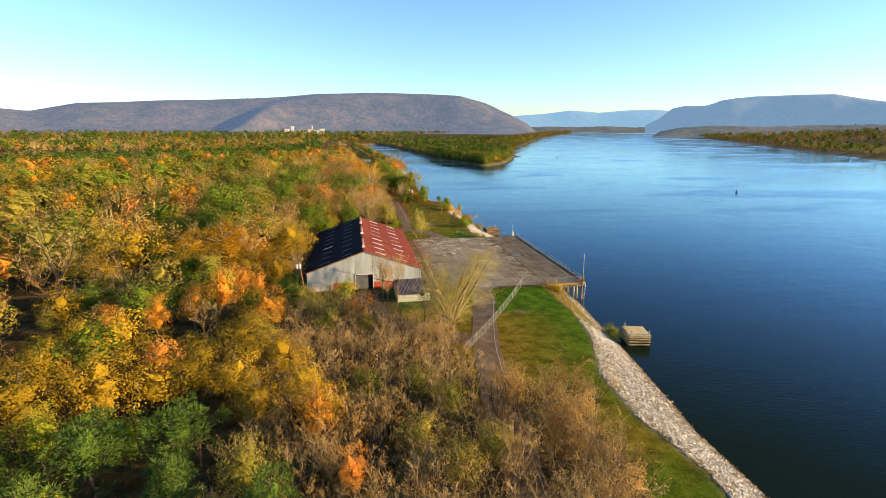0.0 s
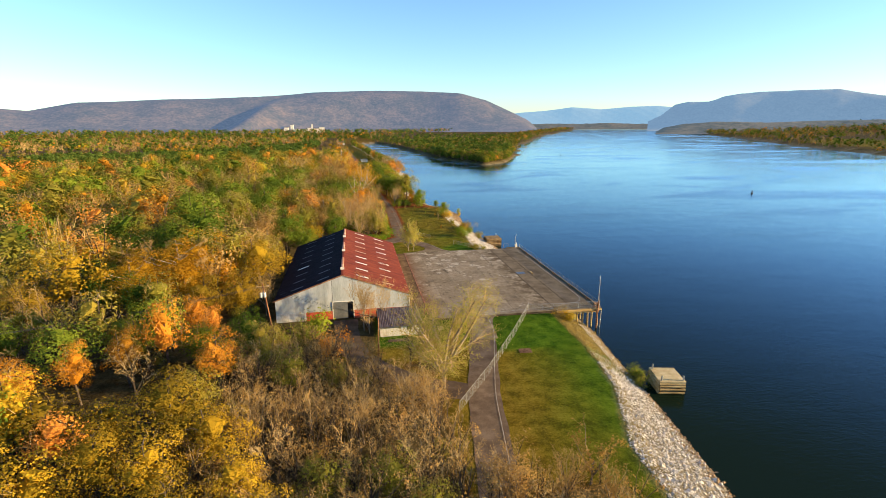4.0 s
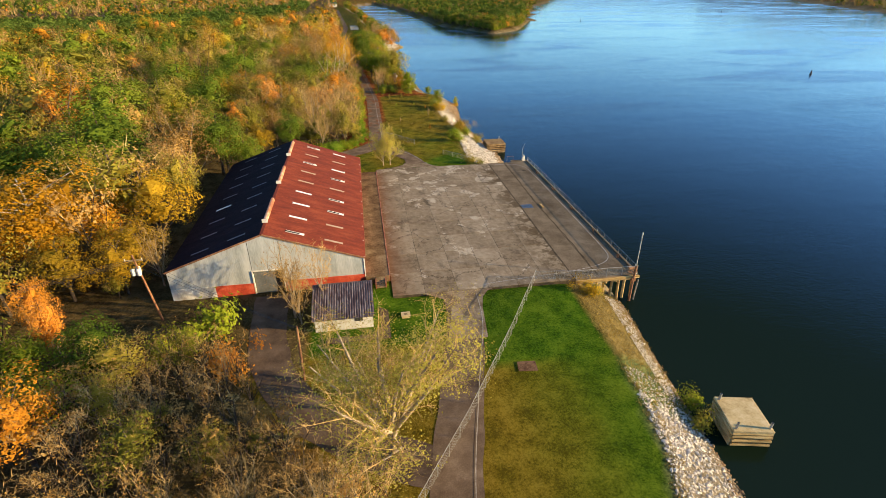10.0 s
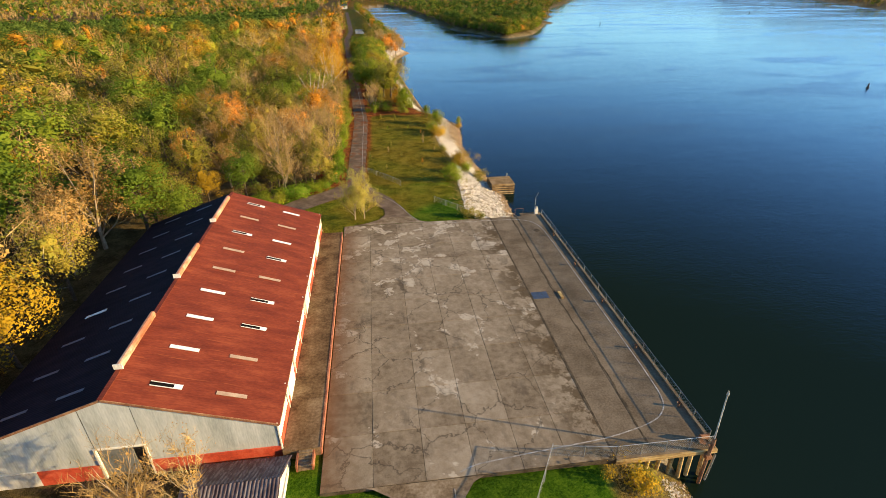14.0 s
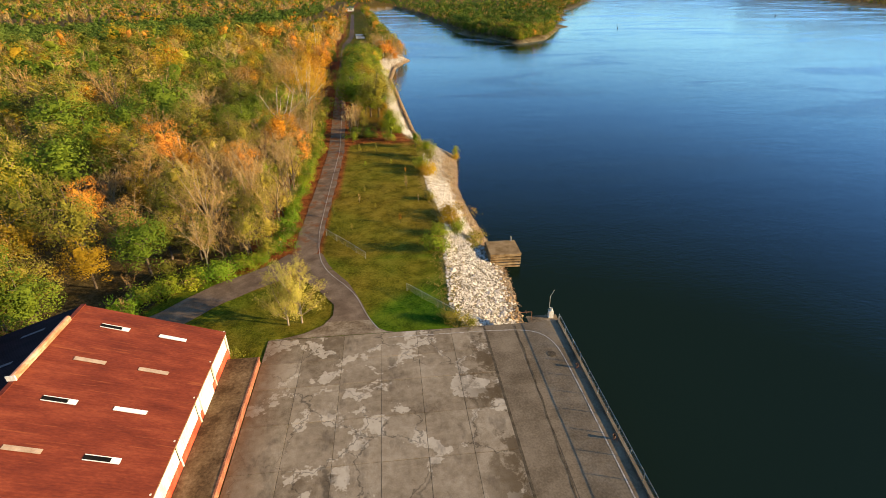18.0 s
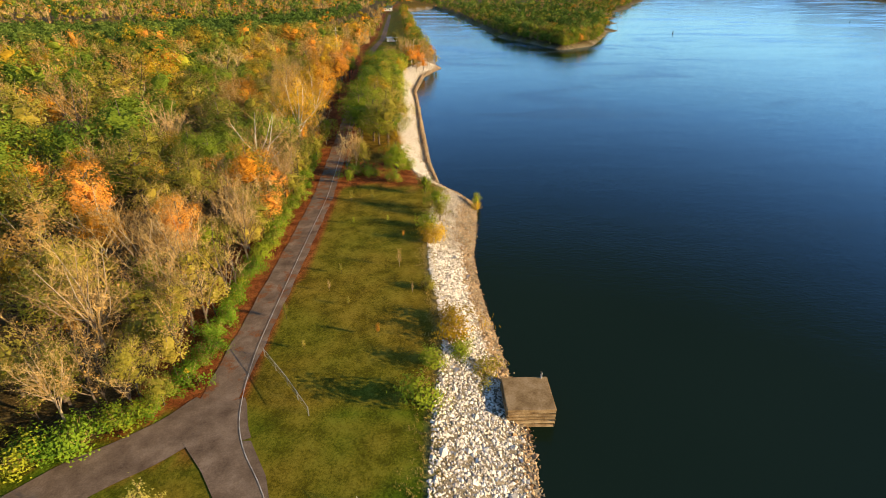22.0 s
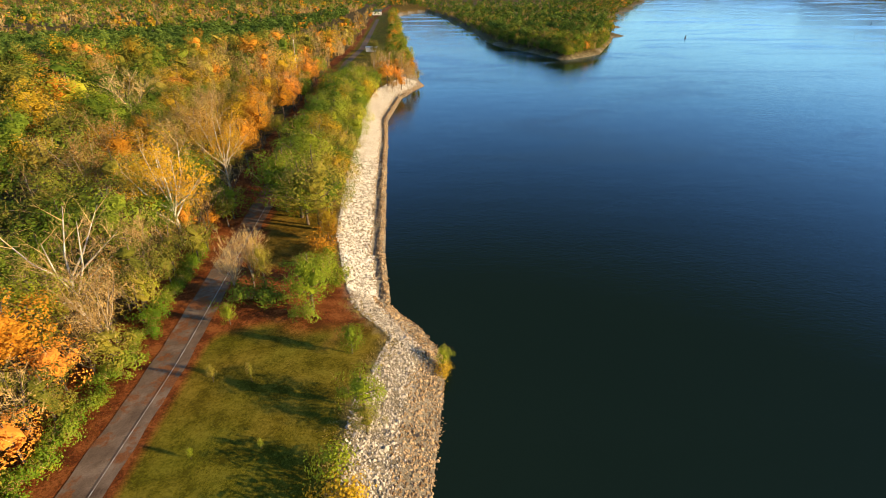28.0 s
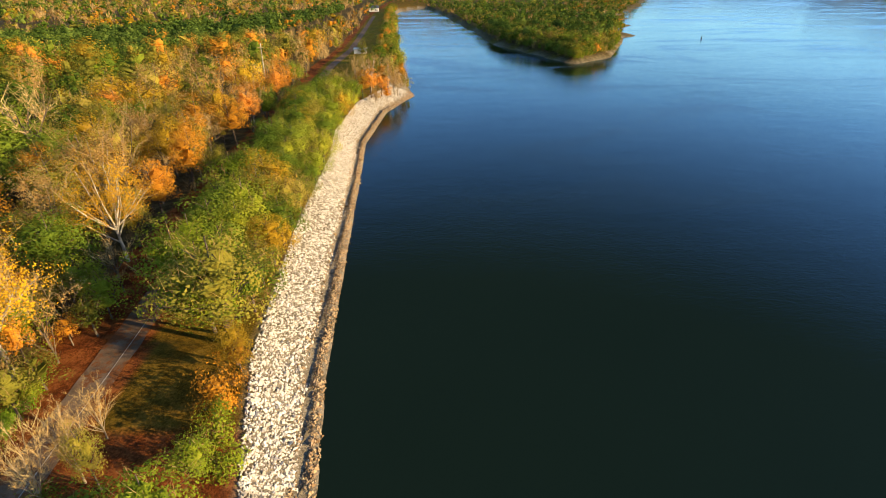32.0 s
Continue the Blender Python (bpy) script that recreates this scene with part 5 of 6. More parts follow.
variants_t = [mesh_np("rock", [(RV[i], ICO_F, 0)], [ROCK_TAN]) for i in range(12)]
for i in nearest:
    ob = part("rock", (variants_t if tan[i] else variants)[i % 12], bankob)
    ob.matrix_local = Matrix.LocRotScale((fx[i], fy[i], fz[i]), Euler((0, 0, rr.uniform(0, 6.28))), [size[i]] * 3)
OCT_V = np.array([(1, 0, 0), (-1, 0, 0), (0, 1, 0), (0, -1, 0), (0, 0, 1), (0, 0, -1)], float)
OCT_F = np.array([(0, 2, 4), (2, 1, 4), (1, 3, 4), (3, 0, 4), (2, 0, 5), (1, 2, 5), (3, 1, 5), (0, 3, 5)])
RO = rock_verts(len(fx), rr, OCT_V) * 1.12
wv_ = RO[rest] * size[rest][:, None, None] + np.stack([fx[rest], fy[rest], fz[rest]], -1)[:, None]
wf = (OCT_F[None] + (np.arange(len(rest)) * 6)[:, None, None]).reshape(-1, 3)
part("loose_rocks", mesh_np("loose_rocks", [(wv_.reshape(-1, 3), wf, np.repeat(np.where(tan[rest], 1, np.where((fy[rest] < 128) | (fy[rest] > 168), 2, 0)), 8))], [ROCK_PALE, ROCK_TAN, ROCK_WHITE]), bankob, "pale limestone rocks, tan and stained at the waterline", kind="stuff")

# ---- trees ----
def rand_dirs(n, rng):
    v = rng.normal(size=(n, 3))
    return v / (np.linalg.norm(v, axis=1)[:, None] + 1e-9)


def leaf_chunk(cen, size, rng, k=0, long=1.25, out=None, loose=0.45):
    """Diamond leaves round the given centres, each an island of its own."""
    n = len(cen)
    nor = rand_dirs(n, rng) * loose + ([0, 0, 0.5] if out is None else out)
    nor /= np.linalg.norm(nor, axis=1)[:, None] + 1e-9
    u = np.cross(nor, rand_dirs(n, rng))
    u /= np.linalg.norm(u, axis=1)[:, None] + 1e-9
    w = np.cross(nor, u)
    s = (size * rng.uniform(0.65, 1.35, n))[:, None]
    v = np.stack([cen + u * s * 0.62 * long, cen - u * s * 0.42 + w * s * 0.52, cen - u * s * 0.42 - w * s * 0.52], 1)
    return (v.reshape(-1, 3), np.arange(3 * n).reshape(n, 3), k)


def twig_chunk(base, d, ln_, wid, rng, k=0):
    n = len(base)
    sd = np.cross(d, rand_dirs(n, rng))
    sd /= np.linalg.norm(sd, axis=1)[:, None] + 1e-9
    v = np.stack([base - sd * wid / 2, base + sd * wid / 2, base + d * ln_[:, None]], 1)
    return (v.reshape(-1, 3), np.arange(3 * n).reshape(n, 3), k)


SPEC = {
    # leaf, bark, height, crown radius, crown base, clumps, leaves each, leaf size, twigs each
    "gold": (L_GOLD, BARK, 14, 4.8, 0.16, 44, 70, 0.23, 3),
    "orange": (L_ORANGE, BARK, 14, 3.7, 0.20, 36, 64, 0.21, 6),
    "rust": (L_RUST, TWIGBARK, 12, 3.2, 0.20, 26, 50, 0.2, 16),
    "olive": (L_OLIVE, BARK, 13, 3.9, 0.15, 34, 62, 0.21, 8),
    "green": (L_GREEN, BARK, 14, 4.8, 0.14, 46, 72, 0.24, 0),
    "lime": (L_LIME, BARK, 10, 3.5, 0.08, 32, 72, 0.19, 4),
    "bare": (L_RUST, TWIGBARK, 11, 3.3, 0.22, 46, 3.0, 0.18, 30),
    "brush": (L_RUST, TWIGBARK, 7, 2.5, 0.10, 26, 12, 0.10, 24),
    "pine": (L_PINE, BARK, 14, 4.6, 0.22, 62, 60, 0.42, 0),
    "sycamore": (L_AMBER, PALE_BARK, 16, 5.2, 0.33, 56, 34, 0.165, 10),
    "willow": (L_WILLOW, TWIGBARK, 15, 6.2, 0.20, 70, 24, 0.105, 26),
    "amber": (L_AMBER, PALE_BARK, 17, 6.4, 0.12, 90, 72, 0.25, 5),
    "ash": (L_WILLOW, TWIGBARK, 10, 4.2, 0.16, 40, 30, 0.17, 10),
    "dead": (L_RUST, PALE_BARK, 13, 5.4, 0.30, 20, 1, 0.2, 10),
}


# limbs, branches each, twigs each, steepest and flattest lean of the limbs, leaves per twig
BRANCHY = {"bare": (10, 11, 16, 8, 40, 0.10), "brush": (9, 9, 11, 4, 32, 0.6), "willow": (16, 14, 14, 12, 78, 5.5), "ash": (10, 10, 10, 12, 62, 4.2), "sycamore": (11, 11, 10, 12, 52, 4.6), "rust": (9, 10, 12, 8, 40, 1.8), "dead": (11, 10, 10, 15, 68, 0.0)}


def branchy_chunks(kind, rng, lod):
    """A tree drawn limb by limb: stems fan out of the trunk, each with branches and twigs, leaves at their tips."""
    leaf, bark, H, R, cb, K, L, ls, T = SPEC[kind]
    n1, n2, n3, a0, a1, per = BRANCHY[kind]
    wide = 1.0
    if lod == 1:
        n1, n2, n3, per, ls, wide = n1 - 4, n2 - 4, max(3, n3 - 7), per * 1.4, ls * 1.45, 1.25
    tr = np.array([(0, 0, -0.4), (0.01 * H, 0, H * 0.2), (0, 0.015 * H, H * 0.45)])
    wood = [tube_chunk(tr, np.array([0.018, 0.013, 0.008]) * H, 6 if lod == 0 else 3)]
    az = np.arange(n1) * 2.4 + rng.uniform(0, 6.28)
    el = np.radians(rng.uniform(a0, a1, n1))
    base = np.stack([np.zeros(n1), np.zeros(n1), H * rng.uniform(cb * 0.6, 0.42, n1)], -1)
    d1 = np.stack([np.sin(el) * np.cos(az), np.sin(el) * np.sin(az), np.cos(el)], -1)
    len1 = np.minimum((H - base[:, 2]) / np.maximum(d1[:, 2], 0.35), R / np.maximum(np.sin(el), 0.2)) * rng.uniform(0.8, 1.0, n1)
    mid = base + d1 * (len1 * 0.5)[:, None] + rng.normal(0, 0.025 * H, (n1, 3))
    tip = base + d1 * len1[:, None] + [0, 0, 0.03 * H]
    stout = {"dead": 1.5, "willow": 2.1, "sycamore": 1.2}.get(kind, 1.0)
    for i in range(n1):
        wood.append(tube_chunk([base[i], mid[i], tip[i]], np.array([0.0080, 0.0048, 0.0016]) * H * (1 if lod == 0 else 1.3) * stout, 4 if lod == 0 else 3))
    # branches
    i1 = np.repeat(np.arange(n1), n2)
    t = rng.uniform(0.22, 1.0, len(i1))[:, None]
    p2 = np.where(t < 0.5, base[i1] + (mid - base)[i1] * t * 2, mid[i1] + (tip - mid)[i1] * (t - 0.5) * 2)
    d2 = d1[i1] * 0.75 + rand_dirs(len(i1), rng) * 0.7 + [0, 0, 0.3]
    d2 /= np.linalg.norm(d2, axis=1)[:, None]
    len2 = H * rng.uniform(0.13, 0.26, len(i1))
    lv = [twig_chunk(p2, d2, len2, 0.06 * wide * H / 11 * min(stout, 1.4), rng, 1)]
    # twigs
    i2 = np.repeat(np.arange(len(i1)), n3)
    u = rng.uniform(0.2, 1.0, len(i2))
    p3 = p2[i2] + d2[i2] * (len2[i2] * u)[:, None]
    d3 = d2[i2] * 0.6 + rand_dirs(len(i2), rng) * 0.75 + [0, 0, 0.22 if kind != "willow" else -0.15]
    d3 /= np.linalg.norm(d3, axis=1)[:, None]
    len3 = H * rng.uniform(0.05, 0.115, len(i2))
    lv.append(twig_chunk(p3, d3, len3, 0.030 * wide, rng, 1))
    n = rng.poisson(per, len(i2))
    c = np.repeat(p3 + d3 * len3[:, None] * 0.8, n, 0)
    if len(c):
        c = c + rng.normal(0, 0.02 * H, c.shape)
        zc = H * 0.6
        lv.append(leaf_chunk(c, ls, rng, 0, 1.25, (c - [0, 0, zc]) / np.array([R, R, H * 0.4]) * 0.7 + [0, 0, 0.1]))
    return wood, lv


def lumps(cen, r, rng, k=0, form=(ICO_V, ICO_F)):
    """Uneven solid masses of foliage."""
    r = np.broadcast_to(np.asarray(r, float), (len(cen),))
    v = rock_verts(len(cen), rng, form[0]) * r[:, None, None] * [1, 1, 1.25] + cen[:, None]
    return [(v.reshape(-1, 3), (form[1][None] + (np.arange(len(cen)) * len(form[0]))[:, None, None]).reshape(-1, 3), k)]


def crown_clumps(kind, K, rng):
    """Centres and radii of the leafy clumps that make up one uneven crown."""
    leaf, bark, H, R, cb, _, L, ls, T = SPEC[kind]
    zc, zr = H * (cb + (1 - cb) * 0.46), H * (1 - cb) * 0.5
    g = np.arange(K) + 0.5
    dz = 1 - 1.72 * g / K                              # spread evenly over the crown, few below
    a = g * 2.39996 + rng.uniform(0, 6.28)
    q = np.sqrt(np.clip(1 - dz * dz, 0, 1))
    d = np.stack([np.cos(a) * q, np.sin(a) * q, dz], -1) + rng.normal(0, 0.16, (K, 3))
    rad = rng.uniform(0.44, 0.84, K)
    lob = 1 + 0.24 * np.sin(a % 6.283 * rng.integers(2, 4) + rng.uniform(0, 6.28))
    cen = np.stack([d[:, 0] * R * rad * lob, d[:, 1] * R * rad * lob, zc + d[:, 2] * zr * rad * rng.uniform(0.85, 1.1, K)], -1)
    rc = R * rng.uniform(0.27, 0.42, K) * min(1.75, (40 / K) ** 0.33)
    return cen, rc, zc, zr


def leafy_chunks(kind, rng, lod):
    """A full crown: clumps, each a shaded heart under a skin of small leaves that face outwards."""
    leaf, bark, H, R, cb, K, L, ls, T = SPEC[kind]
    k_, l_, s_ = ((1.1, 1.2, 0.92), (0.6, 0.85, 1.28), (0.42, 0.28, 1.9), (0.12, 0.075, 3.6))[lod]
    K, L, ls = max(2, int(K * k_)), L * l_, ls * s_
    cen, rc, zc, zr = crown_clumps(kind, K, rng)
    if kind == "pine":
        cen[:, :2] *= np.clip(1.5 - cen[:, 2:] / H, 0.25, 1)
        rc = rc * 0.8
    wood, lv = [], []
    if lod < 2:
        lean = rng.normal(0, 0.03 * H, 2)
        tr = np.array([(0, 0, -0.4), (lean[0] * 0.3, lean[1] * 0.3, H * 0.3), (lean[0] * 0.8, lean[1] * 0.8, H * 0.6), (lean[0], lean[1], H * 0.9)])
        wood.append(tube_chunk(tr, np.array([0.019, 0.015, 0.009, 0.003]) * H, 6 if lod == 0 else 3))
        for c in (cen[::2] if lod == 0 else cen[:0]):
            hz = min(max(c[2] - np.hypot(c[0], c[1]) * rng.uniform(0.5, 0.95), H * 0.16), H * 0.85)
            p0 = np.array([np.interp(hz, tr[:, 2], tr[:, i]) for i in range(2)] + [hz])
            mid = (p0 * 0.45 + c * 0.55) + [0, 0, 0.06 * H * rng.uniform(-0.3, 1)]
            wood.append(tube_chunk([p0, mid, c], np.array([0.0065, 0.0042, 0.0014]) * H, 3))
    if lod < 3:                                         # the dense heart of the crown
        hearts = np.array([(0, 0, zc - 0.35 * zr), (0.12 * R, 0, zc), (-0.08 * R, 0.1 * R, zc + 0.32 * zr)])
        lv += lumps(hearts, R * 0.34, rng)
    else:
        lv += lumps(cen, rc * 0.62, rng, 0, (OCT_V, OCT_F))
    per = np.maximum(4, rng.poisson(L * (rc / rc.mean()) ** 2))
    i = np.repeat(np.arange(K), per)
    o = rand_dirs(len(i), rng)
    crown_out = (cen[i] - [0, 0, zc - 0.3 * zr]) / np.array([R, R, zr])
    o = o + crown_out * 0.55
    o /= np.linalg.norm(o, axis=1)[:, None] + 1e-9
    if kind == "pine" and lod < 2:
        d = o + rand_dirs(len(i), rng) * 0.25 + [0, 0, 0.3]
        d /= np.linalg.norm(d, axis=1)[:, None]
        lv.append(twig_chunk(cen[i] + o * (rc[i] * rng.uniform(0.4, 0.8, len(i)))[:, None], d, rc[i] * rng.uniform(0.3, 0.5, len(i)), ls * 0.30, rng))
    else:
        p = cen[i] + o * (rc[i] * rng.uniform(0.6, 1.05, len(i)))[:, None]
        lv.append(leaf_chunk(p, ls, rng, 0, 1.25, o * 1.0 + crown_out * 0.6 + [0, 0, 0.12], 0.52 if lod < 2 else 0.4))
    if T and lod < 2:
        b = np.repeat(cen, rng.poisson(T * (1 if lod == 0 else 0.6), K), 0)
        dd = rand_dirs(len(b), rng) * 0.7 + np.array([0, 0, 0.85]) + (b - [0, 0, zc]) / np.array([R, R, zr]) * 0.6
        dd /= np.linalg.norm(dd, axis=1)[:, None]
        lv.append(twig_chunk(b + rng.normal(size=(len(b), 3)) * R * 0.12, dd, rng.uniform(0.9, 2.0, len(b)), 0.035 if lod == 0 else 0.07, rng, 1))
    return wood, lv


def broom_chunks(kind, rng, lod):
    """A bare tree far off: upright sprays of thin twigs."""
    leaf, bark, H, R, cb, K, L, ls, T = SPEC[kind]
    n = 90 if lod == 2 else 22
    a, q = rng.uniform(0, 6.28, n), R * 0.62 * np.sqrt(rng.uniform(0, 1, n))
    b = np.stack([np.cos(a) * q * 0.8, np.sin(a) * q * 0.8, H * rng.uniform(0.12, 0.62, n)], -1)
    d = rand_dirs(n, rng) * 0.32 + [0, 0, 1] + b * [0.13, 0.13, 0]
    d /= np.linalg.norm(d, axis=1)[:, None]
    top = np.minimum(H * rng.uniform(0.2, 0.42, n), (H * (1 - 0.3 * (q / R) ** 2) - b[:, 2]))
    out = [twig_chunk(b, d, top, 0.085 if lod == 2 else 0.32, rng, 1)]
    if kind == "rust":
        out.append(leaf_chunk(b + d * top[:, None] * 0.7, ls * (2.2 if lod == 2 else 4), rng, 0, 1.25, d * 0.4))
    return [], out


def tree_chunks(kind, rng, lod=0):
    if lod < 2 and kind in BRANCHY:
        return branchy_chunks(kind, rng, lod)
    if kind in ("bare", "dead", "brush", "willow", "rust", "ash"):
        return broom_chunks(kind, rng, lod)
    return leafy_chunks(kind, rng, lod)


KINDS = list(SPEC)
LABELS = {
    "gold": "broad golden-yellow autumn tree", "orange": "orange-brown autumn tree with thin crown", "rust": "rusty-brown tree with few remaining leaves",
    "olive": "olive-green tree thinning in autumn", "green": "dense dark green leafy tree", "lime": "yellow-green young leafy tree",
    "bare": "bare grey-brown tree with fine upright twigs", "brush": "low bare tan brushwood", "pine": "green pine with tufted needle clumps", "sycamore": "tall tree with white limbs and orange leaves",
    "amber": "large spreading golden-orange tree with pale limbs", "ash": "slender tree with thin yellow-green leaves", "dead": "dead tree with bare white broken limbs",
    "willow": "large half-bare tree with sparse yellow-green leaves"}
NEAR = {}
for kd in KINDS:
    NEAR[kd] = []
    for v in range(3 if kd not in ("sycamore", "willow") else 2):
        rg = np.random.default_rng(100 + 17 * KINDS.index(kd) + v)
        wood, lv = tree_chunks(kd, rg)
        NEAR[kd].append((mesh_np("trunk", wood, [SPEC[kd][1]], True), mesh_np("crown", lv, [SPEC[kd][0][v % 3], L_BARE])))


def tree(kd, x, y, h, label="", wide=1.0, group=""):
    tr, cr = NEAR[kd][int(RNG.integers(len(NEAR[kd])))]
    z = float(land_z(np.array([x]), np.array([y]))[0])
    e = thing({"pine": "pine_tree", "bare": "bare_tree", "gold": "golden_tree", "orange": "orange_tree"}.get(kd, "tree") if h > 4.5 else "sapling", label or LABELS[kd] + " in the riverside woods", "tree", (x, y, z), group=group)
    s = h / SPEC[kd][2]
    e.rotation_euler = (0, 0, RNG.uniform(0, 6.28))
    e.scale = (s * wide, s * wide, s)
    part("trunk", tr, e)
    part("crown", cr, e)
    return e


def pick(x, y, rng):
    """Kind and height of a tree by where it stands."""
    n = smooth_noise(np.array([x]), np.array([y]), 19, 3)[0]
    if y < -12 and x > -63:
        k = rng.choice(["bare", "olive", "rust", "gold", "lime"], p=[0.44, 0.30, 0.14, 0.08, 0.04])
        return k, rng.uniform(6, 9.5)
    if y < -12:
        k = rng.choice(["gold", "olive", "green", "orange", "bare", "rust", "lime"], p=[0.17, 0.30, 0.18, 0.08, 0.12, 0.07, 0.08])
        return k, rng.uniform(8.5, 14.5)
    if x > -52 and y > 66:
        k = rng.choice(["bare", "olive", "rust", "orange", "lime", "green"], p=[0.32, 0.32, 0.14, 0.10, 0.06, 0.06])
        return k, rng.uniform(9, 14.5)
    if x > -75 and y > 205:
        k = rng.choice(["orange", "rust", "olive", "gold", "bare", "green"], p=[0.26, 0.22, 0.22, 0.12, 0.10, 0.08])
    elif n > 0.25:
        k = rng.choice(["orange", "gold", "rust", "bare", "olive"], p=[0.17, 0.07, 0.22, 0.18, 0.36])
    elif n < -0.3:
        k = rng.choice(["green", "olive", "lime", "gold", "orange"], p=[0.32, 0.32, 0.16, 0.12, 0.08])
    else:
        k = rng.choice(["olive", "orange", "gold", "bare", "green", "rust"], p=[0.34, 0.09, 0.07, 0.14, 0.22, 0.14])
    return k, rng.uniform(9, 18)


rt = np.random.default_rng(11)
spots = []
for x in np.arange(-330, -15, 8.3):
    for y in np.arange(-128, 470, 8.3):
        spots.append((x + rt.uniform(-4.1, 4.1), y + rt.uniform(-4.1, 4.1)))
spots = np.array(spots)
spots = spots[cover(spots[:, 0], spots[:, 1])]
HERO = [("willow", -32.6, -30.2, 17, 1.28), ("amber", -86.0, 17.0, 19, 1.45), ("amber", -95.0, 12.0, 16, 1.25), ("gold", -80.0, 7.0, 12, 1.2), ("dead", -44.6, 160.2, 16.8, 1.15), ("bare", -45.2, -3.2, 11.5, 0.9), ("brush", -41.2, -1.5, 10, 0.8), ("brush", -44.2, -5.0, 7.5, 1.0), ("bare", -67.5, 9.5, 9.5, 0.9),
        ("gold", -71.0, -42.0, 13.5, 1.2), ("gold", -64.5, -47.0, 11.5, 1.15), ("gold", -76.5, -50.0, 11, 1.2), ("gold", -70, -52, 10.5, 1.2), ("gold", -60, -55, 9.5, 1.15), ("gold", -66, -59, 10, 1.1), ("gold", -56, -61, 8.5, 1.0), ("gold", -88, -54, 13, 1.2), ("gold", -96, -57, 13, 1.2), ("gold", -100, -46, 12, 1.1), ("lime", -91, -63, 10, 1.0), ("orange", -57.5, -66, 12, 0.8), ("orange", -53, -76, 9.5, 0.7),
        ("pine", -82, -70, 12.5, 1.35), ("pine", -74, -66, 11.5, 1.25), ("pine", -61.5, -80, 10, 1.25), ("pine", -91, -74, 12, 1.3), ("pine", -83, -79, 11.0, 1.3), ("pine", -72, -75, 10, 1.2), ("pine", -98, -66, 11, 1.2), ("pine", -69, -86, 9, 1.2),
        ("orange", -96, -30, 11.5, 1.1), ("orange", -90.5, -25, 11.5, 1.0), ("orange", -85, -20.5, 11.5, 1.0), ("orange", -74.8, -8, 10.5, 0.9), ("orange", -79, -3, 11, 0.9), ("lime", -74.6, -14, 9, 1.5), ("lime", -70, -20, 8, 1.4), ("green", -109, -10, 10.5, 1.2), ("green", -100, 12, 14.5, 1.15), ("green", -93, 7, 13, 1.1), ("green", -107, 20, 14, 1.1), ("olive", -57, -14, 8, 0.9), ("olive", -63, -22, 9, 1.0), ("gold", -112, 2, 13, 1.0),
        ("sycamore", -40.4, 184.5, 19.4, 1.15), ("sycamore", -41.5, 214, 17, 1.1), ("green", -47.5, 178, 16, 1.25), ("green", -55, 176, 15, 1.2), ("lime", -61, 160, 14.5, 1.25), ("lime", -52, 166, 13, 1.0), ("orange", -45.8, 117.5, 13.5, 1.0), ("orange", -57.5, 116, 14, 1.1), ("gold", -63, 104, 12, 0.9), ("orange", -71, 98, 13, 1.1), ("gold", -61.5, 78, 9.5, 1.2), ("gold", -80, 130, 15, 0.9), ("dead", -59.5, 118, 13.5, 0.9), ("lime", -62.5, 188, 16, 1.0), ("green", -43, 184, 14, 0.9),
        ("orange", -42, 230, 15, 1.1), ("orange", -43.5, 248, 16, 1.1), ("orange", -49, 262, 16, 1.2), ("orange", -45, 283, 16, 1.2), ("orange", -45.5, 300, 16, 1.2), ("orange", -47, 320, 16, 1.2), ("orange", -48, 342, 16, 1.2), ("orange", -51, 362, 16, 1.2), ("gold", -52, 258, 16, 1.1), ("gold", -54, 296, 16, 1.1), ("green", -46, 205, 15, 1.1), ("olive", -57, 150, 14.5, 0.9)]
hero_xy = np.array([(h[1], h[2]) for h in HERO])
spots = spots[np.min(np.hypot(spots[:, None, 0] - hero_xy[:, 0], spots[:, None, 1] - hero_xy[:, 1]), 1) > 5.0]
for kd, x, y, h, w in HERO:
    tree(kd, x, y, h, wide=w, label="large half-bare tree with sparse yellow-green leaves beside the path" if kd == "willow" else "bare spreading tree in front of the warehouse gable" if (kd, x) == ("bare", -45.2) else "")
reach = np.maximum(0, -spots[:, 0] - 33) + np.where(spots[:, 1] > 260, (spots[:, 1] - 260) * 0.5, 0)
order = np.argsort(reach)
near_n = 185
for i in order[:near_n]:
    kd, h = pick(*spots[i], rt)
    tree(kd, spots[i, 0], spots[i, 1], h, wide=rt.uniform(1.0, 1.4))

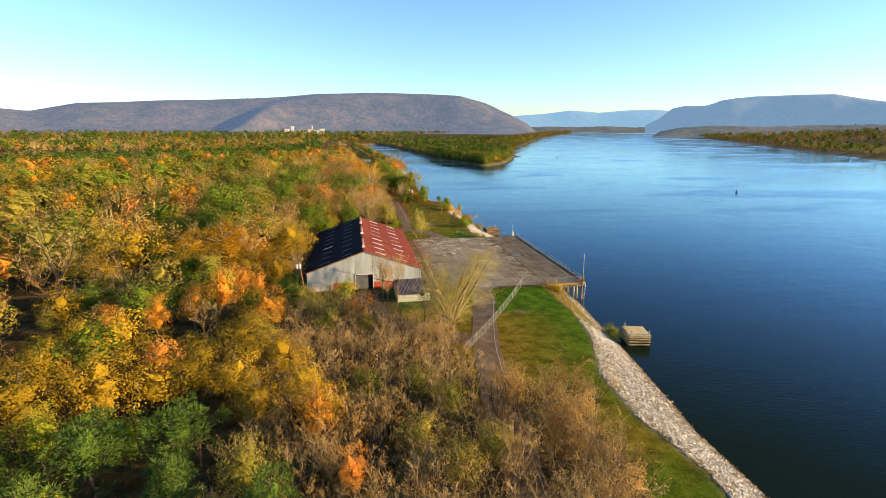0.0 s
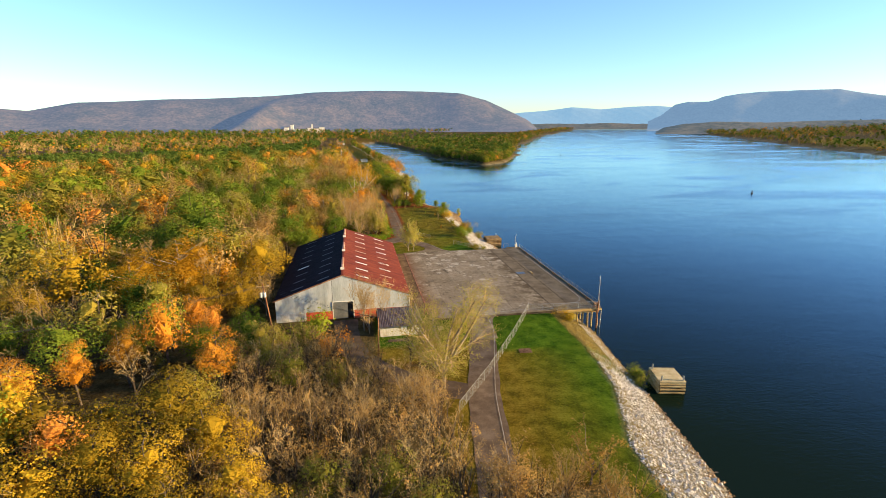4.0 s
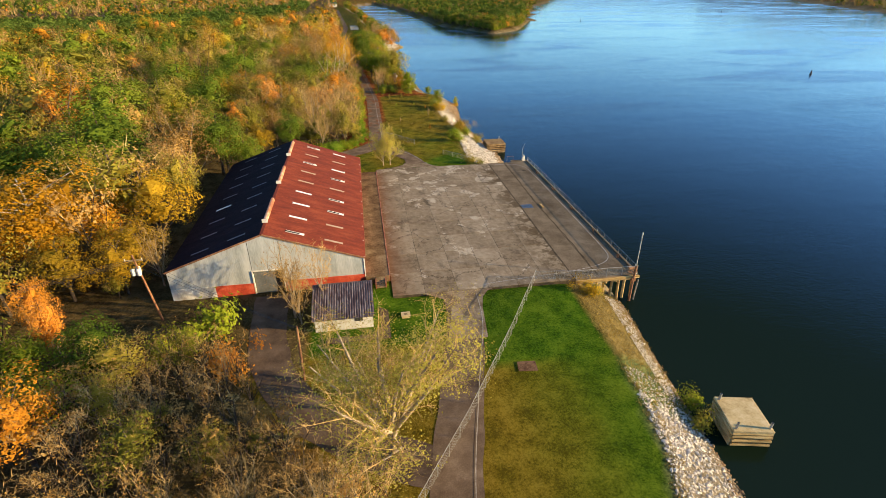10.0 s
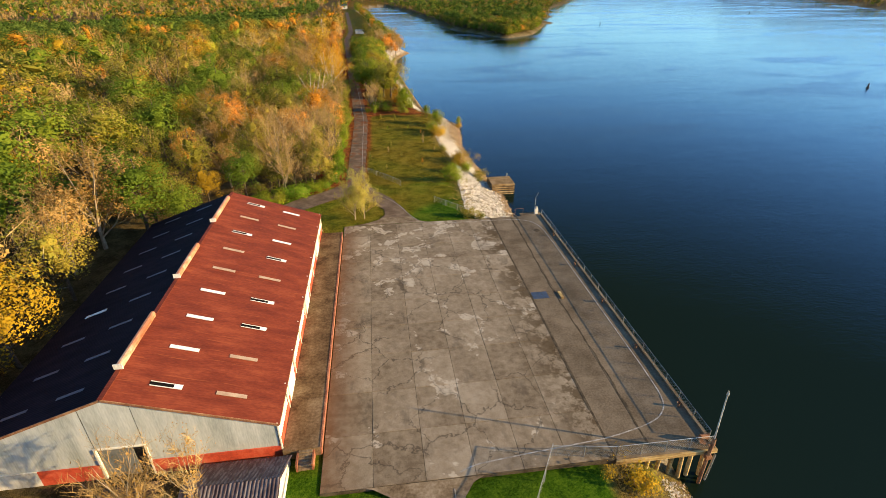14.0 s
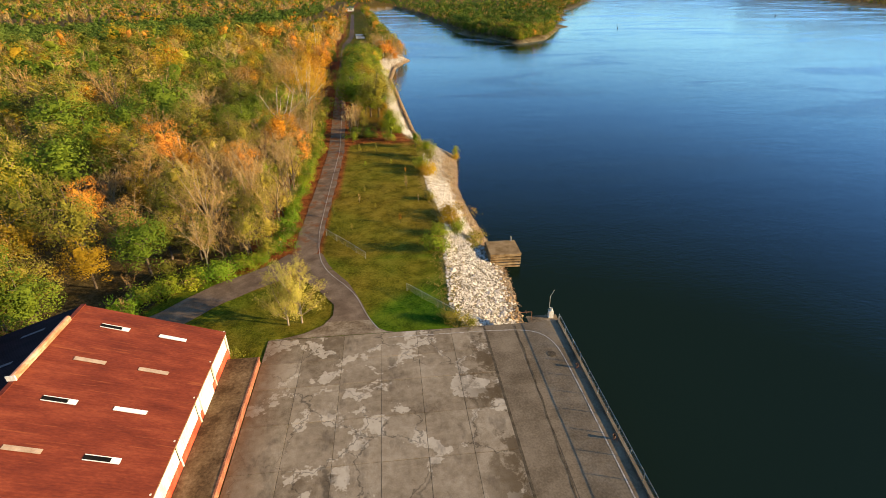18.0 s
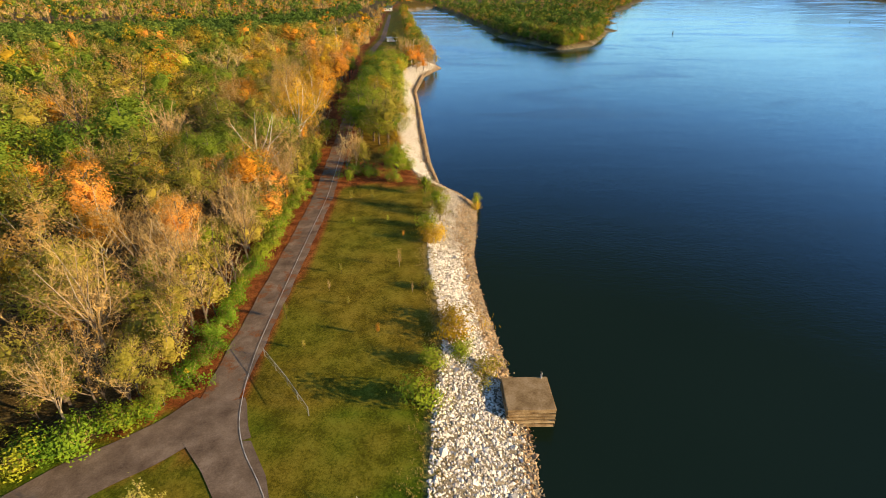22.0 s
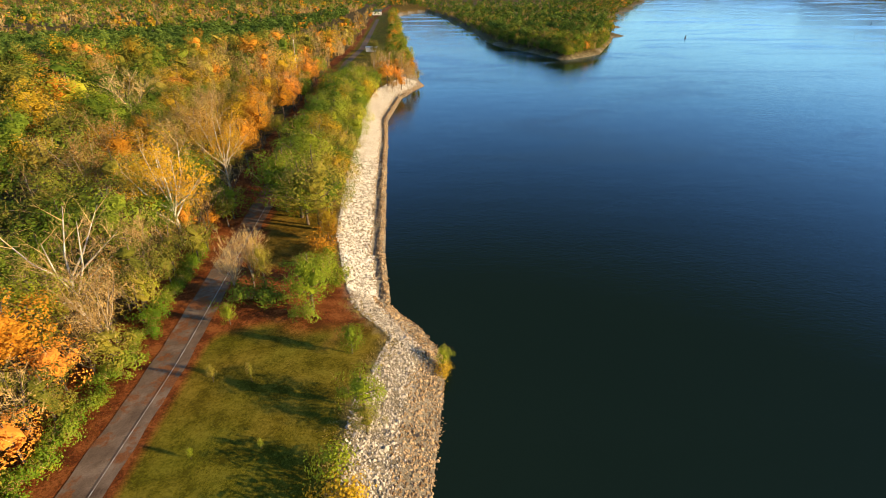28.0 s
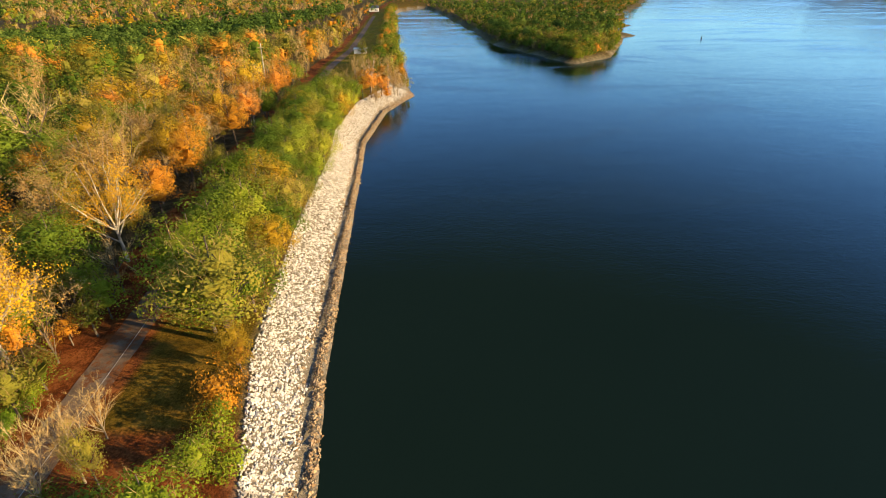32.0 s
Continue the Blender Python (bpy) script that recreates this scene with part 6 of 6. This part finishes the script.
# twin trees on the round lawn, saplings, waterside trees
for kd, x, y, h, lab, wd in (
        ("ash", -28.3, 63.9, 9.3, "slender yellow-green tree of a pair on the round lawn", 0.85), ("ash", -26.4, 64.3, 9.8, "slender yellow-green tree of a pair on the round lawn", 0.85),
        ("lime", -22.9, 158.6, 4.2, "small bright green tree at the lawn's end", 0.8), ("bare", -24.6, 166.5, 9.5, "leaning bare tree beside the road", 0.8), ("bare", -22.5, 169, 10, "bare tree beside the road", 0.7),
        ("olive", -20.3, 168, 10, "thin yellow-green tree beside the road", 0.6), ("lime", -11.5, 162, 11, "bushy green tree above the rocks", 1.1), ("lime", -4.2, 151.5, 5.5, "bushy green willow above the rocks", 1.0), ("lime", -1.6, 141.5, 6.8, "bushy olive-green willow above the rocks", 1.25), ("olive", -1.0, 138.5, 5.0, "bushy olive-green willow above the rocks", 1.2),
        ("olive", -15.5, 190.5, 18.5, "tall spreading yellow-green tree on the bank", 1.3), ("lime", -18.5, 193, 13, "yellow-green tree behind the bank", 1.3), ("gold", -13.2, 186.2, 7.5, "low golden tree leaning over the rocks", 1.1), ("orange", -12.2, 185, 5, "low orange tree above the rocks", 1.2), ("lime", -11.4, 169.5, 6, "bushy bright green willow above the rocks", 1.25), ("lime", -11.9, 177.3, 3.4, "small bright green tree above the rocks", 1.0), ("bare", -23.4, 174.5, 7, "bare tree beside the road", 0.9),
        ("olive", -24, 322, 13, "leafy green tree on the bank", 1.0), ("orange", -15, 352, 12, "orange tree on the point", 1.3), ("orange", -8, 362, 11, "orange tree on the point", 1.1), ("rust", -3, 371, 11, "brown tree on the point", 1.2), ("dead", -13, 368, 15, "bare tree with white limbs on the point", 0.8), ("bare", -6, 376, 14, "bare tree on the point", 1.2), ("orange", -5.5, 358, 8, "orange tree on the point", 1.2), ("bare", -1.5, 371, 9, "bare tree on the point", 1.1), ("rust", -9.5, 350, 8, "brown tree on the point", 1.2), ("olive", -20, 345, 12, "olive tree on the point", 1.1),
        ("rust", -15, 390, 10, "brown tree behind the point", 1.1), ("olive", -22, 420, 12, "dull olive tree on the bank", 1.1), ("olive", -28, 470, 12, "dull olive tree on the bank", 1.1), ("olive", -26, 352, 13, "olive tree near the point", 1.2), ("bare", -18, 360, 15, "tall bare tree near the point", 1.2), ("orange", -12, 356, 13, "orange tree near the point", 1.2), ("lime", 8.2, 152.8, 4.6, "upright yellow-green sapling at the water's edge", 0.75)):
    tree(kd, x, y, h, lab, wd)
for y in np.arange(198, 344, 7.6):                      # leafy rows between the road and the rocks
    edge = float(np.interp(y, SHORE_Y, TOP_X))
    for dx, lo, hi in ((-1.8, 8.5, 12), (-7.5, 10.5, 15), (-13.0, 11, 15)):
        tree(rt.choice(["green", "lime", "olive", "gold"], p=[0.42, 0.32, 0.2, 0.06]), edge + dx + rt.uniform(-1.2, 1.2), y + rt.uniform(-2.5, 2.5), rt.uniform(lo, hi), "leafy green tree on the bank above the rocks", rt.uniform(1.1, 1.4))
for x, y, h in ((-10.8, 97.5, 2.6), (-8.7, 117.2, 3.4), (-18.6, 115, 2.2), (-19.6, 109.3, 2.0), (-16, 105.3, 1.8), (-24.8, 102, 3.2), (-6.2, 109, 1.8), (-16.1, 146.4, 3.6), (-20.9, 146.5, 3.4), (-20.6, 94.8, 2), (-8.4, 128, 2.2), (-19, 135, 2.0), (-12, 136, 1.8)):
    kd = rt.choice(["lime", "orange", "olive", "bare"], p=[0.35, 0.25, 0.25, 0.15])
    tree(kd, x, y, h, "thin young sapling planted on the lawn", 0.5, "lawn saplings")


# shrubs
def bush_mesh(rng, leafm, n=900, ls=0.15, twigs=120):
    c = rng.normal(size=(12, 3)) * [0.9, 0.9, 0.45] + [0, 0, 1.0]
    c[:, 2] = np.abs(c[:, 2])
    p = np.repeat(c, n // 12, 0) + rng.normal(size=(n // 12 * 12, 3)) * 0.38
    p[:, 2] = np.abs(p[:, 2])
    b = np.repeat(c, max(1, twigs // 12), 0) * [0.6, 0.6, 0.5]
    d = rand_dirs(len(b), rng) + [0, 0, 1.1]
    d /= np.linalg.norm(d, axis=1)[:, None]
    return mesh_np("foliage", [leaf_chunk(p, ls, rng, 0, 1.25, (p - [0, 0, 0.6]) * 0.6), twig_chunk(b, d, rng.uniform(0.5, 1.4, len(b)), 0.04, rng, 1)], [leafm, L_BARE])


BUSH = {k: [bush_mesh(np.random.default_rng(60 + i + 7 * j), m) for i in range(2)] for j, (k, m) in enumerate((("green", L_GREEN[2]), ("vivid", L_VIVID[1]), ("lime", L_LIME[1]), ("gold", L_GOLD[1]), ("olive", L_OLIVE[1]), ("orange", L_ORANGE[1])))}
BL = {"vivid": "thick bright green shrub", "green": "low dark green shrub", "lime": "bushy yellow-green shrub", "gold": "golden-yellow shrub", "olive": "dull olive shrub", "orange": "orange autumn shrub"}


def bush(kd, x, y, s, where="on the rocky bank"):
    z = float(land_z(np.array([x]), np.array([y]))[0])
    e = thing("shrub", BL[kd] + " " + where, "shrub", (x, y, z - 0.1), group="bank shrubs")
    e.rotation_euler, e.scale = (0, 0, RNG.uniform(0, 6.28)), (s, s, s * RNG.uniform(0.85, 1.2))
    part("foliage", BUSH[kd][int(RNG.integers(2))], e)


for kd, x, y, s in (("lime", -4.6, 85, 1.9), ("lime", -3.2, 92, 1.3), ("gold", 0.4, 98.5, 1.9), ("gold", -0.6, 101, 1.3), ("lime", 0.6, 94.5, 1.2), ("olive", 4.2, 92.5, 1.5), ("lime", -3.4, 133, 1.5), ("gold", -2.6, 130, 1.6), ("gold", -3.0, 127, 1.2), ("olive", -3.6, 110, 0.9),
                    ("gold", 0.8, -3.0, 1.3), ("olive", 2.4, -2.2, 1.2), ("lime", 6.2, -25.0, 1.2), ("olive", 5.2, -28.5, 1.2), ("gold", 8.0, 151.6, 0.9), ("olive", -4.5, 62.5, 1.1), ("olive", -2.0, 61.5, 0.9), ("green", -20, 164.5, 1.6), ("green", -22.8, 164.2, 1.5), ("green", -17.8, 165, 1.4),
                    ("green", -12.5, 160, 1.3), ("orange", -13.5, 181, 1.8), ("orange", -12.5, 178, 1.3), ("lime", -8.8, 170, 1.5), ("lime", -11, 174, 1.6), ("olive", -34.9, 56.6, 1.0), ("lime", -55.5, -6, 2.4), ("lime", -59, -8, 2.0), ("orange", -52, -15, 1.8), ("lime", -62, -10, 1.7)):
    bush(kd, x, y, s)
for y in np.arange(84, 185, 1.7):
    x = np.interp(y, [83, 90, 160, 222], [-35.4, -33.7, -34.4, -39.5]) + rt.normal(0, 0.5)
    bush(rt.choice(["vivid", "green", "lime"], p=[0.6, 0.25, 0.15]), x, y, rt.uniform(0.7, 1.35), "along the woodland edge")
for t_ in np.linspace(0, 1, 12):
    bush(rt.choice(["vivid", "lime"]), -54 + 17 * t_ + rt.normal(0, 0.6), 67.5 + 14.5 * t_ ** 0.8 + 1.5, rt.uniform(1.1, 1.9), "along the woodland edge")


# woods farther off, and low growth between the trees: uncounted
def forest_stuff(name, label, sites, lod, nvar=6):
    """sites: x, y, height, kind; one mesh, a material per kind."""
    mats = [m for k in KINDS for m in SPEC[k][0]] + [L_BARE, BARK]
    chunks, tints, groups = [], [], {}
    for i, s in enumerate(sites):
        groups.setdefault((s[3], i % nvar), []).append(s[:3])
    for (kd, v), ss in groups.items():
        rg = np.random.default_rng(500 + 31 * KINDS.index(kd) + v + 1000 * lod)
        wood, lv = tree_chunks(kd, rg, lod)
        ss = np.array(ss, float)
        z = land_z(ss[:, 0], ss[:, 1])
        a = np.random.default_rng(v + 5).uniform(0, 6.28, len(ss))
        sc = ss[:, 2] / SPEC[kd][2]
        wd = sc * np.random.default_rng(v + 31).uniform(1.0, 1.45, len(ss))
        own = np.random.default_rng(v + 77).uniform(-0.5, 0.5, len(ss))
        for ch, is_wood in [(c, True) for c in wood] + [(c, False) for c in lv]:
            b = ch[0]
            X = (b[None, :, 0] * np.cos(a)[:, None] - b[None, :, 1] * np.sin(a)[:, None]) * wd[:, None] + ss[:, 0:1]
            Y = (b[None, :, 0] * np.sin(a)[:, None] + b[None, :, 1] * np.cos(a)[:, None]) * wd[:, None] + ss[:, 1:2]
            Z = b[None, :, 2] * sc[:, None] + z[:, None]
            f = (ch[1][None] + (np.arange(len(ss)) * len(b))[:, None, None]).reshape(-1, ch[1].shape[1])
            tints.append(np.repeat(own, len(b)))
            k = len(mats) - 1 if is_wood else KINDS.index(kd) * 3 + v % 3 if ch[2] == 0 else len(mats) - 2
            chunks.append((np.stack([X, Y, Z], -1).reshape(-1, 3), f, k))
    me = mesh_np(name, chunks, mats)
    me.attributes.new("tint", "FLOAT", "POINT").data.foreach_set("value", np.concatenate(tints).astype(np.float32))
    thing(name, label, "woods", kind="stuff", data=me)


def far_zone(x, y):
    """The dark pine belt inland, and the pale bare scrub along its edges."""
    w = 14 * smooth_noise(np.array([x]), np.array([y]), 40, 2)[0]
    a = np.interp(x, [-700, -330, -220, -173, -131, -116, -108], [470, 440, 432, 457, 525, 668, 900]) + w
    c = np.interp(x, [-700, -311, -254, -193, -164, -116], [590, 556, 607, 690, 830, 1020]) + w
    if a < y < c and -700 < x < -108:
        return "pine"
    if (a - 45 < y <= a and x > -190) or (x < -235 and a - 70 < y <= a) or (x < -300 and c <= y < c + 130) or (y > 540 and -108 <= x < -78):
        return "scrub"
    return ""


mid, far = [], []
for i in order[near_n:]:
    kd, h = pick(*spots[i], rt)
    h *= 1.02 + 0.27 * math.sin(12.9 * spots[i, 0] + 78.2 * spots[i, 1])   # an uneven canopy
    zone = far_zone(*spots[i])
    if zone == "pine":
        far.append((spots[i, 0] + 3, spots[i, 1] + 3, 11, "pine"))
        kd, h = "pine", rt.uniform(11, 14)
    elif zone == "scrub":
        kd, h = rt.choice(["rust", "bare", "olive", "olive"]), rt.uniform(6, 9.5)
    (mid if reach[i] < 92 else far).append((*spots[i], h, kd))
forest_stuff("woods", "mixed autumn woods in gold, orange and green", mid, 1)

for x in np.arange(-820, 0, 11.0):                      # inland woods and the pine belt
    for y in np.arange(-128, 1250, 11.0):
        if (x > -330 and y < 470):
            continue
        g = 9.5 if y < 700 and x > -600 else 14
        if g > 10 and rt.uniform() > 0.45:
            continue
        q = (x + rt.uniform(-7, 7), y + rt.uniform(-7, 7))
        if not cover(np.array([q[0]]), np.array([q[1]]))[0]:
            continue
        if -470 < q[0] < -395 and 480 < q[1] < 620:     # bare clearing
            continue
        zone = far_zone(*q)
        if zone == "pine":
            far.append((*q, rt.uniform(11, 14), "pine"))
            far.append((q[0] + rt.uniform(-6, 6), q[1] + rt.uniform(-6, 6), rt.uniform(9, 15), "pine"))
        elif zone == "scrub":
            far.append((*q, rt.uniform(6, 9.5), rt.choice(["rust", "bare", "olive", "olive"])))
        else:
            kd, h = pick(q[0], q[1], rt)
            if q[1] > 700 and rt.uniform() < 0.5:
                kd = rt.choice(["pine", "rust", "bare"])
            far.append((*q, h * (1.15 if g > 10 else 1), kd))
forest_stuff("far_woods", "distant mixed woods and a dark pine belt", [q for q in far if q[1] < 560 and q[0] > -380], 2)
forest_stuff("inland_woods", "mixed woods far inland", [q for q in far if not (q[1] < 560 and q[0] > -380)], 3)

isle, shore_ = [], []
XL = ([470, 474, 538, 577, 702, 1041, 1100, 1300, 2000], [107, 106, 86, 70, 62, 33, 22, 0, -900])
XR = ([470, 474, 504, 600, 815, 988, 1909, 2200, 5554], [107, 108, 142, 184, 263, 322, 741, 900, 2689])
for _ in range(3400):                                   # the island, thickest at its point
    y = 473 + 1500 * rt.uniform() ** 1.9
    xl, xr = np.interp(y, *XL), np.interp(y, *XR)
    x = xl + (xr - xl) * rt.beta(0.75, 0.75)
    edge = min(x - xl, xr - x) < 14
    if min(x - xl, xr - x) < 2.5:
        continue
    kd = rt.choice(["olive", "rust", "green", "lime", "orange"], p=[0.42, 0.22, 0.24, 0.08, 0.04]) if edge or y < 560 else rt.choice(["pine", "green", "olive", "rust"], p=[0.5, 0.15, 0.2, 0.15])
    (shore_ if y < 700 else isle).append((x, y, rt.uniform(6, 10) if edge else rt.uniform(9, 14), kd))
for y in np.arange(900, 4700, 9.0):                     # its long river front, out of sight round the bend
    for k in range(2 if y < 2400 else 1):
        x = np.interp(y, *XR) - rt.uniform(4, 60) * (1 + y / 2500)
        isle.append((x, y, rt.uniform(11, 16) * (1 + y / 6000), rt.choice(["olive", "rust", "green", "orange"], p=[0.4, 0.3, 0.2, 0.1])))
BANK_R = ([-3000, -500, 492, 818, 1346, 2581, 6000], [-500, 330, 726, 883, 1186, 1842, 3650])
for y in np.arange(250, 4600, 6.5):                     # trees along the far bank
    if 520 < y < 640 and rt.uniform() < 0.6:
        continue
    isle.append((np.interp(y, *BANK_R) + rt.uniform(5, 26), y + rt.uniform(-3, 3), rt.uniform(7, 15) * (1 + y / 7000), rt.choice(["olive", "rust", "green", "orange"], p=[0.38, 0.32, 0.2, 0.1])))
for _ in range(4000):
    y = rt.uniform(150, 2900)
    d = 1300 * rt.uniform() ** 1.3
    x = np.interp(y, *BANK_R) + 26 + d
    if 45 < d < 200 and 420 < y < 950:
        continue
    isle.append((x, y, rt.uniform(11, 19) * (1.1 + d / 1500), rt.choice(["olive", "rust", "green", "orange", "bare"], p=[0.34, 0.30, 0.22, 0.12, 0.02])))
for y in np.arange(378, 1080, 5.2):                     # strip between the far road and the channel
    for k in range(2):
        xa, xb_ = np.interp(y, [378, 440, 520, 900, 1100], [-20, -17, -20, -42, -50]), np.interp(y, SHORE_Y, SHORE_X) - 2.5
        shore_.append((rt.uniform(xa, xb_), y + rt.uniform(-2, 2), rt.uniform(8, 13), rt.choice(["olive", "rust", "green", "orange", "lime"], p=[0.3, 0.15, 0.25, 0.15, 0.15])))
for _ in range(1900):                                   # plain below the ridge
    y = rt.uniform(1250, 2950)
    x = rt.uniform(-2300, -20 + (y - 1250) * 0.35)
    isle.append((x, y, rt.uniform(16, 26), rt.choice(["pine", "olive", "rust", "green", "orange"], p=[0.3, 0.25, 0.2, 0.15, 0.1])))
forest_stuff("island_woods", "woods on the island and the far bank", isle, 3)
forest_stuff("channel_woods", "woods along the channel and the island point", shore_, 2)

low = []
for _ in range(260):
    x, y = rt.uniform(-110, -15), rt.uniform(-125, 300)
    if cover(np.array([x]), np.array([y]))[0]:
        low.append((x, y, rt.uniform(2.2, 5), rt.choice(["brush", "olive", "rust", "lime"], p=[0.6, 0.25, 0.12, 0.03])))
for x in np.arange(-66, -14, 2.35):                     # thick brushwood south of the warehouse
    for y in np.arange(-128, -11, 2.35):
        q = (x + rt.uniform(-1.4, 1.4), y + rt.uniform(-1.4, 1.4))
        if cover(np.array([q[0]]), np.array([q[1]]))[0]:
            low.append((*q, rt.uniform(3.8, 8.0), rt.choice(["brush", "bare", "rust"], p=[0.70, 0.18, 0.12])))
for x in np.arange(-54, -35.5, 3.6):                    # thin trees crowding the north road
    for y in np.arange(86, 205, 3.6):
        low.append((x + rt.uniform(-1.5, 1.5), y + rt.uniform(-1.5, 1.5), rt.uniform(5, 10), rt.choice(["bare", "olive", "brush", "lime", "orange"], p=[0.34, 0.24, 0.28, 0.08, 0.06])))
forest_stuff("undergrowth", "bare brown brush and low shrubs between the trees", low, 1)

# dry weeds along the bank and lawn edges
wy_ = np.concatenate([rt.uniform(-80, -1, 2600), rt.uniform(60.5, 165, 1300)])
wu = np.where(wy_ < 0, rt.uniform(-0.1, 0.95, len(wy_)), rt.normal(-0.08, 0.10, len(wy_)))
keep = (wy_ > 0) | (wy_ > -27) | (np.abs(wu) < 0.15)
wy_, wu = wy_[keep], wu[keep]
wx_ = np.interp(wy_, SHORE_Y, TOP_X) * (1 - wu) + np.interp(wy_, SHORE_Y, SHORE_X) * wu
bb = np.repeat(np.stack([wx_, wy_, land_z(wx_, wy_) - 0.05], -1), 9, 0) + rt.normal(size=(len(wx_) * 9, 3)) * [0.22, 0.22, 0]
dd = rand_dirs(len(bb), rt) * 0.6 + [0, 0, 1]
dd /= np.linalg.norm(dd, axis=1)[:, None]
thing("weeds", "dry tan weeds along the top of the bank", "weeds", kind="stuff", data=mesh_np("weeds", [twig_chunk(bb, dd, rt.uniform(0.12, 0.42, len(bb)), 0.09, rt)], [L_WEED]))

# ---- far things ----
for i, (x, y, h) in enumerate(((228, 199, 2.6), (600, 800, 3.2), (268, 628, 3.0))):
    bu = thing("buoy", "small dark channel buoy on the river", "buoy", (x, y, WATER), group="channel buoys")
    part("float", mesh_np("float", [tube_chunk([(0, 0, -0.6), (0, 0, 0.7), (0, 0, 0.9)], [0.75, 0.75, 0.4], 12)], [DARK_IN]), bu)
    part("tower", mesh_np("tower", [tube_chunk([(0, 0, 0.8), (0, 0, h)], [0.4, 0.25], 8)], [DARK_IN]), bu)
mill = thing("mill", "group of white industrial buildings below the ridge", "factory", (-300, 2790, 0))
for x, w, h, d in ((-95, 22, 26, 40), (-66, 14, 40, 20), (-40, 30, 18, 40), (-5, 26, 14, 30), (25, 18, 24, 30), (40, 7, 44, 7), (62, 30, 20, 30), (92, 26, 27, 30)):
    bl = boxes("building", mill, WALL_WHITE, (x - w / 2, -d / 2, -1, x + w / 2, d / 2, h), label="white block with flat roof")
    part("roof", mesh_np("roof", [box_chunk(x - w / 2 - 1, -d / 2 - 1, h, x + w / 2 + 1, d / 2 + 1, h + 1)], [CONCRETE]), bl)
hut = thing("shelter", "pale park shelter beside the far road", "shelter", (-33, 500, -0.4))
boxes("wall", hut, WALL_WHITE, (-4, -3, 0, 4, 3, 2.8))
boxes("roof", hut, GALV, (-4.6, -3.6, 2.8, 4.6, 3.6, 3.2))
mastp = thing("far_pole", "tall pale steel pole beside the far road", "pole", (-56.2, 357, -0.5))
part("pole", mesh_np("pole", [tube_chunk([(0, 0, -0.5), (0, 0, 10), (0.2, 0, 21.5)], [0.30, 0.24, 0.15], 8)], [PALE_BARK]), mastp)
part("crossarm", mesh_np("crossarm", [box_chunk(-1.2, -0.1, 19.6, 1.5, 0.1, 19.8)], [TIMBER]), mastp)
cot = thing("house", "small white house with a blue-grey roof beside the far road", "house", (-70, 1010, -0.4))
boxes("wall", cot, WALL_WHITE, (-7, -5, 0, 7, 5, 5.2))
boxes("window", cot, DARK_IN, (-4.8, -5.06, 1.6, -2.6, -4.98, 3.4))
boxes("window", cot, DARK_IN, (1.8, -5.06, 1.6, 4.2, -4.98, 3.4))
rf = np.array([(-8, -6, 5.1), (8, -6, 5.1), (8, 6, 5.1), (-8, 6, 5.1), (-8, 0, 8.6), (8, 0, 8.6)])
part("roof", mesh_np("roof", [(rf, np.array([(0, 1, 5, 4), (2, 3, 4, 5), (3, 2, 1, 0)]), 0), (rf, np.array([(0, 4, 3), (1, 2, 5)]), 0)], [PLATE]), cot, "blue-grey roof")
